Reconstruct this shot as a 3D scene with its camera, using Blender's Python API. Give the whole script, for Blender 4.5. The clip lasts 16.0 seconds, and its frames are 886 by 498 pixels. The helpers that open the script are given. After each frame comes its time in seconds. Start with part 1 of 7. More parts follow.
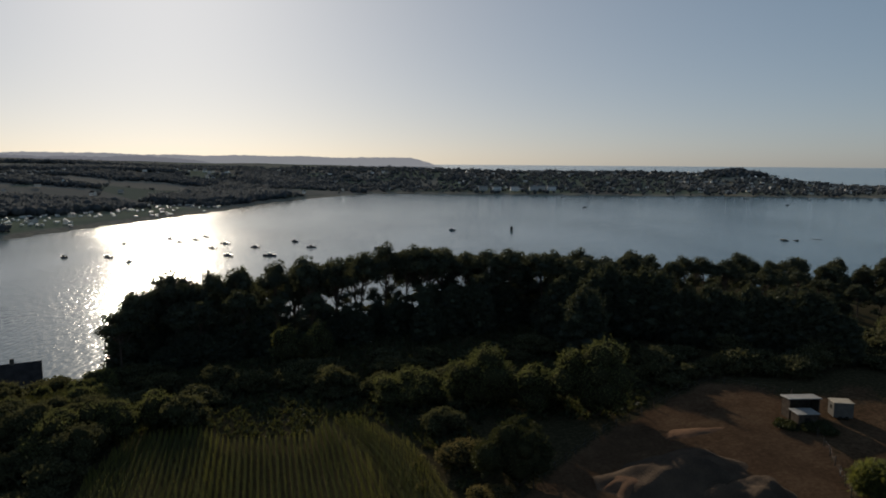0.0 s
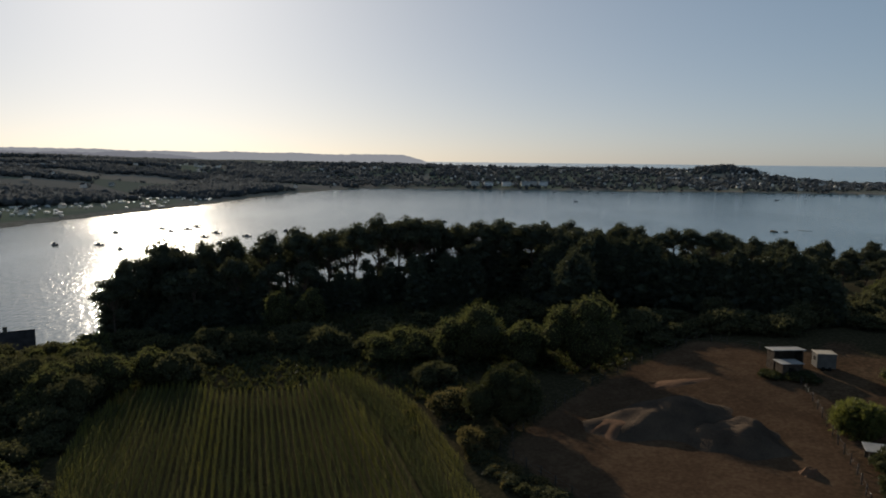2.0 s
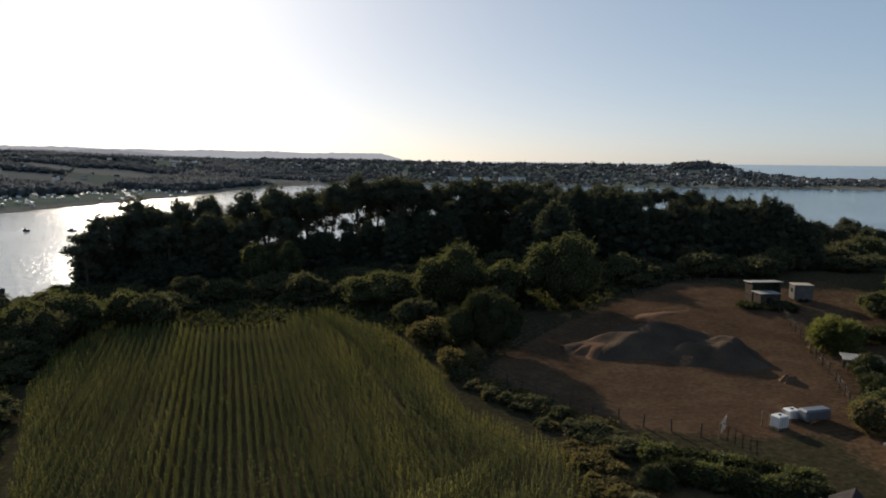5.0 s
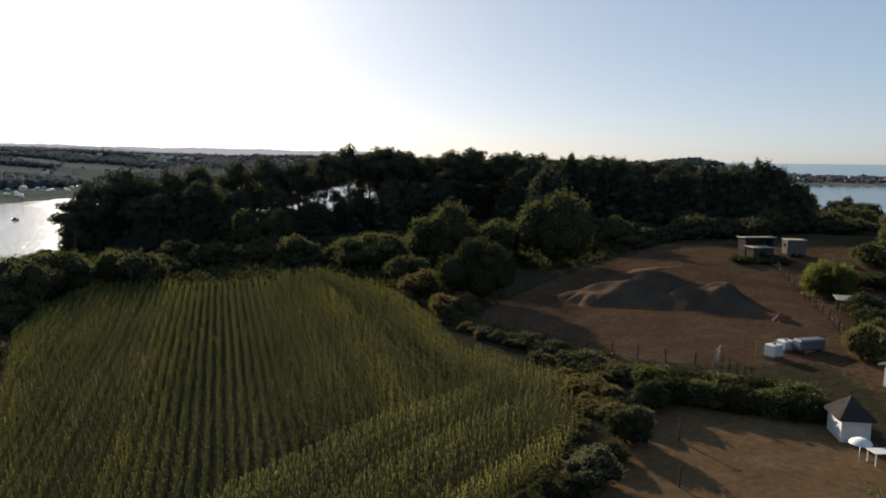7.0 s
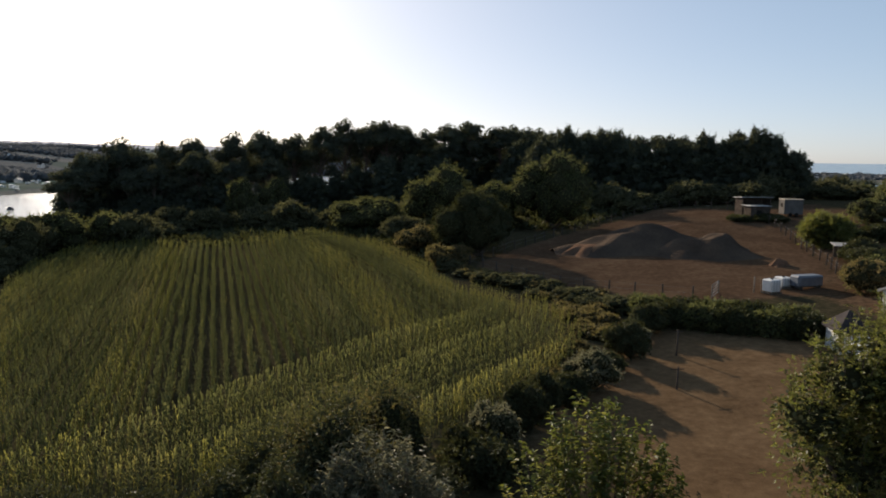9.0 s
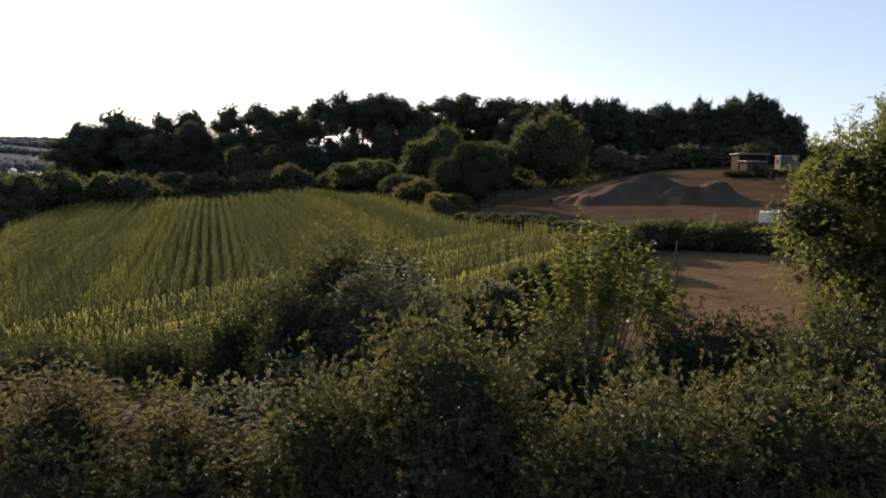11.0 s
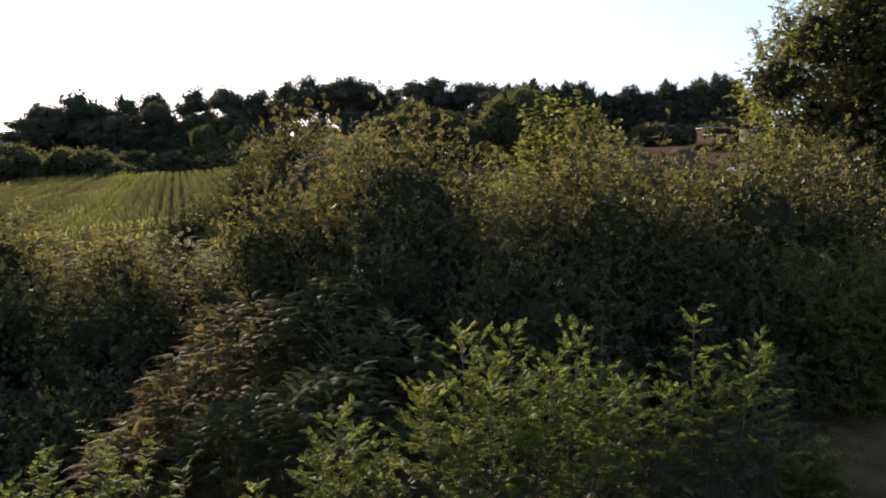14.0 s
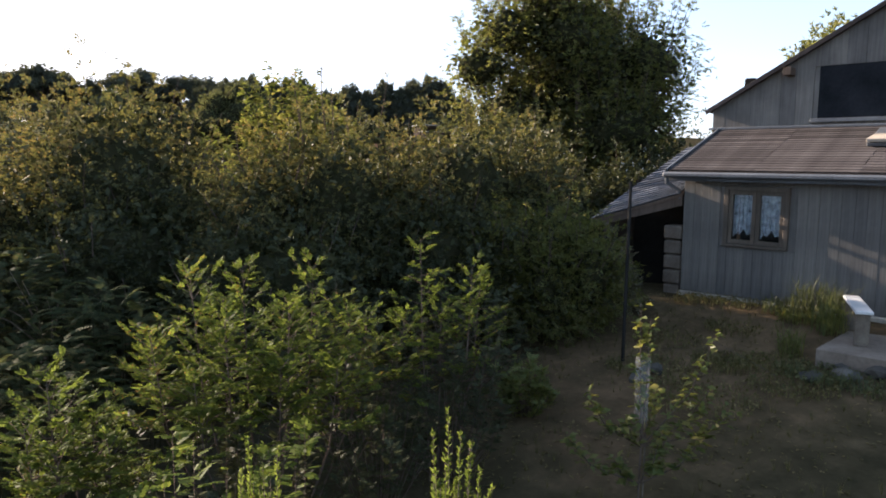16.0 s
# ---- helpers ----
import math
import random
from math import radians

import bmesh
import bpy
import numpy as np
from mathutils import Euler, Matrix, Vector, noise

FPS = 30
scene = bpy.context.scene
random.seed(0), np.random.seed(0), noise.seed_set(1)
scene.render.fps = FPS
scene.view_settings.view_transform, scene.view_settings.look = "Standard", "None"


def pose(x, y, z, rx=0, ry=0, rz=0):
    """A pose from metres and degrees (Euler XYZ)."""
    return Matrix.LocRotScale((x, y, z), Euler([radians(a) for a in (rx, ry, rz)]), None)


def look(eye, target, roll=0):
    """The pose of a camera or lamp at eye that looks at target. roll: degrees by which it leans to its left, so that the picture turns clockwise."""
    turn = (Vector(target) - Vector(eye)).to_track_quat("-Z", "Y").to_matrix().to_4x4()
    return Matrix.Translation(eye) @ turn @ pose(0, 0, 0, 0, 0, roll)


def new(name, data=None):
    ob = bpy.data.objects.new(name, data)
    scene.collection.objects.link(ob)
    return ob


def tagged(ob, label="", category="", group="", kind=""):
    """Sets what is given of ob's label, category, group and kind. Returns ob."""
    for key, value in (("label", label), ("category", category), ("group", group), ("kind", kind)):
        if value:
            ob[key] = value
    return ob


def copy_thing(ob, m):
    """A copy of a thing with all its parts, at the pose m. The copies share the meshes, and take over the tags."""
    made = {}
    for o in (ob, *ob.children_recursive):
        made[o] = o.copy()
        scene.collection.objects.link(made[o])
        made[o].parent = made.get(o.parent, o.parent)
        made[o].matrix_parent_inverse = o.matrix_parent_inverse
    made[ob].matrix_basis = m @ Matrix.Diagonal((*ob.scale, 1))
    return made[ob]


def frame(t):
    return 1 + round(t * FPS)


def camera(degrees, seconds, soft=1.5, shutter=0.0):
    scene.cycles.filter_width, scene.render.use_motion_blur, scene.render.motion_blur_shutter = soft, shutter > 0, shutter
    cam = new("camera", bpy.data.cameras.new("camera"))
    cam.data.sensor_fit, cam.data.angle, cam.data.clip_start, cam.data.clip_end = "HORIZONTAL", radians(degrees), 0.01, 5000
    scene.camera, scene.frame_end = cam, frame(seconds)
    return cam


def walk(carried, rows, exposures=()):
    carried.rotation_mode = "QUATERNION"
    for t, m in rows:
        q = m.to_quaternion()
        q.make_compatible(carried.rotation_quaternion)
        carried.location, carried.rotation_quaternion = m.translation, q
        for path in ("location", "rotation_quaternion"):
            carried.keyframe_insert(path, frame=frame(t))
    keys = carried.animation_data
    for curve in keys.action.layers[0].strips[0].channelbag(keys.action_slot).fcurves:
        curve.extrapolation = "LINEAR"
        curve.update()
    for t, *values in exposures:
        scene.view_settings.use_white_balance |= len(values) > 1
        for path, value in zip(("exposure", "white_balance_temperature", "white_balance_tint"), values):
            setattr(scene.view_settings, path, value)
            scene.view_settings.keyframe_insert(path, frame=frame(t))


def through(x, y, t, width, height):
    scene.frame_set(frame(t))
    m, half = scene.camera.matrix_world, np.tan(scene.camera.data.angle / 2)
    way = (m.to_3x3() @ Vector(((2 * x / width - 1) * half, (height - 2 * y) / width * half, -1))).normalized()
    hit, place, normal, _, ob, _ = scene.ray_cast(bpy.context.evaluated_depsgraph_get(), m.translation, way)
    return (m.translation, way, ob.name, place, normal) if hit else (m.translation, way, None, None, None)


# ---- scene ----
cam = camera(63.5, 16.0, 1.85)
PATH = [
    (0, (-0.192, 2.776, 37.515), (-0.196, 4.761, 37.274), 0.4),
    (0.5, (0.053, 2.855, 36.165), (0.046, 4.84, 35.922), 0.4),
    (1, (-0.053, 2.358, 34.679), (-0.058, 4.343, 34.437), 0.5),
    (1.5, (-0.179, 1.456, 33.285), (-0.175, 3.441, 33.041), 0.6),
    (2, (-0.167, 0.669, 31.878), (-0.148, 2.654, 31.632), 0.6),
    (2.5, (-0.158, 0.202, 30.263), (-0.127, 2.187, 30.019), 0.6),
    (3, (-0.084, 0.266, 28.859), (-0.043, 2.25, 28.616), 0.5),
    (5.5, (-0.243, 0.354, 21.42), (-0.156, 2.337, 21.175), 0.7),
    (6, (-0.244, 0.385, 19.87), (-0.15, 2.368, 19.625), 0.7),
    (6.5, (-0.214, 0.316, 18.456), (-0.116, 2.299, 18.212), 0.7),
    (7, (-0.141, 0.285, 17.139), (-0.041, 2.267, 16.892), 0.7),
    (7.5, (-0.096, 0.174, 15.894), (0.007, 2.156, 15.645), 0.7),
    (8, (-0.033, 0.255, 14.452), (0.072, 2.237, 14.204), 0.7),
    (10.5, (-0.2, -0.8, 8.1), (-0.084, 1.182, 7.845), 0.9),
    (11, (-0.413, -1.036, 6.688), (-0.291, 0.943, 6.429), 0.7),
    (11.5, (-0.374, -1.13, 5.1), (-0.251, 0.85, 4.845), 0.9),
    (12, (-0.316, -1.107, 3.765), (-0.191, 0.873, 3.51), 0.9),
    (12.5, (-0.277, -1.086, 3.377), (-0.154, 0.894, 3.121), 0.9),
    (13, (-0.219, -1.049, 3.27), (-0.098, 0.931, 3.015), 0.8),
    (13.5, (-0.197, -1.027, 3.122), (-0.076, 0.953, 2.869), 0.7),
    (14, (-0.172, -1.017, 2.976), (0.032, 0.957, 2.723), 0.7),
    (14.5, (-0.179, -1.03, 2.825), (0.203, 0.917, 2.574), 0.6),
    (15, (-0.205, -1.044, 2.677), (0.357, 0.86, 2.428), 0.6),
    (15.5, (-0.217, -1.081, 2.526), (0.516, 0.763, 2.279), 0.5),
    (16, (-0.217, -1.108, 2.372), (0.7, 0.653, 2.127), 0.4),
]
EXPOSURES = [(0, 0.07, 6300, 10), (3, 0.42, 6300, 10), (5.5, 0.78, 6300, 12), (8, 0.96, 6300, 13), (10.5, 1.33, 6400, 16), (12.5, 1.92, 6400, 18), (14.55, 2.12, 6400, 20), (14.8, 2.85, 6500, 100), (15.0, 2.85, 6500, 100), (15.2, 2.4, 6400, 28), (16, 2.4, 6400, 20)]
walk(cam, [(t, look(eye, target, roll)) for t, eye, target, roll in PATH], EXPOSURES)

# ---- light: a low sun ahead and to one side, clear sky ----
SUN_LEFT, SUN_UP = 21.0, 18.0
SUN_DIR = Vector((-math.sin(radians(SUN_LEFT)) * math.cos(radians(SUN_UP)), math.cos(radians(SUN_LEFT)) * math.cos(radians(SUN_UP)), math.sin(radians(SUN_UP))))
world = bpy.data.worlds.new("world")
scene.world = world
world.use_nodes = True
wn = world.node_tree
sky = wn.nodes.new("ShaderNodeTexSky")
sky.sky_type, sky.sun_disc = "NISHITA", False
sky.sun_elevation, sky.sun_rotation = radians(SUN_UP), radians(-SUN_LEFT)
sky.air_density, sky.dust_density, sky.ozone_density = 0.6, 0.8, 2.0
soft = wn.nodes.new("ShaderNodeHueSaturation")
soft.inputs["Saturation"].default_value = 1.1
soft.inputs["Hue"].default_value = 0.493
haze = wn.nodes.new("ShaderNodeGamma")
haze.inputs["Gamma"].default_value = 0.5
wn.links.new(sky.outputs[0], soft.inputs["Color"])
wn.links.new(soft.outputs[0], haze.inputs["Color"])
cool = wn.nodes.new("ShaderNodeMixRGB")
cool.blend_type, cool.inputs["Fac"].default_value, cool.inputs["Color2"].default_value = "MULTIPLY", 1.0, (0.985, 1.005, 1.01, 1)
wn.links.new(haze.outputs[0], cool.inputs["Color1"])
wn.links.new(cool.outputs[0], wn.nodes["Background"].inputs[0])
wn.nodes["Background"].inputs[1].default_value = 0.14
sun = new("sun", bpy.data.lights.new("sun", "SUN"))
sun.data.energy, sun.data.angle, sun.data.color = 4.6, radians(0.6), (1.0, 0.86, 0.66)
sun.matrix_world = look(SUN_DIR * 100, (0, 0, 0))

# ---- materials ----
SEA = -20.0


class Mat:
    """A node material with short calls."""

    def __init__(self, name):
        self.m = bpy.data.materials.new(name)
        self.m.use_nodes = True
        self.t = self.m.node_tree
        self.t.nodes.clear()
        self.out = self.t.nodes.new("ShaderNodeOutputMaterial")

    def n(self, kind, props=(), **ins):
        node = self.t.nodes.new("ShaderNode" + kind)
        for k, v in dict(props).items():
            setattr(node, k, v)
        for k, v in ins.items():
            sock = node.inputs[int(k[1:])] if k[0] == "i" and k[1:].isdigit() else node.inputs[k.replace("_", " ")]
            if isinstance(v, bpy.types.NodeSocket):
                self.t.links.new(v, sock)
            else:
                sock.default_value = v
        return node

    def ramp(self, fac, stops):
        r = self.n("ValToRGB", i0=fac)
        e = r.color_ramp.elements
        while len(e) < len(stops):
            e.new(0.5)
        for el, (p, c) in zip(e, stops):
            el.position, el.color = p, (*c, 1)
        return r.outputs[0]

    def mix(self, fac, a, b, blend="MIX"):
        return self.n("MixRGB", {"blend_type": blend}, Fac=fac, Color1=a, Color2=b).outputs[0]

    def noise(self, scale, detail=4.0, rough=0.55, where=None, kind="Object"):
        co = where or self.n("TexCoord").outputs[kind]
        return self.n("TexNoise", Vector=co, Scale=scale, Detail=detail, Roughness=rough).outputs[0]

    def bump(self, height, strength, dist=0.05):
        return self.n("Bump", Height=height, Strength=strength, Distance=dist).outputs[0]

    def finish(self, shader):
        self.t.links.new(shader, self.out.inputs[0])
        return self.m


def c4(c):
    return (*c, 1.0)


def surface(name, a, b, scale=3.0, fine=30.0, rough=0.7, bump=0.3, metal=0.0, dist=0.02, vary=0.0):
    """Two tones at two scales, with relief."""
    m = Mat(name)
    big, small = m.noise(scale), m.noise(fine, 3.0)
    col = m.mix(m.n("MapRange", Value=big, i1=0.3, i2=0.7).outputs[0], c4(a), c4(b))
    col = m.mix(0.5, col, m.ramp(small, [(0.25, (0.35, 0.35, 0.35)), (0.75, (0.65, 0.65, 0.65))]), "OVERLAY")
    if vary:
        r = m.n("ObjectInfo").outputs["Random"]
        col = m.mix(vary, col, m.ramp(r, [(0.0, (0.2, 0.2, 0.2)), (1.0, (0.8, 0.8, 0.8))]), "OVERLAY")
    p = m.n("BsdfPrincipled", Base_Color=col, Roughness=rough, Metallic=metal, Specular_IOR_Level=0.5 if rough < 0.75 else 0.0, Normal=m.bump(small, bump, dist))
    return m.finish(p.outputs[0])


def foliage(name, stops, through=0.4, gloss=0.06, patch=0.25, rough=0.5, glow=0.16, own=1.0, rows=None):
    """Leaves that let light through; every leaf has its own tone, and patches differ."""
    m = Mat(name)
    gloss = gloss * 0.3
    rnd = m.n("MapRange", Value=m.n("NewGeometry").outputs["Random Per Island"], i3=0.5 - own / 2, i4=0.5 + own / 2).outputs[0]
    if rows is None:
        big = m.noise(patch, 2.0)
    else:
        turned = m.n("Mapping", Vector=m.n("TexCoord").outputs["Object"], Rotation=(0, 0, -rows)).outputs[0]
        big = m.noise(1.0, 3.0, 0.6, m.n("Mapping", Vector=turned, Scale=(0.3, 0.025, 0.0)).outputs[0])
        big = m.n("MapRange", Value=big, i1=0.2, i2=0.8, i3=0.0, i4=1.1).outputs[0]
    tone = m.n("Math", {"operation": "MULTIPLY_ADD"}, i0=big, i1=0.9, i2=-0.45).outputs[0]
    tone = m.n("Math", {"operation": "ADD", "use_clamp": True}, i0=tone, i1=rnd).outputs[0]
    col = m.ramp(tone, stops)
    d = m.n("BsdfDiffuse", Color=col)
    lit = m.mix(glow, col, c4((0.30, 0.28, 0.02)))
    t = m.n("BsdfTranslucent", Color=lit)
    s = m.n("MixShader", i0=through, i1=d.outputs[0], i2=t.outputs[0])
    g = m.n("BsdfGlossy", Color=(1, 1, 1, 1), Roughness=rough)
    return m.finish(m.n("MixShader", i0=gloss, i1=s.outputs[0], i2=g.outputs[0]).outputs[0])


M_PINE = foliage("pine_needles", [(0.0, (0.042, 0.048, 0.038)), (0.5, (0.06, 0.068, 0.05)), (1.0, (0.09, 0.098, 0.06))], 0.25, 0.03, 0.06)
M_CONIFER = foliage("conifer_needles", [(0.0, (0.038, 0.046, 0.037)), (0.6, (0.054, 0.064, 0.047)), (1.0, (0.082, 0.092, 0.056))], 0.25, 0.03, 0.06)
M_BROAD = foliage("broad_leaves", [(0.0, (0.048, 0.058, 0.03)), (0.5, (0.08, 0.094, 0.04)), (1.0, (0.138, 0.136, 0.054))], 0.4, 0.04, 0.15, 0.5, 0.16)
# Dark bush green, also standing in for shade on lower brambles and shrubs.
M_DARKBUSH = foliage("dark_and_shaded_leaves", [(0.0, (0.022, 0.029, 0.016)), (0.6, (0.038, 0.046, 0.022)), (1.0, (0.07, 0.07, 0.03))], 0.2, 0.04, 0.2)
M_SCRUB = foliage("scrub_leaves", [(0.0, (0.047, 0.05, 0.032)), (0.6, (0.076, 0.078, 0.046)), (1.0, (0.122, 0.114, 0.06))], 0.3, 0.04, 0.2)
M_DRYBUSH = foliage("dry_bush_leaves", [(0.0, (0.08, 0.068, 0.032)), (0.6, (0.13, 0.10, 0.048)), (1.0, (0.20, 0.145, 0.07))], 0.4, 0.03, 0.3)
M_CORN = foliage("maize_leaves", [(0.0, (0.075, 0.083, 0.035)), (0.5, (0.118, 0.122, 0.047)), (0.85, (0.158, 0.15, 0.06)), (1.0, (0.205, 0.178, 0.085))], 0.36, 0.006, 0.05, 0.6, 0.14, 0.25, radians(14))
M_RIPECORN = foliage("yellowing_maize_leaves", [(0.0, (0.14, 0.138, 0.036)), (0.5, (0.215, 0.2, 0.05)), (0.85, (0.28, 0.24, 0.075)), (1.0, (0.32, 0.255, 0.1))], 0.4, 0.006, 0.05, 0.6, 0.1, 0.25, radians(14))
M_BRAMBLE = foliage("bramble_leaves", [(0.0, (0.045, 0.052, 0.02)), (0.45, (0.08, 0.08, 0.027)), (0.8, (0.135, 0.108, 0.034)), (1.0, (0.18, 0.1, 0.04))], 0.36, 0.05, 0.5, 0.5, 0.08, 0.7)
M_SALLOW = foliage("sallow_leaves", [(0.0, (0.085, 0.09, 0.055)), (0.6, (0.14, 0.138, 0.082)), (1.0, (0.21, 0.18, 0.1))], 0.45, 0.08, 0.5, 0.5, 0.05)
# Bracken in two colours: drier and sunlit at left, shade-darkened at right.
M_LITDRYFERN = foliage("sunlit_dry_bracken_fronds", [(0.0, (0.05, 0.05, 0.02)), (0.5, (0.095, 0.078, 0.032)), (0.85, (0.14, 0.10, 0.045)), (1.0, (0.18, 0.11, 0.055))], 0.45, 0.02, 0.7, 0.5, 0.08)
M_FERN = foliage("bracken_fronds", [(0.0, (0.03, 0.044, 0.02)), (0.6, (0.05, 0.062, 0.026)), (0.9, (0.085, 0.08, 0.034)), (1.0, (0.12, 0.085, 0.04))], 0.35, 0.02, 0.7, 0.5, 0.05)
M_SHRUB = foliage("fresh_shrub_leaves", [(0.0, (0.05, 0.078, 0.015)), (0.5, (0.094, 0.128, 0.023)), (0.95, (0.15, 0.178, 0.032)), (1.0, (0.20, 0.12, 0.03))], 0.55, 0.02, 0.8, 0.5, 0.07)
M_CHERRY = foliage("cherry_leaves", [(0.0, (0.062, 0.077, 0.02)), (0.6, (0.105, 0.12, 0.03)), (1.0, (0.168, 0.145, 0.045))], 0.54, 0.06, 0.3, 0.5, 0.16)
M_SAPLING = foliage("sapling_leaves", [(0.0, (0.06, 0.085, 0.018)), (0.6, (0.105, 0.122, 0.03)), (1.0, (0.18, 0.16, 0.045))], 0.45, 0.06, 0.8)
M_GRASS = foliage("grass_blades", [(0.0, (0.06, 0.065, 0.022)), (0.6, (0.11, 0.095, 0.035)), (1.0, (0.2, 0.15, 0.065))], 0.3, 0.03, 0.3)
# Pale blue-grey: the haze of distance is put into the leaf colour.
M_FARWOOD = foliage("haze_toned_wood_leaves", [(0.0, (0.095, 0.105, 0.112)), (1.0, (0.12, 0.127, 0.135))], 0.4, 0.02, 0.01, 0.5, 0.0)
# Inner leaves darker than the outer ones: shade put into the colour.
M_INNER = foliage("shade_toned_inner_leaves", [(0.0, (0.028, 0.034, 0.014)), (0.6, (0.045, 0.05, 0.02)), (1.0, (0.075, 0.068, 0.028))], 0.15, 0.04, 0.5, 0.5, 0.0)
# Dark colour of the added light-blocking lumps, and of bracken stems.
M_CORE = surface("dark_core_and_stem", (0.02, 0.022, 0.011), (0.045, 0.042, 0.022), 4, 30, 0.95, 0.8)
M_FARWALL = surface("grey_white_render", (0.48, 0.47, 0.45), (0.66, 0.65, 0.62), 0.05, 1, 0.8, 0.1, vary=0.7)
M_OLDWOOD = surface("dark_old_boards", (0.045, 0.036, 0.03), (0.085, 0.07, 0.058), 2, 25, 0.9, 0.4)
M_BARK = surface("bark", (0.06, 0.045, 0.035), (0.13, 0.10, 0.08), 4.0, 40.0, 0.9, 0.8)
M_TWIG = surface("twig_wood", (0.10, 0.075, 0.05), (0.2, 0.16, 0.12), 6.0, 60.0, 0.8, 0.4)
M_EARTH = surface("heaped_earth", (0.085, 0.052, 0.036), (0.15, 0.092, 0.06), 0.5, 6.0, 0.95, 0.8, dist=0.1)
M_HEAP = surface("weedy_heaped_soil", (0.055, 0.042, 0.033), (0.10, 0.073, 0.053), 0.35, 5.0, 0.95, 0.9, dist=0.15)
M_POST = surface("weathered_post", (0.09, 0.073, 0.058), (0.17, 0.145, 0.115), 3.0, 30.0, 0.85, 0.4, vary=0.4)
M_WIRE = surface("galvanised_wire", (0.14, 0.14, 0.14), (0.22, 0.22, 0.22), 5, 50, 0.6, 0.1, 0.5)
M_WHITE = surface("white_paint", (0.54, 0.53, 0.51), (0.66, 0.65, 0.62), 0.8, 12, 0.6, 0.15)
M_SLATE = surface("slate_roofing", (0.032, 0.029, 0.029), (0.06, 0.053, 0.052), 0.8, 9, 0.8, 0.3)
M_GREYROOF = surface("grey_sheet_roof", (0.17, 0.165, 0.16), (0.27, 0.26, 0.245), 0.7, 8, 0.6, 0.2)
M_DARK = surface("dark_interior", (0.015, 0.014, 0.013), (0.03, 0.028, 0.025), 1, 9, 0.9, 0.1)
M_HULL = surface("dark_hull", (0.05, 0.055, 0.07), (0.1, 0.1, 0.11), 1, 9, 0.35, 0.1, vary=0.6)
M_MAST = surface("mast_metal", (0.3, 0.3, 0.31), (0.45, 0.45, 0.45), 1, 9, 0.4, 0.1, 0.6)
M_ROCK = surface("dark_rock", (0.07, 0.065, 0.06), (0.16, 0.15, 0.13), 0.3, 3, 0.9, 0.7, dist=0.2)
M_PLASTIC = surface("white_plastic", (0.46, 0.47, 0.47), (0.58, 0.58, 0.57), 2, 20, 0.4, 0.1)
M_TANK = surface("grey_tank", (0.07, 0.085, 0.105), (0.12, 0.135, 0.16), 1.5, 15, 0.5, 0.15)
M_STONE = surface("rubble_stone", (0.06, 0.056, 0.05), (0.12, 0.11, 0.095), 2, 20, 0.9, 0.6, vary=0.5)
M_SLAB = surface("pale_slab", (0.27, 0.235, 0.19), (0.38, 0.335, 0.275), 1.5, 18, 0.85, 0.3)
M_CABIN = surface("dull_white_panel", (0.085, 0.08, 0.076), (0.125, 0.118, 0.11), 1.2, 14, 0.8, 0.1)
M_CLOTH = surface("faded_cloth", (0.7, 0.69, 0.66), (0.82, 0.82, 0.80), 3, 60, 0.9, 0.2)


# ---- mesh tools ----
def fast_mesh(name, verts, faces, mats, index=None, smooth=False):
    """A mesh from arrays; every face has as many corners as faces has columns."""
    verts, faces = np.asarray(verts, np.float32), np.asarray(faces, np.int32)
    me = bpy.data.meshes.new(name)
    k = faces.shape[1]
    me.vertices.add(len(verts))
    me.vertices.foreach_set("co", verts.ravel())
    me.loops.add(faces.size)
    me.loops.foreach_set("vertex_index", faces.ravel())
    me.polygons.add(len(faces))
    me.polygons.foreach_set("loop_start", np.arange(0, faces.size, k, dtype=np.int32))
    me.polygons.foreach_set("loop_total", np.full(len(faces), k, np.int32))
    if smooth:
        me.polygons.foreach_set("use_smooth", np.ones(len(faces), bool))
    for m in mats if isinstance(mats, (list, tuple)) else [mats]:
        me.materials.append(m)
    if index is not None:
        me.polygons.foreach_set("material_index", np.asarray(index, np.int32))
    me.update(calc_edges=True)
    return me


def scatter(template, origins, axes, sizes):
    """Copies of a template (verts, faces) joined: axes holds, for each copy, its x, y and z direction."""
    tv, tf = template
    n, k = len(origins), len(tv)
    v = np.einsum("vi,nij->nvj", tv, axes) * np.asarray(sizes).reshape(n, 1, -1) + np.asarray(origins)[:, None, :]
    f = tf[None] + (np.arange(n) * k)[:, None, None]
    return v.reshape(-1, 3), f.reshape(-1, tf.shape[1])


def frames(ahead, rng, up=None):
    """Turning frames whose y runs along ahead; z near up, or any way round."""
    y = ahead / np.maximum(np.linalg.norm(ahead, axis=1, keepdims=True), 1e-6)
    r = rng.normal(size=y.shape) if up is None else np.broadcast_to(np.asarray(up, float), y.shape) + rng.normal(size=y.shape) * 0.35
    x = np.cross(y, r)
    x /= np.maximum(np.linalg.norm(x, axis=1, keepdims=True), 1e-6)
    return np.stack([x, y, np.cross(x, y)], 1)


def join(*bits):
    """Joins (verts, faces) pairs."""
    vs, fs, o = [], [], 0
    for v, f in bits:
        vs.append(v)
        fs.append(np.asarray(f) + o)
        o += len(v)
    return np.concatenate(vs), np.concatenate(fs)


def leaf_shape(width=0.5, droop=0.15):
    """A folded leaf, one long, of two triangles."""
    return np.array([(0, 0, 0), (-width / 2, 0.45, 0.07), (0, 1, -droop), (width / 2, 0.45, 0.07)], float), np.array([(0, 2, 1), (0, 3, 2)])


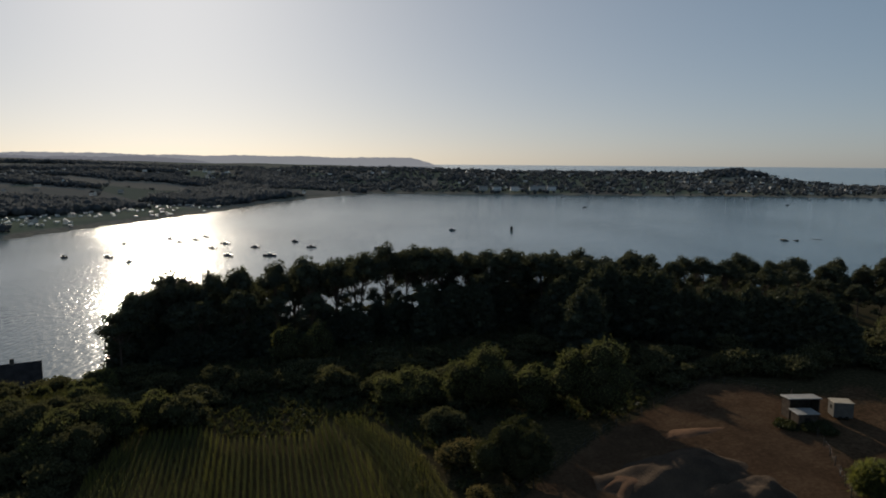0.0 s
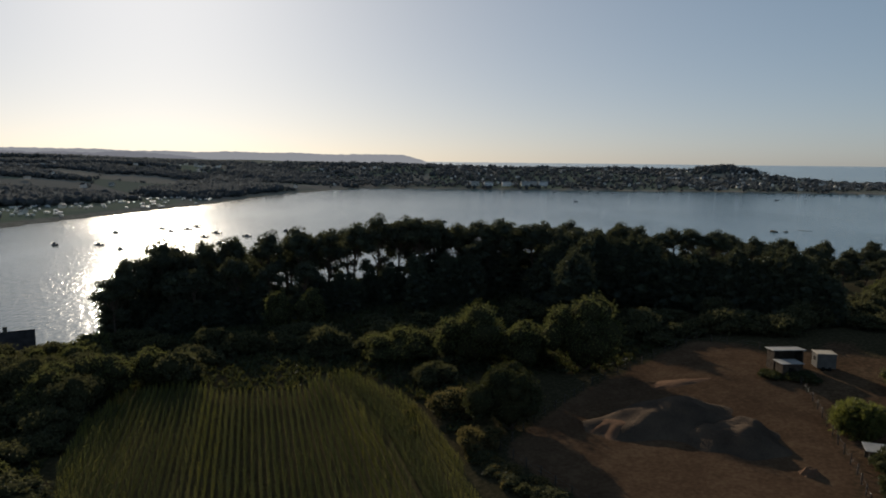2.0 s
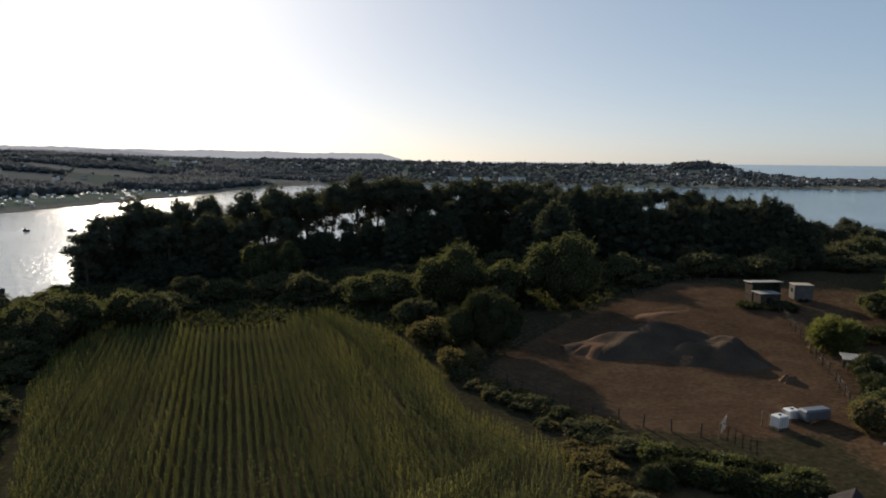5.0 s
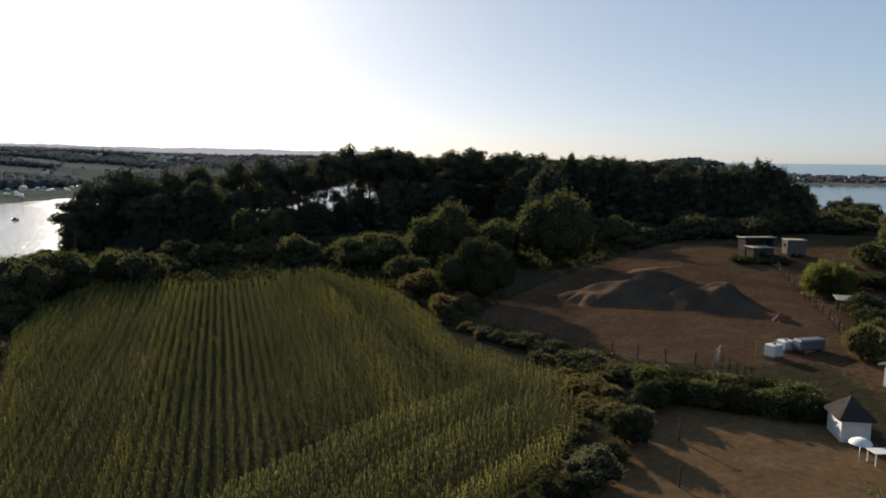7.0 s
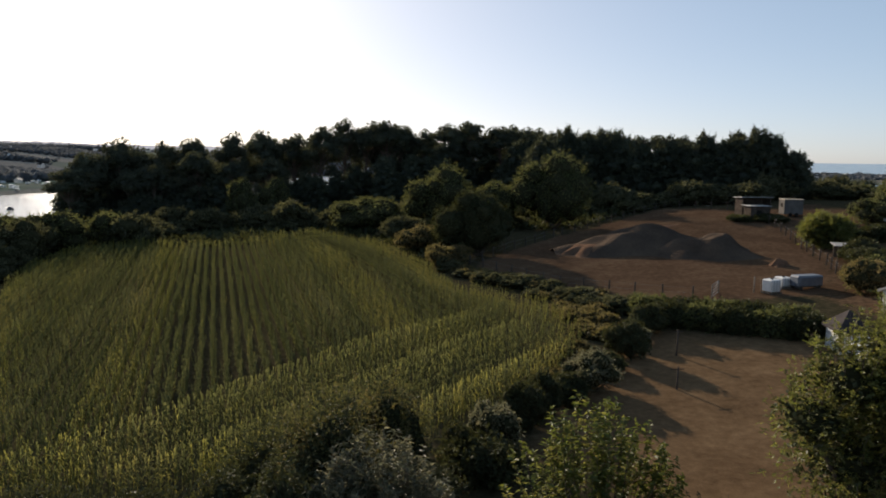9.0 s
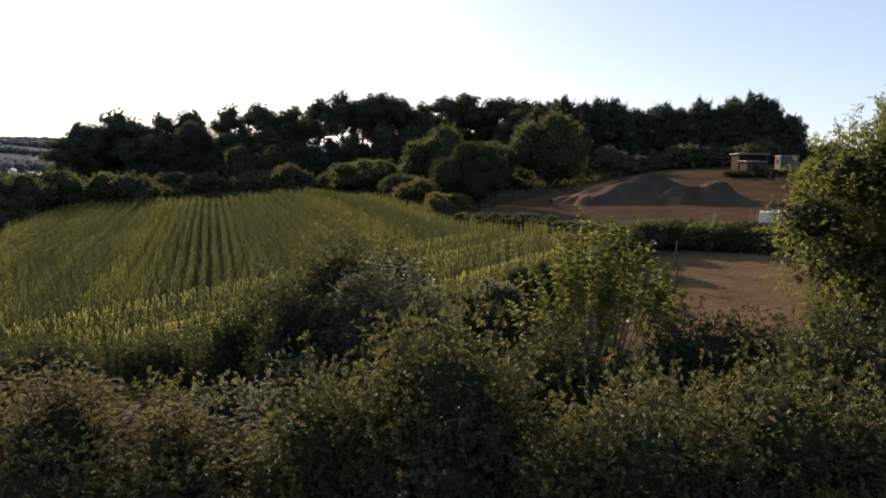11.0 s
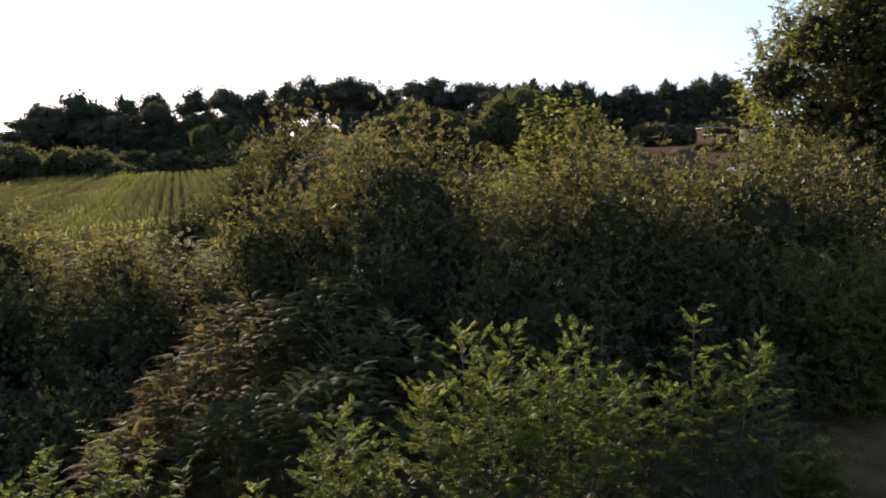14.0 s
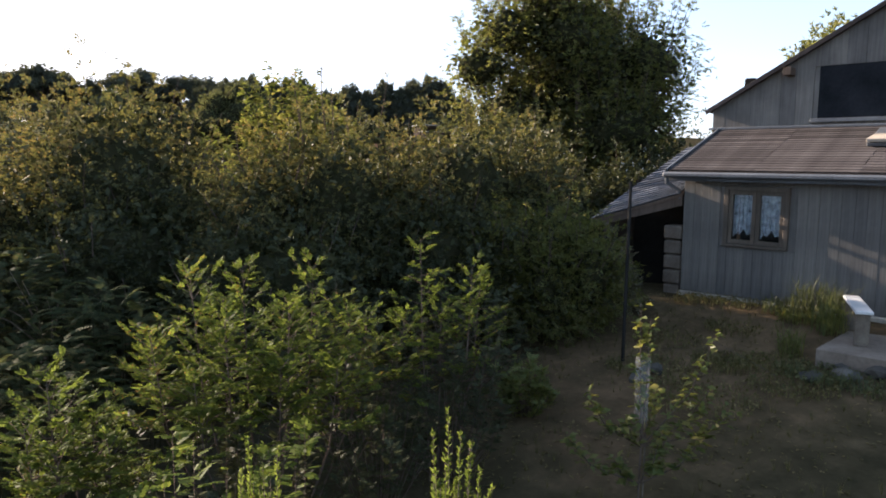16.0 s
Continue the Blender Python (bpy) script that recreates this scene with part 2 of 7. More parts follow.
def pinnate_shape(pairs=5, size=0.34, width=0.17):
    """A compound leaf, one long: paired leaflets and one at the tip."""
    v, f = [], []
    for k in range(pairs + 1):
        for side in (-1, 1) if k < pairs else (0,):
            y0 = 0.22 + 0.62 * k / pairs
            ax = np.array([side * 0.86, 0.5 if side else 1.0, -0.22])
            ax /= np.linalg.norm(ax)
            p = np.array([0, y0, -0.12 * (y0 ** 2)])
            wv = np.cross(ax, (0, 0, 1)) * width / 2
            o = len(v)
            v += [p, p + ax * size * 0.5 + wv, p + ax * size, p + ax * size * 0.5 - wv]
            f += [(o, o + 1, o + 2), (o, o + 2, o + 3)]
    return np.array(v), np.array(f)


def frond_shape(pairs=11):
    """A bracken frond, one long, arching over, with tapering side leaflets."""
    v, f = [], []
    at = lambda s: np.array([0, s * 0.95, 0.35 * s - 0.55 * s * s])
    for k in range(pairs):
        s = 0.2 + 0.8 * k / pairs
        ln = 0.30 * (1 - s) ** 0.8 + 0.03
        for side in (-1, 1):
            p, o = at(s), len(v)
            tip = p + np.array([side * ln, 0.25 * ln, -0.25 * ln])
            v += [p - (0, 0.045, 0), p + (0, 0.045, 0), tip]
            f.append((o, o + 1, o + 2) if side < 0 else (o + 1, o, o + 2))
    return np.array(v), np.array(f)


def tuft_shape(n=5, rng=np.random.default_rng(5)):
    """A tuft of pointed sprays round one twig end."""
    v, f = [], []
    for k in range(n):
        d = rng.normal(size=3)
        d[2] = abs(d[2]) * 0.8 + 0.1
        d /= np.linalg.norm(d)
        w = np.cross(d, rng.normal(size=3))
        w *= 0.27 / np.linalg.norm(w)
        o = len(v)
        v += [-w * 0.6, w * 0.6, d * rng.uniform(0.7, 1.1)]
        f.append((o, o + 1, o + 2))
    return np.array(v), np.array(f)


def tube(points, radii, sides=6):
    """A bent, tapering tube: (verts, triangles)."""
    pts = np.asarray(points, float)
    v, f = [], []
    for k, p in enumerate(pts):
        d = pts[min(k + 1, len(pts) - 1)] - pts[max(k - 1, 0)]
        d /= np.linalg.norm(d) + 1e-9
        a = np.cross(d, (0.31, 0.95, 0.05) if abs(d[2]) > 0.7 else (0, 0, 1))
        a /= np.linalg.norm(a)
        b = np.cross(d, a)
        for s in range(sides):
            q = 2 * math.pi * s / sides
            v.append(p + radii[k] * (a * math.cos(q) + b * math.sin(q)))
    for k in range(len(pts) - 1):
        for s in range(sides):
            i, j = k * sides + s, k * sides + (s + 1) % sides
            f += [(i, j, j + sides), (i, j + sides, i + sides)]
    o = (len(pts) - 1) * sides
    f += [(o, o + s, o + s + 1) for s in range(1, sides - 1)]
    return np.array(v), np.array(f)


def box_bm(bm, lo, hi, bevel=0.0, m=None):
    """Adds a box, bevelled if asked."""
    d = Matrix.Translation([(a + b) / 2 for a, b in zip(lo, hi)]) @ Matrix.Diagonal([b - a for a, b in zip(lo, hi)] + [1])
    r = bmesh.ops.create_cube(bm, size=1, matrix=(m or Matrix()) @ d)
    if bevel:
        es = list({e for v in r["verts"] for e in v.link_edges})
        bmesh.ops.bevel(bm, geom=es, offset=bevel, segments=1, affect="EDGES")
    return bm


def part(name, source, material, parent=None, label=""):
    """Links a bmesh or (verts, faces) as one mesh object, under a thing if given."""
    if isinstance(source, tuple):
        me = fast_mesh(name, source[0], source[1], material)
    else:
        me = bpy.data.meshes.new(name)
        source.to_mesh(me)
        source.free()
        me.materials.append(material)
    ob = new(name, me)
    if parent is not None:
        ob.parent = parent
    if label:
        ob["label"] = label
    return ob


def box_part(name, lo, hi, material, parent=None, bevel=0.0, label="", m=None):
    return part(name, box_bm(bmesh.new(), lo, hi, bevel, m), material, parent, label)


def thing(name, at, label, category, group="", turn=0.0):
    ob = new(name)
    ob.matrix_basis = pose(*at, 0, 0, turn)
    return tagged(ob, label, category, group)


# ---- the lie of the land ----
FIELD = [(-34, 60), (-41.8, 76), (-44.6, 89), (-44.2, 99), (-36, 101.5), (-29.5, 96.3), (-18.5, 96), (-17, 102), (-12, 102.3), (-5.2, 93.9), (-1.4, 86), (1.6, 77), (3.2, 69), (4.6, 62.8), (7.5, 58.8), (10.7, 53.9), (12.4, 50), (12.6, 46), (9.3, 40), (5, 34.8), (1, 31), (-4, 28), (-12, 27.5), (-18, 28.5), (-26, 42)]
PADDOCK = [(7, 75), (14, 62.7), (19.3, 58.2), (24, 55.4), (33.4, 54), (40, 65), (45, 83), (48.6, 100), (40, 108), (21, 94), (11.6, 82)]
VERGE = [(33, 54.5), (40, 65), (45, 83), (48.6, 98), (60, 104), (62, 80), (50, 60), (40, 47), (33, 46)]
YARD = [(16.5, 48), (8.5, 36.4), (5.5, 30), (10, 22), (22, 22), (27.5, 38), (27, 43)]
SHORE = [(-700, 150), (-480, 330), (-320, 440), (-307, 494), (-298, 566), (-279, 658), (-248, 812), (-229, 1011), (-130, 1300), (114, 1293), (314, 1280), (519, 1289), (762, 1243), (1000, 1230), (1250, 1330), (1150, 1650), (860, 1780), (500, 2050), (150, 2250), (60, 2700), (-100, 3600), (-400, 4900), (-4900, 4900), (-4900, 0), (-2000, 0)]


def poly_distance(x, y, poly):
    """Signed distance to a polygon, below 0 inside."""
    p = np.asarray(poly, float)
    q = np.roll(p, -1, 0)
    best, inside = np.full(x.shape, 1e9), np.zeros(x.shape, bool)
    for (ax, ay), (bx, by) in zip(p, q):
        dx, dy = bx - ax, by - ay
        s = np.clip(((x - ax) * dx + (y - ay) * dy) / (dx * dx + dy * dy), 0, 1)
        best = np.minimum(best, np.hypot(x - ax - s * dx, y - ay - s * dy))
        cross = (ay > y) != (by > y)
        with np.errstate(divide="ignore", invalid="ignore"):
            xc = ax + (y - ay) * dx / (dy if dy else 1e-9)
        inside ^= cross & (x < xc)
    return np.where(inside, -best, best)


def smooth(a, b, v):
    s = np.clip((v - a) / (b - a), 0, 1)
    return s * s * (3 - 2 * s)


def waves(x, y):
    """Gentle unevenness from a few sines."""
    return 0.5 * np.sin(x * 0.21 + 1.3 * np.sin(y * 0.13)) + 0.5 * np.sin(y * 0.27 + 1.1 * np.sin(x * 0.17 + 2))


def land(x, y):
    """Height of the ground."""
    x, y = np.asarray(x, float), np.asarray(y, float)
    xc, yc = np.clip(x, -160, 260), np.clip(y, -140, 260)
    z = -2.6 + 0.062 * xc + 0.036 * yc - 12.0 * smooth(55, 125, xc) * smooth(92, 150, yc) - 9.0 * smooth(60, 220, xc)
    near = np.exp(-((y - 3) / 20.0) ** 2 - ((x - 8) / 16.0) ** 2)
    z = z + near * 1.45 + 0.08 * waves(x, y) + 1.15 * smooth(72, 94, y) * smooth(22, 42, x) * smooth(130, 105, y)
    wall = (x - 9.844) * 0.9497 + (y - 8.583) * 0.3133
    z = z + 0.24 * smooth(-2.4, -0.3, wall) * smooth(13, 9, y) * smooth(-4, 1, y) * smooth(24, 18, x)
    # the coast on this side
    u = -0.4275 * (x + 60) + 0.904 * (y - 185)
    z = z + (-25.0 - z) * smooth(-62, 8, u)
    # the land across the bay
    s = -poly_distance(x, y, SHORE)
    far = np.where(s > 0, -20.6 + 5.0 * smooth(0, 40, s) + 31.0 * smooth(30, 380, s) * (1 - 0.9 * smooth(660, 900, x) * smooth(900, 1200, y)), -26.0)
    hill = 12 * np.exp(-((x - 640) / 60) ** 2 - ((y - 1590) / 70) ** 2)
    inland = 34 * smooth(300, 2600, s)
    far = far + np.where(s > 0, hill + inland + 4 * np.sin(x / 130.0) * np.sin(y / 170.0) * smooth(60, 300, s), 0)
    return np.maximum(z, far)


def ground_at(x, y):
    return float(land(np.array([x]), np.array([y]))[0])


def ground_mesh():
    """One sheet, finest near the middle of the place."""
    r = np.concatenate([[0.0], np.geomspace(1.5, 5000, 170)])
    a = np.concatenate([np.linspace(-60, 70, 340, endpoint=False), np.linspace(70, 300, 60, endpoint=False)])
    R, A = np.meshgrid(r, np.radians(a), indexing="ij")
    x, y = R * np.sin(A) + 2, R * np.cos(A) + 4
    z = land(x, y)
    nr, na = R.shape
    i, j = np.meshgrid(np.arange(nr - 1), np.arange(na), indexing="ij")
    k = (j + 1) % na
    f = np.stack([i * na + j, i * na + k, (i + 1) * na + k, (i + 1) * na + j], -1).reshape(-1, 4)
    me = fast_mesh("ground", np.stack([x, y, z], -1).reshape(-1, 3), f, M_GROUND, smooth=True)
    x, y, z = x.ravel(), y.ravel(), z.ravel()
    bare = np.maximum(smooth(1.5, -1.5, poly_distance(x, y, PADDOCK)), smooth(1.5, -1.5, poly_distance(x, y, YARD)) * 0.4)
    bare = np.maximum(bare, smooth(1.5, -1.0, np.abs(x - 7.6 - (y - 4) * 0.2) - 4.0) * smooth(10, 7, y) * smooth(1.5, 5, y) * 0.46)
    bare = np.maximum(bare, smooth(2.5, -1.0, poly_distance(x, y, VERGE)) * 0.62)
    crop = smooth(1.0, -1.0, poly_distance(x, y, FIELD))
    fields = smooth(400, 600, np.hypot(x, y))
    yard = np.maximum(smooth(0.8, -1.2, poly_distance(x, y, YARD)), smooth(1.5, -1.0, np.abs(x - 7.6 - (y - 4) * 0.2) - 4.0) * smooth(10, 7, y) * smooth(1.5, 5, y) * 0.3)
    col = np.stack([bare, crop, fields, yard], -1).astype(np.float32)
    me.attributes.new("kind", "FLOAT_COLOR", "POINT").data.foreach_set("color", col.ravel())
    return me


def ground_material():
    m = Mat("ground_cover")
    geo = m.n("NewGeometry").outputs["Position"]
    kind = m.n("Attribute", {"attribute_name": "kind"})
    att = m.n("SeparateColor", Color=kind.outputs["Color"])
    n1, n2, n3 = m.noise(0.25, 5, 0.6, geo), m.noise(2.2, 5, 0.6, geo), m.noise(14.0, 3, 0.6, geo)
    grass = m.ramp(n2, [(0.3, (0.03, 0.028, 0.016)), (0.52, (0.05, 0.042, 0.024)), (0.75, (0.095, 0.072, 0.042))])
    earth = m.ramp(m.mix(0.5, n1, n2), [(0.3, (0.052, 0.032, 0.020)), (0.5, (0.092, 0.056, 0.034)), (0.7, (0.145, 0.094, 0.056))])
    soil = m.ramp(n2, [(0.3, (0.05, 0.045, 0.022)), (0.7, (0.10, 0.08, 0.045))])
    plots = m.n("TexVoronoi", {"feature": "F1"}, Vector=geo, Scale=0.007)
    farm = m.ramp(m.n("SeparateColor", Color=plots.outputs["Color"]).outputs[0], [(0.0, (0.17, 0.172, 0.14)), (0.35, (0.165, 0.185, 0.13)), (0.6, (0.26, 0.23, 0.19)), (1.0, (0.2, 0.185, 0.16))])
    edge = m.n("Math", {"operation": "ADD"}, i0=att.outputs[0], i1=m.n("MapRange", Value=n2, i1=0.0, i2=1.0, i3=-0.35, i4=0.35).outputs[0]).outputs[0]
    col = m.mix(m.n("MapRange", Value=edge, i1=0.35, i2=0.65).outputs[0], grass, earth)
    straw = m.ramp(m.mix(0.5, n1, n2), [(0.3, (0.08, 0.05, 0.027)), (0.5, (0.145, 0.09, 0.048)), (0.7, (0.215, 0.14, 0.076))])
    col = m.mix(kind.outputs["Alpha"], col, straw)
    col = m.mix(att.outputs[1], col, soil)
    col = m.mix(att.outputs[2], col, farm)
    z = m.n("SeparateXYZ", Vector=geo).outputs[2]
    sand = m.n("MapRange", Value=z, i1=-18.3, i2=-17.2, i3=1.0, i4=0.0).outputs[0]
    col = m.mix(sand, col, m.ramp(n1, [(0.3, (0.17, 0.15, 0.12)), (0.7, (0.34, 0.30, 0.24))]))
    col = m.mix(0.5, col, m.ramp(n3, [(0.25, (0.35, 0.35, 0.35)), (0.75, (0.65, 0.65, 0.65))]), "OVERLAY")
    calm = m.n("MapRange", Value=att.outputs[2], i1=0.0, i2=0.6, i3=0.4, i4=0.0).outputs[0]
    b = m.n("Bump", Height=m.mix(0.5, n2, n3), Strength=calm, Distance=0.06).outputs[0]
    return m.finish(m.n("BsdfDiffuse", Color=col, Roughness=0.6, Normal=b).outputs[0])


M_GROUND = ground_material()
tagged(new("ground", ground_mesh()), "rolling ground of dry grass, bare earth and far farmland", "ground", kind="structure")


def water_material():
    m = Mat("sea_water")
    geo = m.n("NewGeometry").outputs["Position"]
    sc = m.n("Mapping", Vector=geo, Rotation=(0, 0, radians(35)), Scale=(1.0, 0.45, 1.0)).outputs[0]
    w1, w2, w3 = m.noise(0.55, 3, 0.5, sc), m.noise(0.09, 4, 0.6, sc), m.noise(0.012, 3, 0.5, sc)
    calm = m.n("MapRange", Value=w3, i1=0.35, i2=0.65, i3=0.35, i4=1.0).outputs[0]
    h = m.n("Math", {"operation": "MULTIPLY"}, i0=m.mix(0.35, w1, w2), i1=calm).outputs[0]
    b = m.bump(h, 1.0, 0.6)
    p = m.n("BsdfPrincipled", Base_Color=(0.012, 0.05, 0.07, 1), Roughness=0.15, IOR=1.33, Normal=b)
    return m.finish(p.outputs[0])


def sea_mesh():
    """The sea, curving up slightly far out where the horizon lies."""
    r = np.array([20, 100, 200, 400, 700, 1000, 1400, 1900, 2500, 3200, 4000, 4980.0])
    a = np.radians(np.arange(0, 360, 3.0))
    R, A = np.meshgrid(r, a, indexing="ij")
    z = SEA + 40 * smooth(2200, 4980, R) ** 1.3
    na = len(a)
    i, j = np.meshgrid(np.arange(len(r) - 1), np.arange(na), indexing="ij")
    f = np.stack([i * na + j, i * na + (j + 1) % na, (i + 1) * na + (j + 1) % na, (i + 1) * na + j], -1).reshape(-1, 4)
    return fast_mesh("sea", np.stack([R * np.sin(A), R * np.cos(A), z], -1).reshape(-1, 3), f, water_material(), smooth=True)


tagged(new("water", sea_mesh()), "calm blue-grey sea of a sheltered bay with sun glitter", "sea", kind="structure")


def hills():
    """The last wooded ridges, as flat backdrops that glow in the colour of haze."""
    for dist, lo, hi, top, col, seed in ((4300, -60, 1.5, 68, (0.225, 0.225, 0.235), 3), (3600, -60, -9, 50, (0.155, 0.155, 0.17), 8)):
        a = np.radians(np.linspace(lo, hi, 300))
        k = np.arange(300)
        rr = np.random.default_rng(seed)
        h = top + 5 * np.sin(k / 31.0 + seed) + 3 * np.sin(k / 11.0) + rr.uniform(-2.4, 2.4, 300) + 2 * np.sin(k / 3.7)
        h = -20 + (h + 20) * smooth(0, 1, (hi - np.degrees(a)) / (5.0 if hi > -5 else 14.0))
        x, y = dist * np.sin(a), dist * np.cos(a)
        v = np.concatenate([np.stack([x, y, np.full(300, -25.0)], -1), np.stack([x, y, h], -1)])
        f = np.stack([k[:-1], k[:-1] + 1, k[:-1] + 301, k[:-1] + 300], -1)
        m = Mat("haze_glow_ridge")
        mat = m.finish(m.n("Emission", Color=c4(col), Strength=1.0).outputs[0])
        tagged(new("backdrop", fast_mesh("backdrop", v, f, mat)), "pale wooded ridge on the skyline, glowing in haze colour", "hills", kind="structure")


hills()

# ---- trees ----
T_TUFT = tuft_shape()
T_LEAF = leaf_shape(0.55)
T_LONG = leaf_shape(0.32)


def spray_shape(n, length, width, seed):
    """A twig end with leaves set alternately along it, one long."""
    rng = np.random.default_rng(seed)
    one = leaf_shape(width)
    o = np.stack([np.zeros(n), np.linspace(0.15, 0.75, n), rng.normal(0, 0.04, n)], -1)
    side = np.where(np.arange(n) % 2, 1.0, -1.0)
    d = np.stack([side * rng.uniform(0.5, 1.1, n), rng.uniform(0.4, 1.0, n), rng.uniform(-0.5, 0.5, n)], -1)
    d[-1] = (0, 1, 0.1)
    return scatter(one, o, frames(d, rng, (0, 0, 1.0)), rng.uniform(0.75, 1.15, n) * length)


T_SPRIG = tuft_shape(5, np.random.default_rng(9))
T_SPRAY, T_LONGSPRAY = spray_shape(7, 0.36, 0.6, 3), spray_shape(9, 0.40, 0.3, 4)
T_PINNATE = pinnate_shape(4, 0.33, 0.22)
T_FROND = frond_shape()


def far_blob(rng, level=2):
    """A lumpy crown of eighty faces, one high and one wide."""
    bm = bmesh.new()
    bmesh.ops.create_icosphere(bm, subdivisions=level, radius=0.5)
    for v in bm.verts:
        d = v.co.normalized()
        v.co *= 1 + 0.28 * noise.noise(d * 2.6 + Vector((rng.uniform(0, 9), 0, 0)) * 0) + 0.18 * rng.uniform(-1, 1)
    bmesh.ops.triangulate(bm, faces=bm.faces[:])
    v = np.array([tuple(q.co) for q in bm.verts])
    f = np.array([[q.index for q in fc.verts] for fc in bm.faces])
    bm.free()
    return v, f


def blob_points(rng, n, centre, radii, power=0.45):
    """Points within an ellipsoid, most near its skin; also their outward ways."""
    d = rng.normal(size=(n, 3))
    d /= np.linalg.norm(d, axis=1, keepdims=True)
    r = rng.uniform(0, 1, (n, 1)) ** power
    return np.asarray(centre) + d * r * np.asarray(radii), d


def pine_tree(name, label, height, lean, seed, open_crown):
    """A pine: bare tapering trunk below an umbrella of needle cushions, or clothed low with bristling leaders."""
    rng = np.random.default_rng(seed)
    root = tagged(new(name), label, "tree", "pines of the headland wood")
    ts = np.linspace(0, 1, 8)
    bend = np.stack([lean[0] * ts ** 2 + 0.25 * np.sin(ts * 5 + seed), lean[1] * ts ** 2 + 0.2 * np.cos(ts * 4 + seed), ts * height * 0.95 - 0.4], -1)
    bits = [tube(bend, 0.26 * (1 - ts * 0.85) * height / 14 + 0.02, 7)]
    pads, pts, dirs, sizes = [], [], [], []
    if open_crown:
        for k in range(11):
            r = 2.6 * math.sqrt((k + 0.4) / 11) * rng.uniform(0.85, 1.12)
            q = k * 2.4 + rng.uniform(-0.4, 0.4)
            end = np.array([lean[0] + math.cos(q) * r, lean[1] + math.sin(q) * r, height - 1.0 - 3.3 * (r / 2.7) ** 2 + rng.uniform(-0.7, 0.4)])
            start = np.array([np.interp(rng.uniform(0.5, 0.75), ts, bend[:, c]) for c in range(3)])
            bits.append(tube([start, start * 0.45 + end * 0.55 - (0, 0, 0.25), end], [0.10, 0.06, 0.02], 5))
            pads.append((end, np.array([rng.uniform(1.15, 1.65), rng.uniform(1.15, 1.65), rng.uniform(0.85, 1.25)]), 115))
        for k in range(4):
            q, at = rng.uniform(0, 6.28), rng.uniform(0.42, 0.58)
            start = np.array([np.interp(at, ts, bend[:, c]) for c in range(3)])
            end = start + (math.cos(q) * rng.uniform(1.4, 2.4), math.sin(q) * rng.uniform(1.4, 2.4), rng.uniform(0.3, 0.9))
            bits.append(tube([start, end], [0.07, 0.02], 4))
            pads.append((end, np.array([rng.uniform(0.8, 1.2), rng.uniform(0.8, 1.2), rng.uniform(0.4, 0.65)]), 60))
        size = (0.3, 0.52)
    else:
        for k in range(34):
            s = (k + 0.5) / 34
            wide = 3.3 * (1 - s ** 2.0) ** 0.55 * (0.8 + 0.2 * min(1, s * 4)) * rng.uniform(0.85, 1.12) + 0.3
            q = k * 2.4 + rng.uniform(-0.4, 0.4)
            c = np.array([math.cos(q) * wide * 0.62 + lean[0] * s, math.sin(q) * wide * 0.62 + lean[1] * s, 0.8 + s * (height - 2.2)])
            pads.append((c, np.array([wide * 0.5 + 0.2, wide * 0.5 + 0.2, 1.7 - 0.6 * s]), int(16 + 21 * wide)))
            bits.append(tube([(lean[0] * s, lean[1] * s, c[2] - 0.4), c], [0.06, 0.02], 4))
            if s > 0.3:
                for j in range(4):
                    foot = c + np.array([rng.uniform(-0.9, 0.9) * wide * 0.5, rng.uniform(-0.9, 0.9) * wide * 0.5, 0.5])
                    ln = rng.uniform(0.6, 1.4)
                    u = np.linspace(0.1, 1, 7)
                    out = np.array([math.cos(q) * 0.25, math.sin(q) * 0.25, 1.0])
                    pts.append(foot + out * (u * ln)[:, None] + rng.normal(0, 0.05, (7, 3)))
                    dirs.append(np.tile(out, (7, 1)))
                    sizes.append(0.42 - 0.26 * u)
        size = (0.42, 0.74)
    cores = []
    blob = far_blob(rng, 2)
    for c, r, n in pads:
        p, d = blob_points(rng, n, c, r, 0.3)
        pts.append(p)
        dirs.append(d)
        sizes.append(rng.uniform(*size, n))
        spin = Matrix.Rotation(rng.uniform(0, 6.28), 3, rng.normal(size=3))
        cores.append((blob[0] @ np.array(spin) * r * 1.05 + c, blob[1]))
    pts, dirs, sizes = np.concatenate(pts), np.concatenate(dirs), np.concatenate(sizes)
    lift = dirs * 0.7 + np.array([0, 0, 0.8])
    z = lift / np.linalg.norm(lift, axis=1, keepdims=True)
    x = np.cross(rng.normal(size=z.shape), z)
    x /= np.linalg.norm(x, axis=1, keepdims=True)
    leaf = M_PINE if open_crown else M_CONIFER
    part("trunk", join(*bits), M_BARK, root)
    part("inner_crown", join(*cores), leaf, root)
    part("crown", scatter(T_TUFT, pts, np.stack([x, np.cross(z, x), z], 1), sizes), leaf, root)
    return root


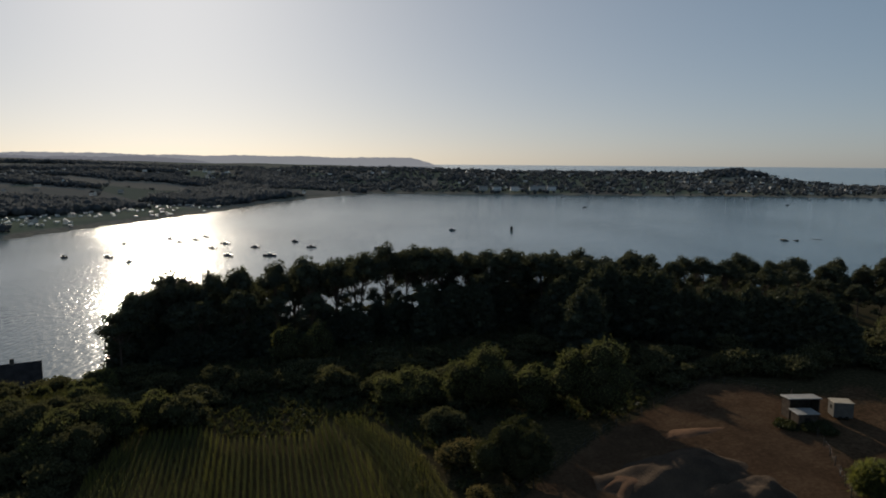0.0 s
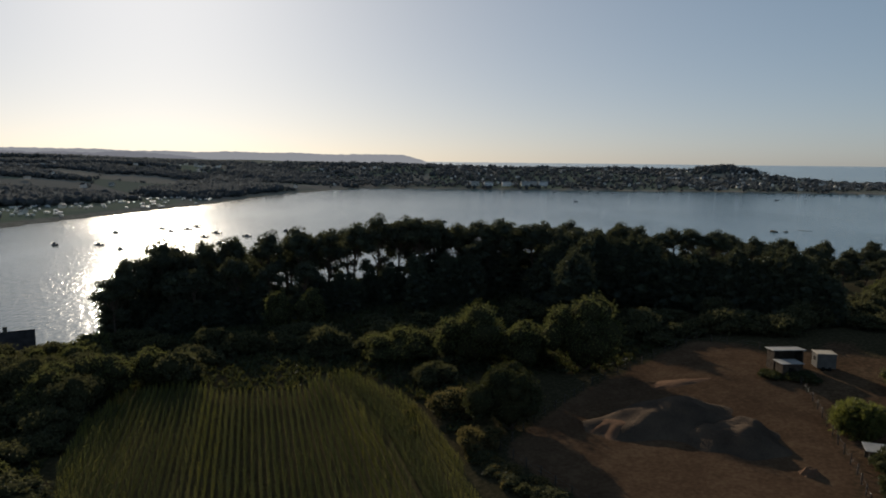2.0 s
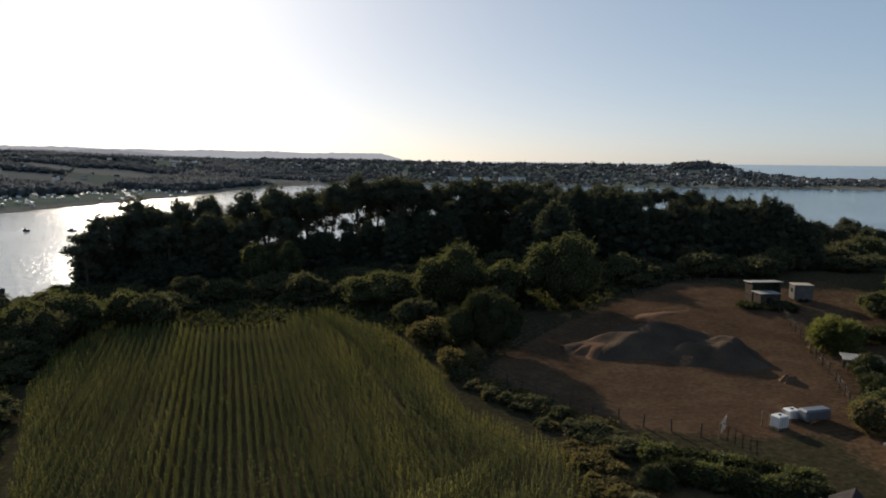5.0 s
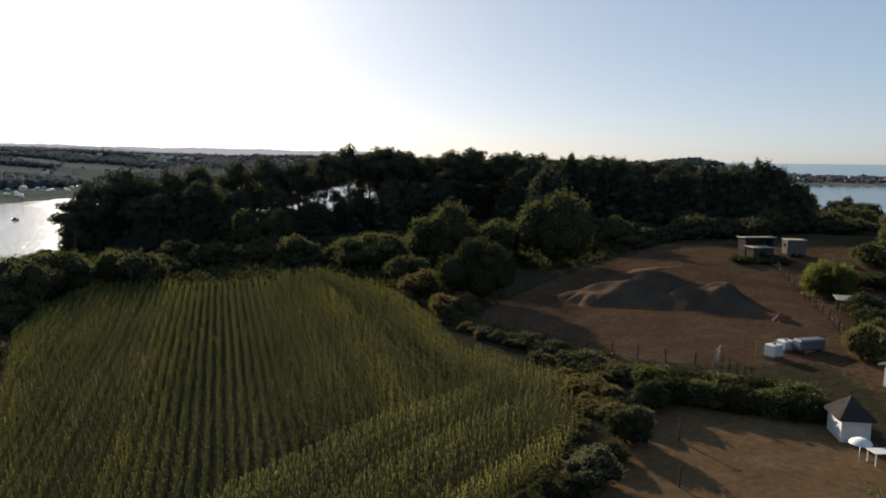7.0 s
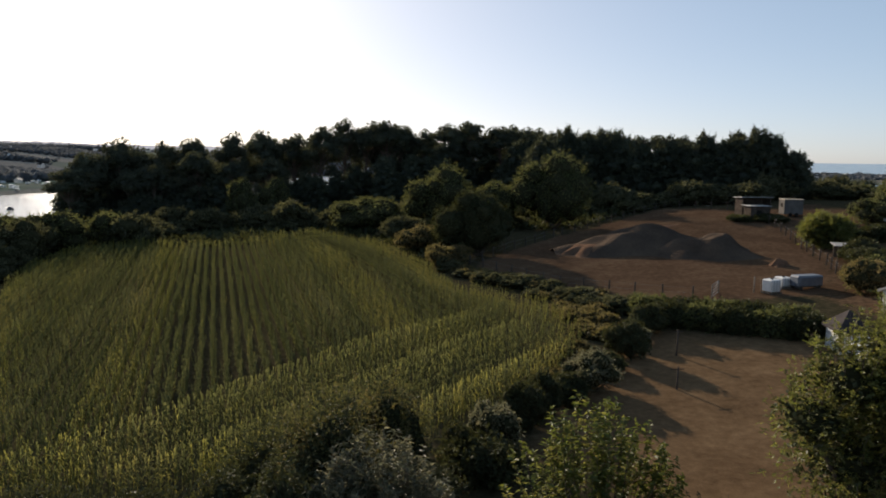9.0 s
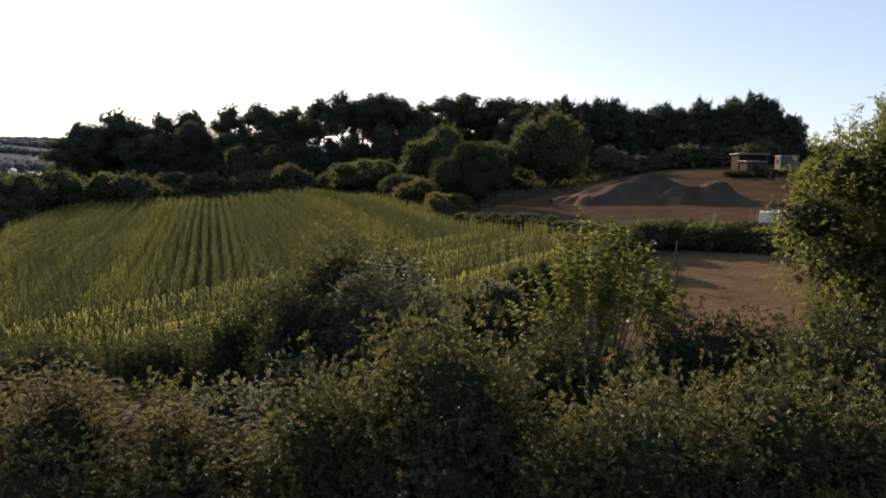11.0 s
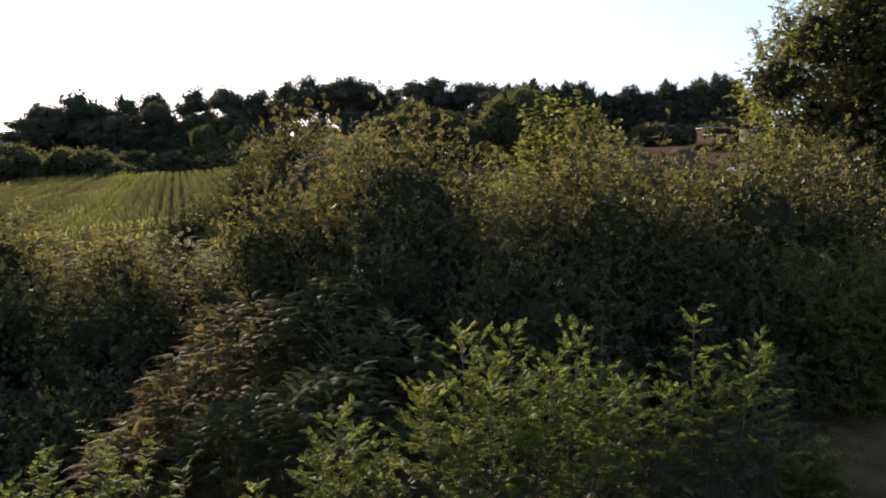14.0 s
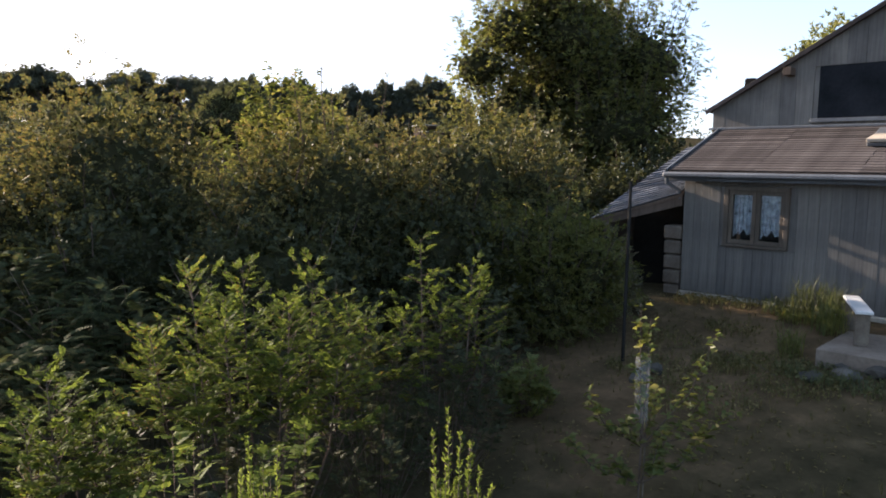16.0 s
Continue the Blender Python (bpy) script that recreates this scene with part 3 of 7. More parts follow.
def leafy(name, label, category, lobes, leaf, material, count, size, seed, group="", stems=5, spread=1.0, up=0.6, sprigs=0, wood=None, trunk=None, coarse=False, reach=1.0):
    """A bush or broad-leaved tree: lobes are (x, y, z, rx, ry, rz) round its foot, filled with leaves that are
    thickest at the skin, with stems inside and sprigs that stand out of the outline."""
    rng = np.random.default_rng(seed)
    root = tagged(new(name), label, category, group)
    L = np.asarray(lobes, float)
    narrow = leaf is T_LONG
    leaf, count, size = (T_SPRIG, int(count * 0.52), size * 1.45) if coarse else ((T_LONGSPRAY if narrow else T_SPRAY), int(count * 0.72), size * 1.8)
    # Solid dark lumps added inside to block light and darken the bush.
    cores = [far_blob(rng) for _ in range(1)]
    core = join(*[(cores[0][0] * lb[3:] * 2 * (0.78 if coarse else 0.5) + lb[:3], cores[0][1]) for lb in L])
    part("dark_inner_core", (np.stack([core[0][:, 0], core[0][:, 1], np.maximum(core[0][:, 2], 0.0)], -1), core[1]), M_CORE, root)["kind"] = "stuff"
    vol = L[:, 3] * L[:, 4] + L[:, 3] * L[:, 5]
    if not coarse:
        pts = []
        for lb, n in zip(L, (count * 0.8 * vol / vol.sum()).astype(int)):
            d = rng.normal(size=(n, 3))
            d /= np.linalg.norm(d, axis=1, keepdims=True)
            pts.append(lb[:3] + d * rng.uniform(0.5, 0.86, (n, 1)) * lb[3:])
        pts = np.concatenate(pts)
        pts = pts[pts[:, 2] > 0.05]
        tpl = T_LONG if narrow else T_LEAF
        part("inner_foliage", scatter(tpl, pts, frames(rng.normal(size=pts.shape), rng), rng.uniform(0.7, 1.1, len(pts)) * size * 0.95), M_INNER, root, "inner leaves coloured darker for shade")
    pts, dirs = [], []
    for lb, n in zip(L, (count * vol / vol.sum()).astype(int)):
        d = rng.normal(size=(n, 3))
        d /= np.linalg.norm(d, axis=1, keepdims=True)
        rough = 1 + 0.16 * np.sin(d[:, 0] * 5 + lb[0] * 3 + seed) * np.sin(d[:, 1] * 6 + lb[1]) + 0.12 * np.sin(d[:, 2] * 9 + d[:, 0] * 7 + seed)
        r = rng.uniform(0.74 if coarse else 0.58, 1.05, n) * rough
        pts.append(lb[:3] + d * r[:, None] * lb[3:])
        dirs.append(d)
    pts, dirs = np.concatenate(pts), np.concatenate(dirs)
    keep = pts[:, 2] > 0.03
    pts, dirs = pts[keep], dirs[keep]
    bits = []
    for k in range(stems):
        lb = L[k % len(L)]
        end = lb[:3] + rng.uniform(-0.5, 0.5, 3) * lb[3:] + (0, 0, lb[5] * 0.3)
        foot = np.array([rng.uniform(-0.15, 0.15) * spread, rng.uniform(-0.15, 0.15) * spread, -0.15])
        rad = trunk or 0.02 + 0.012 * float(L[:, 5].max())
        bits.append(tube([foot, foot * 0.6 + end * 0.4 + rng.uniform(-0.1, 0.1, 3), end], [rad, rad * 0.65, rad * 0.2], 5))
    for k in range(sprigs):
        lb = L[rng.integers(len(L))]
        d = rng.normal(size=3)
        d[2] = abs(d[2]) + 0.5
        d /= np.linalg.norm(d)
        a = lb[:3] + d * lb[3:] * 0.75
        ln = rng.uniform(0.25, 0.55) * (lb[3] + lb[5]) * 0.5 * reach
        d2 = d * 0.5 + np.array([0, 0, 0.8])
        b = a + d2 * ln
        bits.append(tube([a, (a + b) / 2 + rng.uniform(-0.04, 0.04, 3), b], [0.012, 0.008, 0.003], 4))
        m = int(4 + ln * 7 * reach)
        s = rng.uniform(0.1, 1.0, m)[:, None]
        pts = np.concatenate([pts, a + (b - a) * s])
        q = rng.normal(size=(m, 3)) + d2 * 0.6
        dirs = np.concatenate([dirs, q / np.linalg.norm(q, axis=1, keepdims=True)])
    ahead = dirs * 0.8 + rng.normal(size=pts.shape) * 0.7 + np.array([0, 0, 0.1])
    ax = frames(ahead, rng, (0, 0, up))
    if coarse:
        ax = np.roll(ax, 1, axis=1)
    if bits:
        tagged(part("branchwork" if trunk is None else "trunk", join(*bits), wood or M_BARK, root), kind="stuff" if trunk is None else "")
    part("foliage", scatter(leaf, pts, ax, rng.uniform(size * 0.65, size * 1.3, len(pts))), material, root)
    return root


def place(ob, x, y, turn=0.0, scale=1.0, sink=0.15, tall=None):
    """Sets a thing on the ground."""
    ob.matrix_basis = Matrix.Translation((x, y, ground_at(x, y) - sink)) @ Matrix.Rotation(radians(turn), 4, "Z") @ Matrix.Diagonal((scale, scale, tall or scale, 1))
    return ob


def plant_copy(src, x, y, turn, scale, sink=0.15, tall=None):
    o = copy_thing(src, Matrix())
    return place(o, x, y, turn, scale, sink, tall)


LBL_PINE = "tall dark maritime pine with bare trunk and cushioned crown"
LBL_CONI = "dense dark conifer with pointed tufted top on the headland"
pines = [pine_tree("pine_tree", LBL_PINE, 14.0, ln, s, True) for ln, s in (((0.6, 0.3), 11), ((-0.7, 0.2), 12), ((0.2, -0.5), 13), ((0.9, -0.2), 14))]
conifers = [pine_tree("conifer_tree", LBL_CONI, 12.0, ln, s, False) for ln, s in (((0.3, 0.1), 21), ((-0.2, 0.2), 22), ((0.1, -0.3), 23))]

# x, y and the height of the top above the sea level datum of the plan
OPEN_ROW = [(-62, 136, 7.7), (-61, 141, 11), (-57, 146, 12.7), (-53, 149, 12.5), (-48, 150, 12.4), (-42.5, 150, 13.7), (-36, 152, 14), (-29, 153, 15.5), (-24, 155, 15.3), (-18, 155, 17.2), (-13.2, 156, 18.3), (-8.5, 157, 18.3), (-3.5, 154, 18.3), (-0.5, 156, 18.9), (4.9, 158, 17.6), (10.6, 152, 18.2), (14, 150, 18.5), (20, 150, 18.2), (24.3, 148, 17.5)]
DENSE_ROW = [(24.5, 127, 15.0), (28.5, 138, 17.2), (32, 140, 17.9), (35, 137, 16.6), (38, 138, 17.7), (40.5, 135, 16.7), (43.3, 130, 14.9), (47.2, 128, 16.7), (50, 126, 15.0), (52.2, 124, 16.6), (54.5, 122, 15.4), (56.5, 121, 16.1), (58.6, 118, 16.8), (60.4, 116, 15.8), (63.2, 114, 13.6), (26, 144, 16.6), (22, 140, 15.2)]


def grow(rows, sources, full, seed):
    rr = random.Random(seed)
    for k, (x, y, top) in enumerate(rows):
        s = (top + rr.uniform(0.2, 1.5) - ground_at(x, y) + 0.15) / full
        src = sources[k % len(sources)]
        wide = min(max(s, 0.8), 1.25) * rr.uniform(0.95, 1.15)
        if k < len(sources):
            place(src, x, y, rr.uniform(0, 360), wide, 0.15, s)
        else:
            plant_copy(src, x, y, rr.uniform(0, 360), wide, 0.15, s)


rr = random.Random(4)
rear = []
for x, y, top in OPEN_ROW[:]:
    for dy in (9,) if -30 < x < 20 else (9, 17):
        rear.append((x + rr.uniform(-3, 3), y + dy + rr.uniform(-3, 3), top - rr.uniform(0.5, 2.5) - dy * 0.08))
for k in [j for j in range(16) if j not in (7, 8, 9, 10)]:
    rear.append((-58 + k * 5.0 + rr.uniform(-1.5, 1.5), 143 + rr.uniform(-3, 3) + (6 if k > 8 else 0), 9.5 + k * 0.3 + rr.uniform(-1.5, 1.5)))
grow([(x, y, top + 1.1 * float(smooth(0, -14, x))) for x, y, top in OPEN_ROW] + rear, pines, 14.0, 1)
back = [(x + rr.uniform(-2, 3), y + rr.uniform(8, 16), top - rr.uniform(2.0, 4.5)) for x, y, top in DENSE_ROW]
grow(DENSE_ROW + back, conifers, 12.0, 2)
# a taller rank farther back, and the low shore trees beyond it
rank = [(14 + 2.6 * k + rr.uniform(-1.5, 1.5), 154 + rr.uniform(-3, 6), 17.5 - max(0, k - 10) * 0.22 + rr.uniform(-1.2, 0.6)) for k in range(23)]
grow(rank, [copy_thing(pines[2], Matrix()), copy_thing(pines[1], Matrix()), copy_thing(pines[3], Matrix())], 14.0, 11)
shore_row = [(34 + 3.6 * k + rr.uniform(-2, 2), 186 + 2.2 * k + rr.uniform(-6, 6), 11.0 - 0.3 * k + rr.uniform(-1.8, 1.2)) for k in range(40)]
grow(shore_row, [copy_thing(pines[0], Matrix()), copy_thing(conifers[1], Matrix()), copy_thing(pines[3], Matrix()), copy_thing(conifers[2], Matrix())], 13.0, 12)
shoulder = [(198 * math.sin(radians(a)) + rr.uniform(-6, 6), 198 * math.cos(radians(a)) + rr.uniform(-8, 8), 8.6 + rr.uniform(-1.5, 1.2)) for a in np.arange(24.5, 42, 1.15)]
grow(shoulder, [copy_thing(pines[1], Matrix()), copy_thing(pines[2], Matrix())], 14.0, 13)
grow([(66 + 4.2 * (k % 6) + rr.uniform(-1.5, 1.5), 118 + 11 * (k // 6) + rr.uniform(-3, 3), 5.5 - 0.35 * (k % 6) + rr.uniform(-1.5, 1.0)) for k in range(18)], [copy_thing(conifers[1], Matrix()), copy_thing(pines[3], Matrix())], 12.0, 14)
# younger trees below the pines close most of the gaps between the trunks
under = [(-63 + k * 3.1 + rr.uniform(-1.2, 1.2), 139 + 0.22 * k + rr.uniform(-2, 9), 4.3 + k * 0.24 + rr.uniform(-1.5, 2.2) - (2.0 if 14 <= k <= 15 else 0.0) + (1.0 if k < 6 else 0.0)) for k in range(29)]
under += [(-60 + k * 4.4 + rr.uniform(-1.5, 1.5), 147 + 0.5 * k + rr.uniform(-2, 5), 6.0 + k * 0.4 + rr.uniform(-2.0, 2.0) - (4.0 if 5 <= k <= 12 else 0.0)) for k in range(20) if k != 10]
grow(under, [copy_thing(conifers[2], Matrix()), copy_thing(conifers[0], Matrix())], 12.0, 7)
grow([(66 + 5 * k + rr.uniform(-2, 2), 128 + 8 * k + rr.uniform(-6, 6), 6.0 - 0.6 * k + rr.uniform(-2, 1.5)) for k in range(9)], [copy_thing(conifers[0], Matrix()), copy_thing(conifers[1], Matrix())], 12.0, 5)

grow([(-51, 137, 2.2), (-48.3, 138, 2.8), (-45, 138.5, 2.0), (-41.5, 138, 2.5), (-54, 137, 1.5)], [copy_thing(conifers[0], Matrix()), copy_thing(conifers[2], Matrix())], 12.0, 8)

# broad-leaved trees and bushes along the field and paddock
def dome(name, label, category, height, wide, material, count, size, seed, group=""):
    """A rounded bush or tree of many swelling lobes."""
    rng = random.Random(seed)
    wide *= 1.12
    lobes = [(0, 0, 0.42 * height, 0.38 * wide, 0.36 * wide, 0.40 * height)]
    for k in range(11):
        q, up = k * 2.4 + rng.uniform(-0.6, 0.6), -0.45 + 1.4 * (k + 0.5) / 11 + rng.uniform(-0.15, 0.15)
        flat = math.sqrt(max(0.05, 1 - min(up, 0.97) ** 2)) * rng.uniform(0.85, 1.1)
        r, away = rng.uniform(0.13, 0.27), rng.uniform(0.26, 0.42)
        lobes.append((math.cos(q) * flat * away * wide, math.sin(q) * flat * away * wide, (0.44 + min(up, 0.95) * 0.33) * height, r * wide, r * wide, r * height * rng.uniform(0.8, 1.0)))
    return leafy(name, label, category, lobes, T_LEAF, material, int(count * 1.5), size * 0.85, seed, group, stems=4, trunk=0.03 * height, coarse=True)


def bush_at(x, y, top, wide, material, seed, label, name="bush", count=3600, size=0.22, group="bushes along the field edge"):
    h = top - ground_at(x, y) + 0.2
    return place(dome(name, label, "bush", h, wide, material, count, size, seed, group), x, y, seed * 47 % 360, 1.0)


bush_at(20.9, 100, 13.5, 9.5, M_BROAD, 31, "tall rounded yellow-green tree beside the paddock", "broadleaf_tree", 8000, 0.24)
bush_at(5.6, 104.5, 11.2, 8.6, M_BROAD, 32, "rounded tree with golden-green sunlit top", "broadleaf_tree", 7000, 0.24)
bush_at(12.6, 103, 9.8, 7.4, M_BROAD, 33, "middling green tree between two larger ones", "broadleaf_tree", 5500, 0.24)
bush_at(8.5, 81.0, 9.5, 7.4, M_DARKBUSH, 34, "tall dark green bush at the field corner", "bush", 8000, 0.22)
bush_at(-5.4, 108, 6.6, 9.5, M_BROAD, 35, "low wide bush behind the maize", "bush", 5000, 0.22)
bush_at(-0.2, 97, 4.6, 4.6, M_SCRUB, 36, "dark bramble clump beside the maize")
bush_at(2.6, 87, 4.0, 6.0, M_DRYBUSH, 37, "dry brownish bramble clump beside the maize")
bush_at(4.6, 76, 2.9, 4.6, M_DRYBUSH, 38, "dry brownish bramble clump beside the maize")
bush_at(-38, 119, 3.9, 6.5, M_SCRUB, 39, "dark rounded bush below the pines")
bush_at(-29, 129, 8.6, 5.0, M_BROAD, 40, "slender pale-green tree below the pines", "broadleaf_tree", 4200, 0.22)
bush_at(-23.5, 131, 8.4, 5.5, M_BROAD, 41, "slender pale-green tree below the pines", "broadleaf_tree", 4200, 0.22)
for k, (x, y, top, w) in enumerate(((-47.5, 91, 4.4, 6.5), (-52, 95, 4.9, 7.5), (-57, 98, 4.2, 7.0), (-47, 99, 4.7, 6.5), (-62, 102, 3.5, 8.0), (-42, 104, 4.2, 6.0), (-52, 104, 4.1, 7.0), (-68, 105, 2.8, 8.0))):
    bush_at(x, y, top, w, M_BROAD if k % 2 else M_SCRUB, 300 + k, "overgrown hedge tree beyond the maize", "bush", 2600, 0.24, "tall hedge beyond the maize")
rb = random.Random(9)
small = [dome("bush", "dark scrub bush on the wood's edge", "bush", 3.0, 5.0, M_SCRUB, 1100, 0.3, 50 + k, "scrub at the wood's edge") for k in range(3)]
spots = [(-55 + 5.0 * k + rb.uniform(-2, 2), 116 + rb.uniform(-4, 8) - (8 if k > 10 else 0)) for k in range(15)]
spots += [(-46 - rb.uniform(0, 14), 78 + 4 * k + rb.uniform(-2, 2)) for k in range(11)]
spots += [(-50 - rb.uniform(0, 22), 60 + 6 * k + rb.uniform(-2, 2)) for k in range(10)]
spots += [(20 + 3.6 * k, 110 + rb.uniform(-2, 4)) for k in range(12)]
spots += [(-78 + rb.uniform(0, 40), 55 + rb.uniform(0, 80)) for k in range(46)]
spots = [(x, y) for x, y in spots if float(poly_distance(np.array([x]), np.array([y]), FIELD)[0]) > 2.5]
spots += [(70 + 5 * (k % 8) + rb.uniform(-2, 2), 108 + 14 * (k // 8) + rb.uniform(-5, 5)) for k in range(24)]
spots += [(-30 + 3.2 * k + rb.uniform(-2, 2), 109 + rb.uniform(0, 22)) for k in range(26)]
for k, (x, y) in enumerate(spots):
    s = rb.uniform(0.8, 1.5)
    (place if k < 3 else plant_copy)(small[k] if k < 3 else small[k % 3], x, y, rb.uniform(0, 360), s, 0.15, s * rb.uniform(0.6, 1.25))
green = [dome("bush", "leafy hedge bush beyond the maize", "bush", 4.5, 5.5, M_BROAD, 2000, 0.28, 60 + k, "hedge beyond the maize") for k in range(2)]
spots = [(-70 - 4 * k, 128 + rb.uniform(-8, 8)) for k in range(7)] + [(-50 - rb.uniform(0, 3) - k * 1.4, 92 + 5 * k) for k in range(9)] + [(-47, 72), (-54, 78), (-44, 64), (66, 92), (72, 100), (64, 84), (78, 108)]
for k, (x, y) in enumerate(spots):
    (place if k < 2 else plant_copy)(green[k] if k < 2 else green[k % 2], x, y, rb.uniform(0, 360), rb.uniform(0.75, 1.2) * (0.5 if k < 7 else 1.0))


def undergrowth():
    """Low brambles and bracken between the wood, the maize and the shore."""
    rng = np.random.default_rng(71)
    n = 26000
    x, y = rng.uniform(-88, 62, n), rng.uniform(56, 152, n)
    away = (poly_distance(x, y, FIELD) > 1.2) & (poly_distance(x, y, PADDOCK) > 1.5) & (x + 0.2 * y < 62)
    away &= (x < 4) | (y > 98)
    x, y = x[away], y[away]
    high = 0.35 + 0.5 * (waves(x * 1.3, y * 1.3) + 1) * rng.uniform(0.4, 1.0, len(x))
    ahead = rng.normal(size=(len(x), 3)) + np.array([0, 0, 1.2])
    ob = part("undergrowth", scatter(T_SPRIG, np.stack([x, y, land(x, y) + high * 0.5], -1), np.roll(frames(ahead, rng), 1, axis=1), rng.uniform(0.6, 1.1, len(x))), M_DARKBUSH)
    tagged(ob, "dark brambles and bracken between wood and maize", "undergrowth", kind="stuff")


undergrowth()


# ---- the maize ----
def maize():
    rng = np.random.default_rng(77)
    v, f = [], []
    for k in range(9):
        q = k * 2.5 + rng.uniform(-0.3, 0.3)
        d, w = np.array([math.cos(q), math.sin(q) * 0.5, 0]), np.array([-math.sin(q), math.cos(q), 0])
        z0, ln = 0.4 + 0.16 * k, 0.46 - 0.03 * k
        p = [np.array([0, 0, z0]), d * ln * 0.5 + (0, 0, z0 + 0.3 - 0.02 * k), d * ln * 1.15 + (0, 0, z0 + 0.02)]
        o = len(v)
        v += [p[0] - w * 0.02, p[0] + w * 0.02, p[1] - w * 0.05, p[1] + w * 0.05, p[2]]
        f += [(o, o + 1, o + 3), (o, o + 3, o + 2), (o + 2, o + 3, o + 4)]
    o = len(v)
    v += [np.array([-0.02, 0, 0]), np.array([0.02, 0, 0]), np.array([0, 0, 1.8]), np.array([-0.03, 0.02, 1.9]), np.array([0.03, -0.02, 1.9]), np.array([0.02, 0.03, 2.02])]
    f += [(o, o + 1, o + 2), (o + 2, o + 3, o + 5), (o + 2, o + 5, o + 4)]
    plant = np.array(v, float), np.array(f)
    # straight rows run up the slope, with headland rows along the near and paddock sides
    line = [(-40, 12), (-12, 34.5), (-8, 41), (-4.2, 44.4), (-0.7, 47.4), (3.2, 49.9), (6.0, 53.0), (-1.2, 64.5), (-4.6, 76), (-9.5, 89), (-16.5, 101), (-16, 112), (40, 112), (40, 12)]
    u, s = np.meshgrid(np.arange(-50, 40, 0.8), np.arange(20, 112, 0.2), indexing="ij")
    lean = -0.258
    x = u + lean * (s - 40) + rng.normal(0, 0.035, u.shape)
    y = s + rng.uniform(-0.12, 0.12, u.shape)
    x, y = x.ravel(), y.ravel()
    tall = np.broadcast_to(rng.uniform(0.84, 1.08, (u.shape[0], 1)), u.shape).ravel()
    ok = (poly_distance(x, y, FIELD) < -0.3) & (poly_distance(x, y, line) > 0.25)
    x, y, tall = x[ok], y[ok], tall[ok]
    heading = np.full(len(x), math.atan2(1.0, lean))
    band = 0.5 * smooth(0.5, 1.2, np.sin(u * 0.7) + 0.6 * np.sin(u * 0.31 + 1)).ravel()[ok]
    # the headland rows follow a bent line, each one a step nearer to the edge
    bend = np.array([(-46, 8), (-30, 18), (-12, 33.5), (-7.2, 39.5), (-0.7, 45.8), (4.4, 49.3), (6.2, 52.2), (1.0, 60), (-1.6, 68), (-5.6, 82), (-10.5, 94), (-18, 108)], float)
    way = np.gradient(bend, axis=0)
    way /= np.linalg.norm(way, axis=1, keepdims=True)
    way = np.stack([np.convolve(np.pad(way[:, c], 1, mode="edge"), (0.25, 0.5, 0.25), "valid") for c in (0, 1)], -1)
    at = np.concatenate([[0], np.cumsum(np.linalg.norm(np.diff(bend, axis=0), axis=1))])
    i, j = np.meshgrid(np.arange(0, at[-1], 0.2), np.arange(-1, 20, 0.8), indexing="ij")
    px, py = np.interp(i, at, bend[:, 0]), np.interp(i, at, bend[:, 1])
    wx, wy = np.interp(i, at, way[:, 0]), np.interp(i, at, way[:, 1])
    hx, hy = (px + wy * j + rng.normal(0, 0.06, i.shape)).ravel(), (py - wx * j + rng.normal(0, 0.06, i.shape)).ravel()
    side = np.broadcast_to(0.94 + 0.13 * np.sin(np.arange(i.shape[1]) * 0.9) + rng.uniform(-0.1, 0.08, i.shape[1]), i.shape).ravel()
    ok = (poly_distance(hx, hy, FIELD) < -0.3) & (poly_distance(hx, hy, line) < 0)
    x, y, tall = np.concatenate([x, hx[ok]]), np.concatenate([y, hy[ok]]), np.concatenate([tall, side[ok]])
    z = land(x, y)
    q = rng.uniform(-0.35, 0.35, len(x)) + np.concatenate([heading, np.arctan2(wy, wx).ravel()[ok]])
    zero, one = np.zeros_like(q), np.ones_like(q)
    ax = np.stack([np.stack([np.cos(q), np.sin(q), zero], -1), np.stack([-np.sin(q), np.cos(q), zero], -1) * 0.62, np.stack([rng.normal(0, 0.09, len(q)), rng.normal(0, 0.09, len(q)), one], -1)], 1)
    size = 0.88 * rng.uniform(0.96, 1.02, len(q)) * tall * (1 + 0.09 * np.sin(x * 0.3) * np.sin(y * 0.21))
    # the margins and some patches have begun to yellow
    ripe = (0.5 + 0.5 * (x > -14) * (y > 46)) * smooth(-3.6, -0.8, poly_distance(x, y, FIELD)) + np.concatenate([band, 0 * hx[ok]]) + 0.06
    ripe = rng.uniform(0, 1, len(x)) < ripe
    for dry, label, material in ((False, "field of tall green maize in long rows", M_CORN), (True, "yellowing maize plants along the field margin and in patches", M_RIPECORN)):
        sel = ripe == dry
        ob = part("maize_crop", scatter(plant, np.stack([x, y, z], -1)[sel], ax[sel], size[sel]), material)
        tagged(ob, label, "maize", kind="stuff")


maize()


# ---- across the bay ----
def inland(x, y):
    return -poly_distance(np.asarray(x, float), np.asarray(y, float), SHORE)


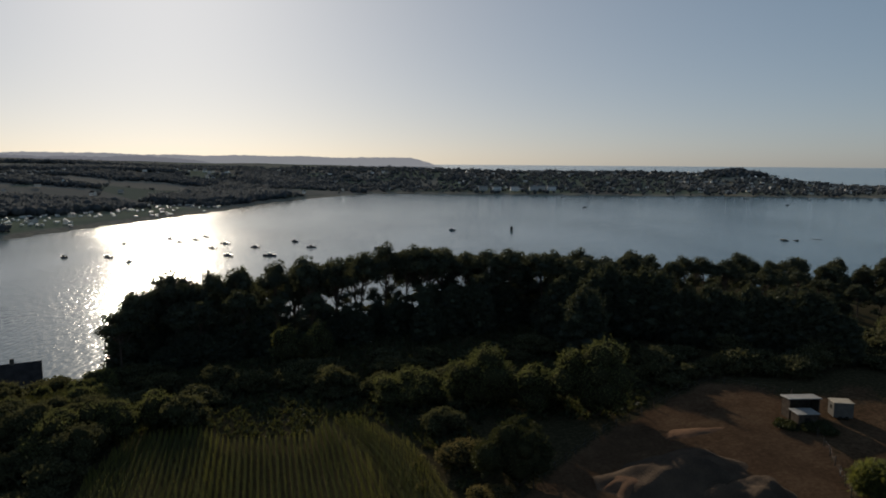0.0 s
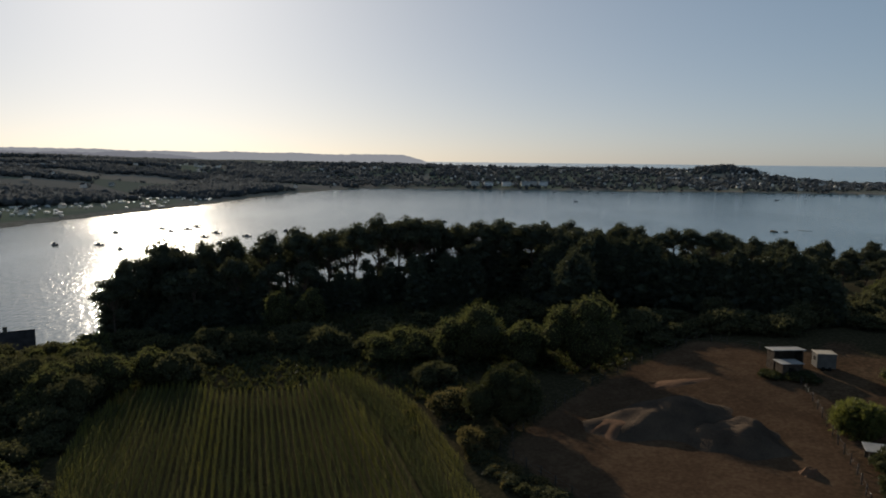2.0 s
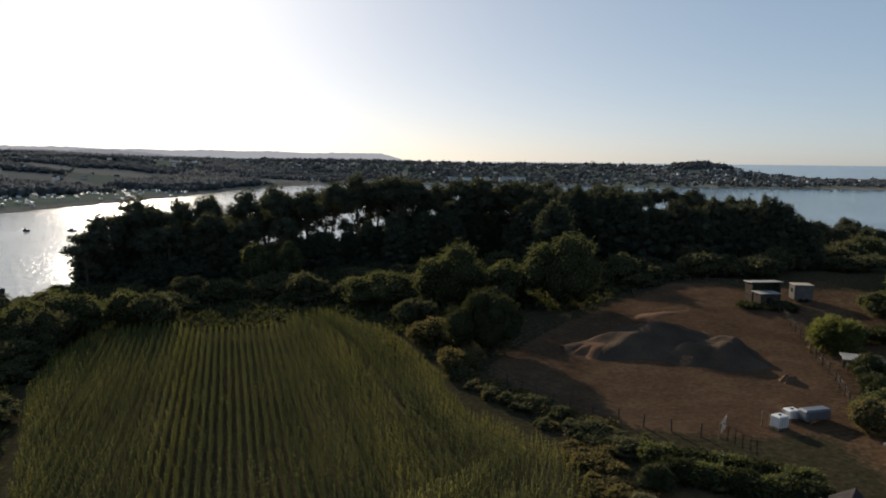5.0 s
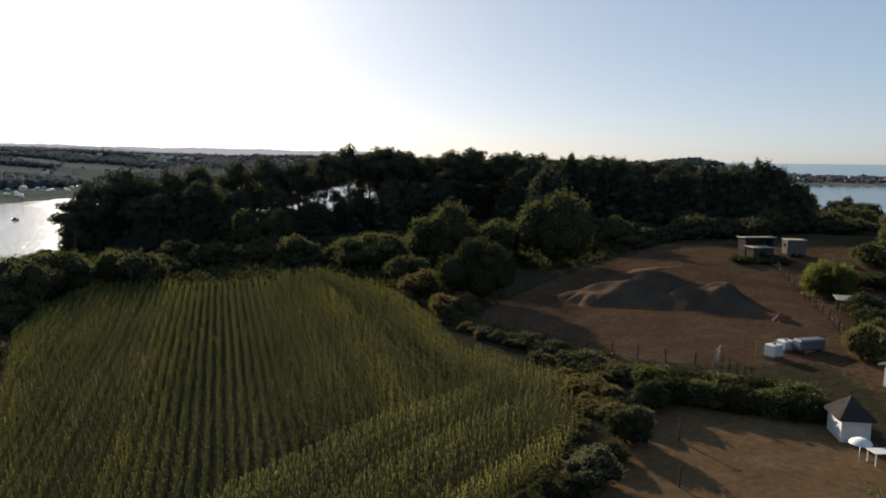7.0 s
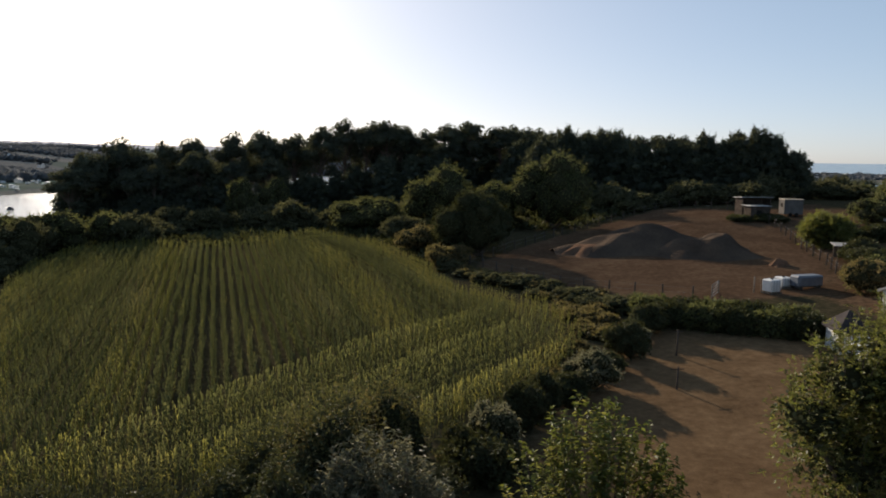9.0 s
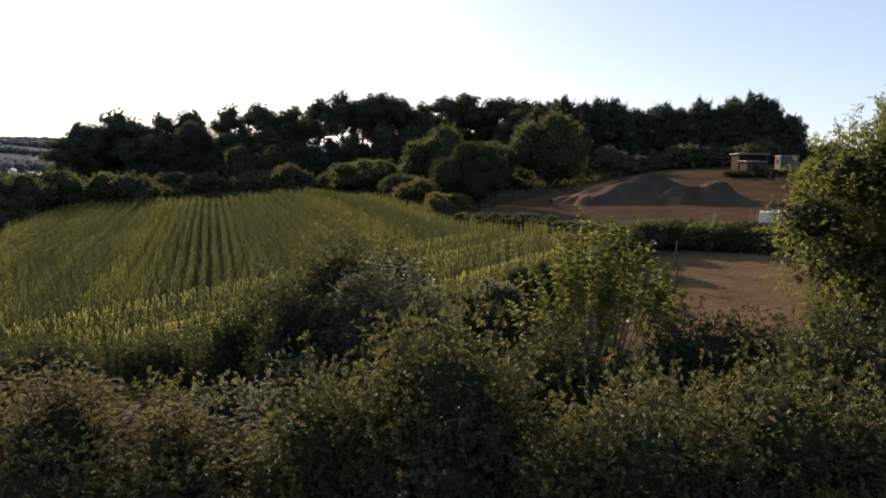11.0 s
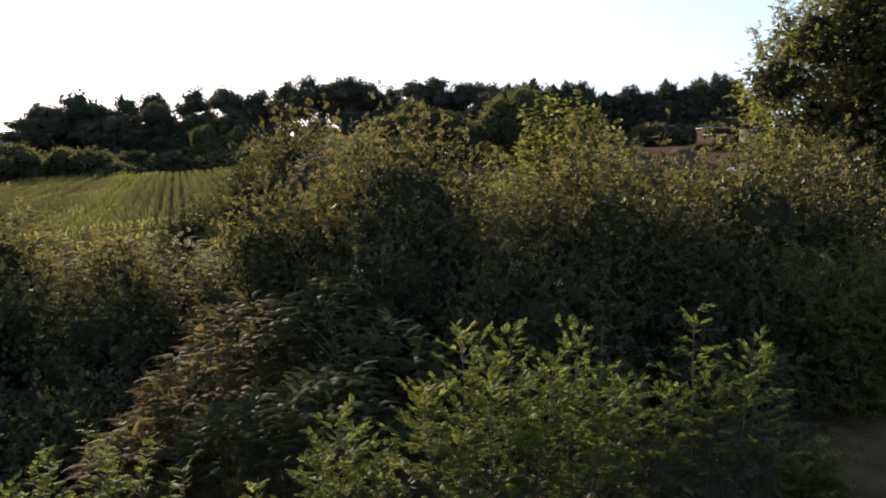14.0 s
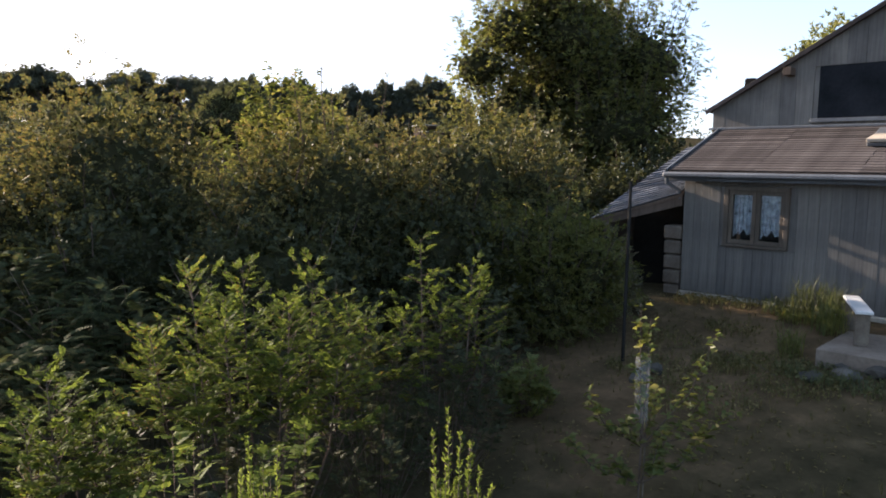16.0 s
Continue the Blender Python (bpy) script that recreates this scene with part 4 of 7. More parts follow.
def far_woods():
    rng = np.random.default_rng(17)
    pts = []
    # the wooded peninsula
    x, y = rng.uniform(-420, 1200, 36000), rng.uniform(1270, 2000, 36000)
    s = inland(x, y)
    ok = (s > 14) & (rng.uniform(0, 1, 36000) < np.where(s < 420, 0.26, 0.08))
    pts.append(np.stack([x[ok], y[ok], rng.uniform(4, 9, ok.sum()) + 4 * (rng.uniform(0, 1, ok.sum()) > 0.93)], -1))
    # woods and hedges of the farmland
    n = 90000
    x, y = rng.uniform(-1300, -130, n), rng.uniform(350, 2000, n)
    s = inland(x, y)
    clump = np.sin(x / 93.0 + 1.7 * np.sin(y / 121.0)) + np.sin(y / 87.0 + 1.3 * np.sin(x / 131.0)) + 0.35 * np.sin(x / 23.0) * np.sin(y / 29.0)
    line = np.minimum(np.abs((x * 0.8 + y * 0.3) % 150 - 75), np.abs((y * 0.9 - x * 0.35) % 190 - 95))
    belt = (s < 110) & ((y < 540) | ((y > 830) & (y < 1120)))
    ok = (s > 24) & ((clump > 1.42) | (line < 1.6) | belt | (rng.uniform(0, 1, n) < 0.002)) & (x > -0.8 * y - 60) & (rng.uniform(0, 1, n) < np.where(y > 1250, 0.45, 0.75))
    ok &= ~((s < 75) & (y > 580) & (y < 780))
    pts.append(np.stack([x[ok], y[ok], rng.uniform(3, 9, ok.sum()) * np.where(line[ok] < 2.0, 0.5, 1.0)], -1))
    # close woods above the far shore and along the ridge
    for cx, cy, rx, ry, high in ((-300, 1010, 62, 165, 11), (-402, 690, 55, 75, 10), (-362, 775, 36, 34, 7), (-640, 1250, 150, 55, 10), (-800, 1840, 330, 50, 12), (-320, 1400, 85, 95, 9), (-520, 930, 60, 40, 8), (-470, 1130, 90, 30, 8)):
        n = int(rx * ry / 9)
        q, r = rng.uniform(0, 6.28, n), np.sqrt(rng.uniform(0, 1, n))
        r *= 1 + 0.2 * np.sin(q * 3 + cx) + 0.12 * np.sin(q * 7 + cy)
        x, y = cx + rx * r * np.cos(q), cy + ry * r * np.sin(q)
        ok = inland(x, y) > 22
        pts.append(np.stack([x[ok], y[ok], rng.uniform(0.6, 1.25, ok.sum()) * high], -1))
    # the round wooded knoll
    q, r = rng.uniform(0, 6.28, 160), 65 * np.sqrt(rng.uniform(0, 1, 160))
    pts.append(np.stack([640 + r * np.cos(q), 1590 + r * np.sin(q), rng.uniform(8, 12, 160)], -1))
    p = np.concatenate(pts)
    lump = far_blob(rng, 1)
    flat = np.tile(np.array([[1.15, 0, 0], [0, 1.15, 0], [0, 0, 1.0]]), (len(p), 1, 1))
    turn = rng.uniform(0, 6.28, len(p))
    flat[:, 0, :2], flat[:, 1, :2] = np.stack([np.cos(turn), np.sin(turn)], -1) * 1.2, np.stack([-np.sin(turn), np.cos(turn)], -1) * 1.2
    crowns = scatter(lump, np.stack([p[:, 0], p[:, 1], land(p[:, 0], p[:, 1]) + p[:, 2] * 0.4], -1), flat, p[:, 2] * rng.uniform(0.6, 0.95, len(p)))
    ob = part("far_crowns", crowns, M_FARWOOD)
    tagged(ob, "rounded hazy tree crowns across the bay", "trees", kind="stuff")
    p = np.repeat(p, 2, axis=0)
    n = len(p)
    org = np.stack([p[:, 0], p[:, 1], land(p[:, 0], p[:, 1]) + p[:, 2] * rng.uniform(0.3, 0.75, n)], -1)
    org[:, :2] += rng.normal(0, 0.28, (n, 2)) * p[:, 2:]
    ax = np.roll(frames(rng.normal(size=(n, 3)) + np.array([0, 0, 1.0]), rng), 1, axis=1)
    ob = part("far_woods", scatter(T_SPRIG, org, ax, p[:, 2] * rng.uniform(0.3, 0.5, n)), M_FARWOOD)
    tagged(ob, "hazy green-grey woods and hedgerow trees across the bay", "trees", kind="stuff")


far_woods()


def gable_roof(bm, x, y, z, rise, over=0.35, thick=0.18):
    """Two roof slabs over a plan of half sizes x and y, ridge along x."""
    for side in (-1, 1):
        a = math.atan2(rise, y)
        ln = math.hypot(rise, y) + over
        m = Matrix.Translation((0, 0, z + rise)) @ Matrix.Rotation(-side * a, 4, "X")
        box_bm(bm, (-x - over, 0 if side > 0 else -ln, 0), (x + over, ln if side > 0 else 0, thick), 0, m)
    return bm


def gable_walls(bm, x, y, z, rise):
    v = [bm.verts.new(c) for c in ((-x, -y, -1), (x, -y, -1), (x, y, -1), (-x, y, -1), (-x, -y, z), (x, -y, z), (x, y, z), (-x, y, z), (-x, 0, z + rise), (x, 0, z + rise))]
    for f in ((0, 1, 5, 4), (2, 3, 7, 6), (1, 2, 6, 9, 5), (3, 0, 4, 8, 7), (4, 5, 9, 8), (6, 7, 8, 9)):
        bm.faces.new([v[i] for i in f])
    return bm


def far_house(name, label, x, y, z, rise, roof_mat, group):
    """A small gabled house with roof, chimney and shaded windows."""
    h = tagged(new(name), label, "house", group)
    w = part("wall", gable_walls(bmesh.new(), x, y, z, rise), M_FARWALL, h)
    r = part("roof", gable_roof(bmesh.new(), x, y, z, rise), roof_mat, h)
    box_part("chimney", (x - 0.9, -0.35, z + rise * 0.6), (x - 0.2, 0.35, z + rise + 0.9), M_STONE, r, 0.05)
    for side in (-1,):
        for k in (-0.55, 0.0, 0.55):
            box_part("window", (k * x - 0.5, side * y - 0.06, 1.0), (k * x + 0.5, side * y + 0.06, 2.3), M_DARK, w, 0.02)
    return h


rh = random.Random(21)
models = [far_house("house", "white rendered house with pale slate roof across the bay", 6, 3.6, 4.6, 3.2, M_SLATE, "houses across the bay"),
          far_house("house", "white house with light grey roof across the bay", 5, 3.4, 3.0, 2.6, M_GREYROOF, "houses across the bay")]
spots = []
while len(spots) < 270:
    x, y = rh.uniform(-380, 1060), rh.uniform(1285, 1720)
    s = float(inland([x], [y])[0])
    if 16 < s < 330 and rh.random() < (0.95 if x > 480 else 0.3):
        spots.append((x, y))
while len(spots) < 340:
    x, y = rh.uniform(-900, -200), rh.uniform(560, 1500)
    if 25 < float(inland([x], [y])[0]) < 420 and math.sin(x / 60.0) * math.sin(y / 75.0) > 0.2:
        spots.append((x, y))
for k, (x, y) in enumerate(spots):
    h = models[k] if k < 2 else copy_thing(models[k % 2], Matrix())
    h.matrix_basis = pose(x, y, ground_at(x, y) + rh.uniform(0.5, 4), 0, 0, rh.choice((0, 90, 20, -30, 60))) @ Matrix.Scale(0.62, 4)
# long flats by the water
flats = far_house("apartment_house", "long pale block of flats beside the water", 8, 4, 6, 1.6, M_GREYROOF, "flats across the bay")
for k, (x, y) in enumerate(((95, 1322), (128, 1324), (163, 1325), (178, 1335), (196, 1326), (70, 1325))):
    h = flats if k == 0 else copy_thing(flats, Matrix())
    h.matrix_basis = pose(x, y, ground_at(x, y) + 3, 0, 0, 4)


def caravan_shape():
    c = tagged(new("caravan"), "white touring caravan parked above the beach", "caravan", "caravans by the shore")
    bm = box_bm(bmesh.new(), (-2.6, -1.1, 0.5), (2.6, 1.1, 2.6), 0.3)
    part("body", bm, M_WHITE, c)
    box_part("window", (-1.6, -1.14, 1.4), (1.4, -1.08, 2.0), M_DARK, c, 0.02)
    for x in (-0.4, 0.4):
        box_part("wheel", (x - 0.3, -1.08, 0), (x + 0.3, -0.86, 0.6), M_DARK, c, 0.15)
    return c


van = caravan_shape()
n = 0
while n < 130:
    x, y = rh.uniform(-420, -230), rh.uniform(560, 900)
    s = float(inland([x], [y])[0])
    if 14 < s < 85:
        o = van if n == 0 else copy_thing(van, Matrix())
        o.matrix_basis = pose(x, y, ground_at(x, y) - 0.05, 0, 0, rh.uniform(0, 360)) @ Matrix.Scale(0.75, 4)
        n += 1


# ---- boats and marks ----
def hull_bm(length, beam, depth):
    """A lofted hull with pointed bow and flat stern."""
    bm = bmesh.new()
    rings = []
    for k in range(9):
        s = k / 8
        w = beam / 2 * (1 - max(0, (s - 0.45) / 0.55) ** 2.2) * (0.8 + 0.2 * min(1, s * 4))
        sheer = 0.16 * (2 * s - 0.8) ** 2
        rings.append([bm.verts.new((length * (s - 0.5), y * w, z)) for y, z in ((-1, depth * 0.62 + sheer), (-0.85, 0.0), (-0.4, -depth * 0.35), (0.4, -depth * 0.35), (0.85, 0.0), (1, depth * 0.62 + sheer))])
    for a, b in zip(rings, rings[1:]):
        for i in range(5):
            bm.faces.new((a[i], b[i], b[i + 1], a[i + 1]))
        bm.faces.new((a[0], a[5], b[5], b[0]))
    bm.faces.new(rings[0])
    bm.faces.new(rings[-1][::-1])
    bmesh.ops.recalc_face_normals(bm, faces=bm.faces[:])
    return bm


def boat(sail, length, label):
    b = tagged(new("sailing_boat" if sail else "motor_boat"), label, "boat", "boats moored in the bay")
    part("hull", hull_bm(length, length * 0.34, length * 0.17), M_HULL, b)
    bm = box_bm(bmesh.new(), (-length * 0.18, -length * 0.1, length * 0.1), (length * 0.16, length * 0.1, length * (0.2 if sail else 0.27)), length * 0.03)
    part("cabin", bm, M_HULL if not sail else M_PLASTIC, b)
    if sail:
        part("mast", tube([(length * 0.1, 0, 0), (length * 0.1, 0, length * 1.15)], [0.07, 0.04], 6), M_MAST, b)
        part("boom", tube([(length * 0.1, 0, length * 0.26), (-length * 0.36, 0, length * 0.27)], [0.06, 0.1], 6), M_CLOTH, b)
    else:
        box_part("outboard", (-length * 0.56, -0.18, -0.1), (-length * 0.48, 0.18, length * 0.2), M_DARK, b, 0.05)
    return b


sail, motor = boat(True, 7.5, "small sailing boat moored with bare mast"), boat(False, 5.5, "small dark motor boat at its mooring")
SAILS = [(-200, 423), (-132, 434), (-107, 436), (-43, 477), (-201, 523), (-153, 497)]
MOTORS = [(-225, 421), (-178, 402), (-90, 481), (-108, 514), (-127, 478), (-153, 470), (-181, 540), (-181, 520), (-188, 505), (-221, 492), (181, 931), (483, 1015), (6, 608)]
for first, group in ((sail, SAILS), (motor, MOTORS)):
    for k, (x, y) in enumerate(group):
        b = first if k == 0 else copy_thing(first, Matrix())
        b.matrix_basis = pose(x, y, SEA + 0.1, 0, 0, 160 + rh.uniform(-25, 25)) @ Matrix.Scale(1.1, 4)
for k in range(46):
    x = 90 + k * 17 + rh.uniform(-8, 8)
    b = copy_thing(sail if k % 3 == 0 else motor, Matrix())
    b.matrix_basis = pose(x, rh.uniform(1175, 1245) - max(0, x - 600) * 0.14, SEA + 0.1, 0, 0, 160 + rh.uniform(-25, 25)) @ Matrix.Scale(0.8, 4)

mark = thing("channel_beacon", (57, 612, SEA - 1), "dark round stone channel beacon standing in the bay", "beacon")
part("tower", tube([(0, 0, 0), (0, 0, 1.2), (0, 0, 3.4), (0, 0, 3.7), (0, 0, 4.3)], [1.6, 1.3, 1.15, 1.3, 1.2], 12), M_ROCK, mark)
part("topmark", tube([(0, 0, 4.2), (0, 0, 4.7), (0, 0, 5.0)], [0.12, 0.12, 0.4], 8), M_DARK, mark)


def rock(name, at, size, seed, label, category="rock", group="", material=None):
    rng = random.Random(seed)
    bm = bmesh.new()
    bmesh.ops.create_icosphere(bm, subdivisions=2, radius=0.5)
    off = Vector((rng.uniform(0, 50), rng.uniform(0, 50), 0))
    for v in bm.verts:
        v.co *= 1 + 0.5 * noise.noise(v.co * 2.1 + off) + 0.2 * noise.noise(v.co * 6 + off)
        v.co = Vector(a * b for a, b in zip(v.co, size))
    ob = part(name, bm, material or M_ROCK)
    ob.matrix_basis = pose(*at, 0, 0, rng.uniform(0, 360))
    return tagged(ob, label, category, group)


rock("sea_rock", (259, 546, SEA), (9, 4, 2.6), 1, "dark weedy rock awash in the bay")
rock("sea_rock", (267, 544, SEA), (5, 3, 1.6), 2, "dark weedy rock awash in the bay")
rock("sea_rock", (288, 556, SEA - 0.3), (16, 4, 1.0), 3, "dark weedy rock awash in the bay")

# ---- the house beyond the maize, by the shore ----
villa = thing("house", (-90.0, 141.8, ground_at(-84, 142) + 0.2), "dark slate-roofed house beside the shore hedge", "house", turn=30)
rise_to = -3.5 - (ground_at(-84, 142) + 0.2)
part("wall", gable_walls(bmesh.new(), 8, 4, rise_to - 3.6, 3.4), M_WHITE, villa)
vr = part("roof", gable_roof(bmesh.new(), 8, 4, rise_to - 3.6, 3.4, 0.3), M_SLATE, villa)
box_part("chimney", (2.6, -0.4, rise_to - 1), (3.4, 0.4, rise_to + 0.9), M_STONE, vr, 0.05)
for k in (-5, -1.5, 2, 5.5):
    box_part("window", (k - 0.6, -4.07, 1.0), (k + 0.6, -3.95, 2.4), M_DARK, villa, 0.02)


# ---- paddock: heaps of earth, fence, gate, tanks, sheds ----
def mound(name, x, y, rx, ry, h, seed, label, material=None, lumps=1.0):
    n = 40
    g = np.linspace(-1, 1, n)
    X, Y = np.meshgrid(g, g, indexing="ij")
    r = np.hypot(X, Y)
    r = r * (1 + 0.16 * np.sin(np.arctan2(Y, X) * 3 + seed) + 0.08 * np.sin(np.arctan2(Y, X) * 7 + seed * 2))
    z = smooth(1.0, 0.25, r) * h * (0.85 + 0.15 * (1 - r))
    z *= 1 + lumps * (0.25 * np.sin(X * 5 + seed) * np.sin(Y * 6 + seed * 2) + 0.1 * np.sin(X * 13 + Y * 9 + seed))
    px, py = x + X * rx, y + Y * ry
    v = np.stack([px, py, land(px, py) - 0.06 + z], -1).reshape(-1, 3)
    i, j = np.meshgrid(np.arange(n - 1), np.arange(n - 1), indexing="ij")
    f = np.stack([i * n + j, (i + 1) * n + j, (i + 1) * n + j + 1, i * n + j + 1], -1).reshape(-1, 4)
    ob = new(name, fast_mesh(name, v, f, material or M_EARTH, smooth=True))
    return tagged(ob, label, "earth heap", "heaps of earth in the paddock")


mound("earth_mound", 27.0, 80.5, 10.0, 6.5, 2.2, 1, "long weedy heap of dark brown earth in the paddock", M_HEAP)
mound("earth_mound", 32.6, 74.8, 5.6, 5.0, 1.9, 2, "lower weedy heap of dark brown earth in the paddock", M_HEAP)
mound("earth_mound", 20.8, 79.3, 4.0, 3.0, 1.0, 3, "small heap of pale earth in the paddock", None, 0.15)
mound("earth_mound", 31.5, 91.5, 4.6, 1.6, 0.25, 5, "low pale ridge of soil at the back of the paddock", None, 0.3)
mound("earth_mound", 36.2, 66.5, 1.1, 0.8, 0.7, 4, "little pile of orange-brown soil in the paddock")


def fence(points, step, label, high=1.15):
    """Round posts with two wires."""
    f = tagged(new("fence"), label, "fence")
    posts = []
    for a, b in zip(points, points[1:]):
        a, b = Vector(a), Vector(b)
        m = max(1, round((b - a).length / step))
        posts += [a.lerp(b, k / m) for k in range(m)]
    posts.append(Vector(points[-1]))
    me = None
    rng = random.Random(3)
    tops = []
    for p in posts:
        z = ground_at(p.x, p.y)
        if me is None:
            ob = part("post", tube([(0, 0, -0.3), (0, 0, high), (0, 0, high + 0.03)], [0.075, 0.07, 0.04], 7), M_OLDWOOD, f)
            me = ob.data
        else:
            ob = new("post", me)
            ob.parent = f
        ob.matrix_basis = pose(p.x, p.y, z, rng.uniform(-4, 4), rng.uniform(-4, 4), 0)
        tops.append((p.x, p.y, z))
    for h in (0.55, 1.0):
        part("wire", tube([(x, y, z + h) for x, y, z in tops], [0.004] * len(tops), 4), M_WIRE, f)


fence([(7, 75), (14, 62.7), (19.3, 58.2), (23.2, 55.6)], 2.2, "post and wire fence beside the maize")
fence([(7, 75), (11.6, 82), (21, 94), (40, 108), (48.6, 100)], 2.6, "post and wire fence below the conifers")
fence([(48, 99), (45, 83), (40.5, 66), (37, 56.5)], 2.2, "post and wire fence towards the willow")


def gate():
    g = thing("field_gate", (24.6, 55.2, ground_at(24.6, 55.2)), "grey tubular metal gate standing open at the paddock", "gate", turn=55)
    for x in (0, 2.6):
        part("post", tube([(x, 0, -0.2), (x, 0, 1.25)], [0.06, 0.05], 7), M_POST, g)
    for z in (0.25, 0.5, 0.75, 1.0, 1.2):
        part("rail", tube([(0.05, 0, z), (2.55, 0, z)], [0.022, 0.022], 6), M_WIRE, g)
    part("brace", tube([(0.05, 0, 0.25), (2.55, 0, 1.2)], [0.018, 0.018], 5), M_WIRE, g)


gate()


def caged_tank(x, y, turn, tall=1.0):
    t = thing("water_tank", (x, y, ground_at(x, y)), "white plastic water tank in a metal cage in the paddock", "tank", "caged tanks", turn)
    part("body", box_bm(bmesh.new(), (-0.55, -0.5, 0.16), (0.55, 0.5, 0.16 + tall), 0.08), M_PLASTIC, t)
    box_part("pallet", (-0.6, -0.55, 0), (0.6, 0.55, 0.14), M_POST, t, 0.02)
    part("cap", tube([(0, 0, 0.15 + tall), (0, 0, 0.23 + tall)], [0.13, 0.12], 10), M_DARK, t)
    for k in range(5):
        x0 = -0.58 + k * 0.29
        for yy in (-0.54, 0.54):
            part("bar", tube([(x0, yy, 0.1), (x0, yy, 0.16 + tall)], [0.014, 0.014], 4), M_WIRE, t)


caged_tank(30.0, 56.2, 20)
caged_tank(31.9, 57.9, 15, 0.75)
tk = thing("water_bowser", (33.5, 57.2, ground_at(33.5, 57.2)), "long grey water tank lying in the paddock", "tank", turn=14)
part("barrel", box_bm(bmesh.new(), (-1.3, -0.55, 0.2), (1.3, 0.55, 1.15), 0.14), M_TANK, tk)
for x in (-0.9, 0.9):
    box_part("cradle", (x - 0.08, -0.6, 0), (x + 0.08, 0.6, 0.35), M_POST, tk, 0.02)
sp = thing("gate_post", (28.9, 56.9, ground_at(28.9, 56.9)), "pale wooden post beside the tanks", "post")
part("post", tube([(0, 0, -0.2), (0, 0, 1.3)], [0.07, 0.06], 7), M_POST, sp)


def shelter():
    z = ground_at(46.5, 94)
    s = thing("field_shelter", (46.6, 93.5, z), "open timber field shelter with pale sheet roof", "shed", turn=4)
    hgt = 2.5
    box_part("back_wall", (-2.0, 0.9, -0.2), (2.0, 1.02, hgt - 0.1), M_OLDWOOD, s, 0.02)
    for x in (-2.0, 1.9):
        box_part("side_wall", (x, -0.7, -0.2), (x + 0.1, 0.9, hgt - 0.15), M_OLDWOOD, s, 0.02)
    for x in (-1.95, 1.95):
        box_part("post", (x - 0.08, -0.9, -0.2), (x + 0.08, -0.74, hgt), M_OLDWOOD, s, 0.01)
    part("roof", box_bm(bmesh.new(), (-2.25, -1.1, 0), (2.25, 1.1, 0.12), 0.02, pose(0, 0, hgt, -3, 0, 0)), M_GREYROOF, s)
    h = thing("hen_house", (45.6, 90.6, ground_at(45.6, 90.6)), "small wooden hen house with pale sheet roof", "shed", turn=4)
    box_part("body", (-1.2, -0.9, 0.1), (1.3, 0.9, 1.75), M_OLDWOOD, h, 0.03)
    part("roof", box_bm(bmesh.new(), (-1.45, -1.15, 0), (1.55, 1.15, 0.08), 0.01, pose(0, 0, 1.82, 1, 0, 0)), M_GREYROOF, h)
    box_part("door", (-0.4, -0.94, 0.2), (0.3, -0.9, 1.3), M_DARK, h, 0.01)
    b = thing("site_cabin", (51.3, 92.5, ground_at(51.3, 92.5)), "white box-shaped cabin with cream roof", "cabin", turn=-8)
    box_part("body", (-1.2, -1.0, 0.25), (1.2, 1.0, 2.2), M_CABIN, b, 0.06)
    box_part("roof", (-1.26, -1.06, 2.16), (1.26, 1.06, 2.26), M_SLAB, b, 0.04)
    box_part("window", (-1.23, -0.4, 1.2), (-1.17, 0.3, 1.7), M_DARK, b, 0.01)
    for x in (-0.4, 0.4):
        box_part("wheel", (x - 0.25, -1.06, 0), (x + 0.25, -0.9, 0.5), M_DARK, b, 0.1)


shelter()

# willow and garden bushes to the right of the paddock
lob = [(0, 0, 2.5, 2.3, 2.3, 1.5), (-1.2, 0.3, 1.9, 1.5, 1.4, 1.6), (1.2, -0.2, 1.9, 1.5, 1.5, 1.6), (0.1, -1.1, 1.7, 1.6, 1.3, 1.5)]
place(leafy("willow_tree", "round weeping willow with pale green leaves", "tree", lob, T_LONG, M_CHERRY, 5200, 0.3, 71, stems=4, trunk=0.12, up=0.2), 45.3, 74.3, 0, 0.95)
for k, (x, y, h, w, mt, lb) in enumerate(((48.5, 77, 2.6, 3.6, M_BROAD, "green garden bush behind the willow"), (52, 76, 2.4, 4, M_DARKBUSH, "dark garden bush behind the willow"), (40.8, 60, 3.0, 3.4, M_DARKBUSH, "dark garden bush beside the drive"), (36.5, 54.0, 3.2, 3.4, M_DRYBUSH, "reddish-brown shrub beside the hut"), (38.8, 56.6, 2.8, 3.2, M_BROAD, "green shrub beside the drive"), (44, 66, 2.6, 4, M_DARKBUSH, "dark bush beside the lean-to"), (47, 89, 1.2, 4, M_DARKBUSH, "low bush below the cabin"), (43.5, 90.5, 1.0, 3, M_DARKBUSH, "low bush below the shelter"), (57, 84, 4.0, 5, M_BROAD, "green tree past the willow"), (56, 70, 3, 5, M_DARKBUSH, "dark bush past the drive"), (41.5, 48, 4, 4, M_BROAD, "garden tree behind the big house"))):
    place(dome("garden_bush", lb, "bush", h, w, mt, 1700, 0.22, 80 + k), x, y, k * 50)

bush_at(94.5, 145.8, 8.6, 9.0, M_BROAD, 42, "rounded green tree on the slope towards the shore", "broadleaf_tree", 4200, 0.3)
bush_at(103.5, 150.0, 7.4, 9.0, M_DARKBUSH, 43, "dark rounded tree on the slope towards the shore", "broadleaf_tree", 3400, 0.3)
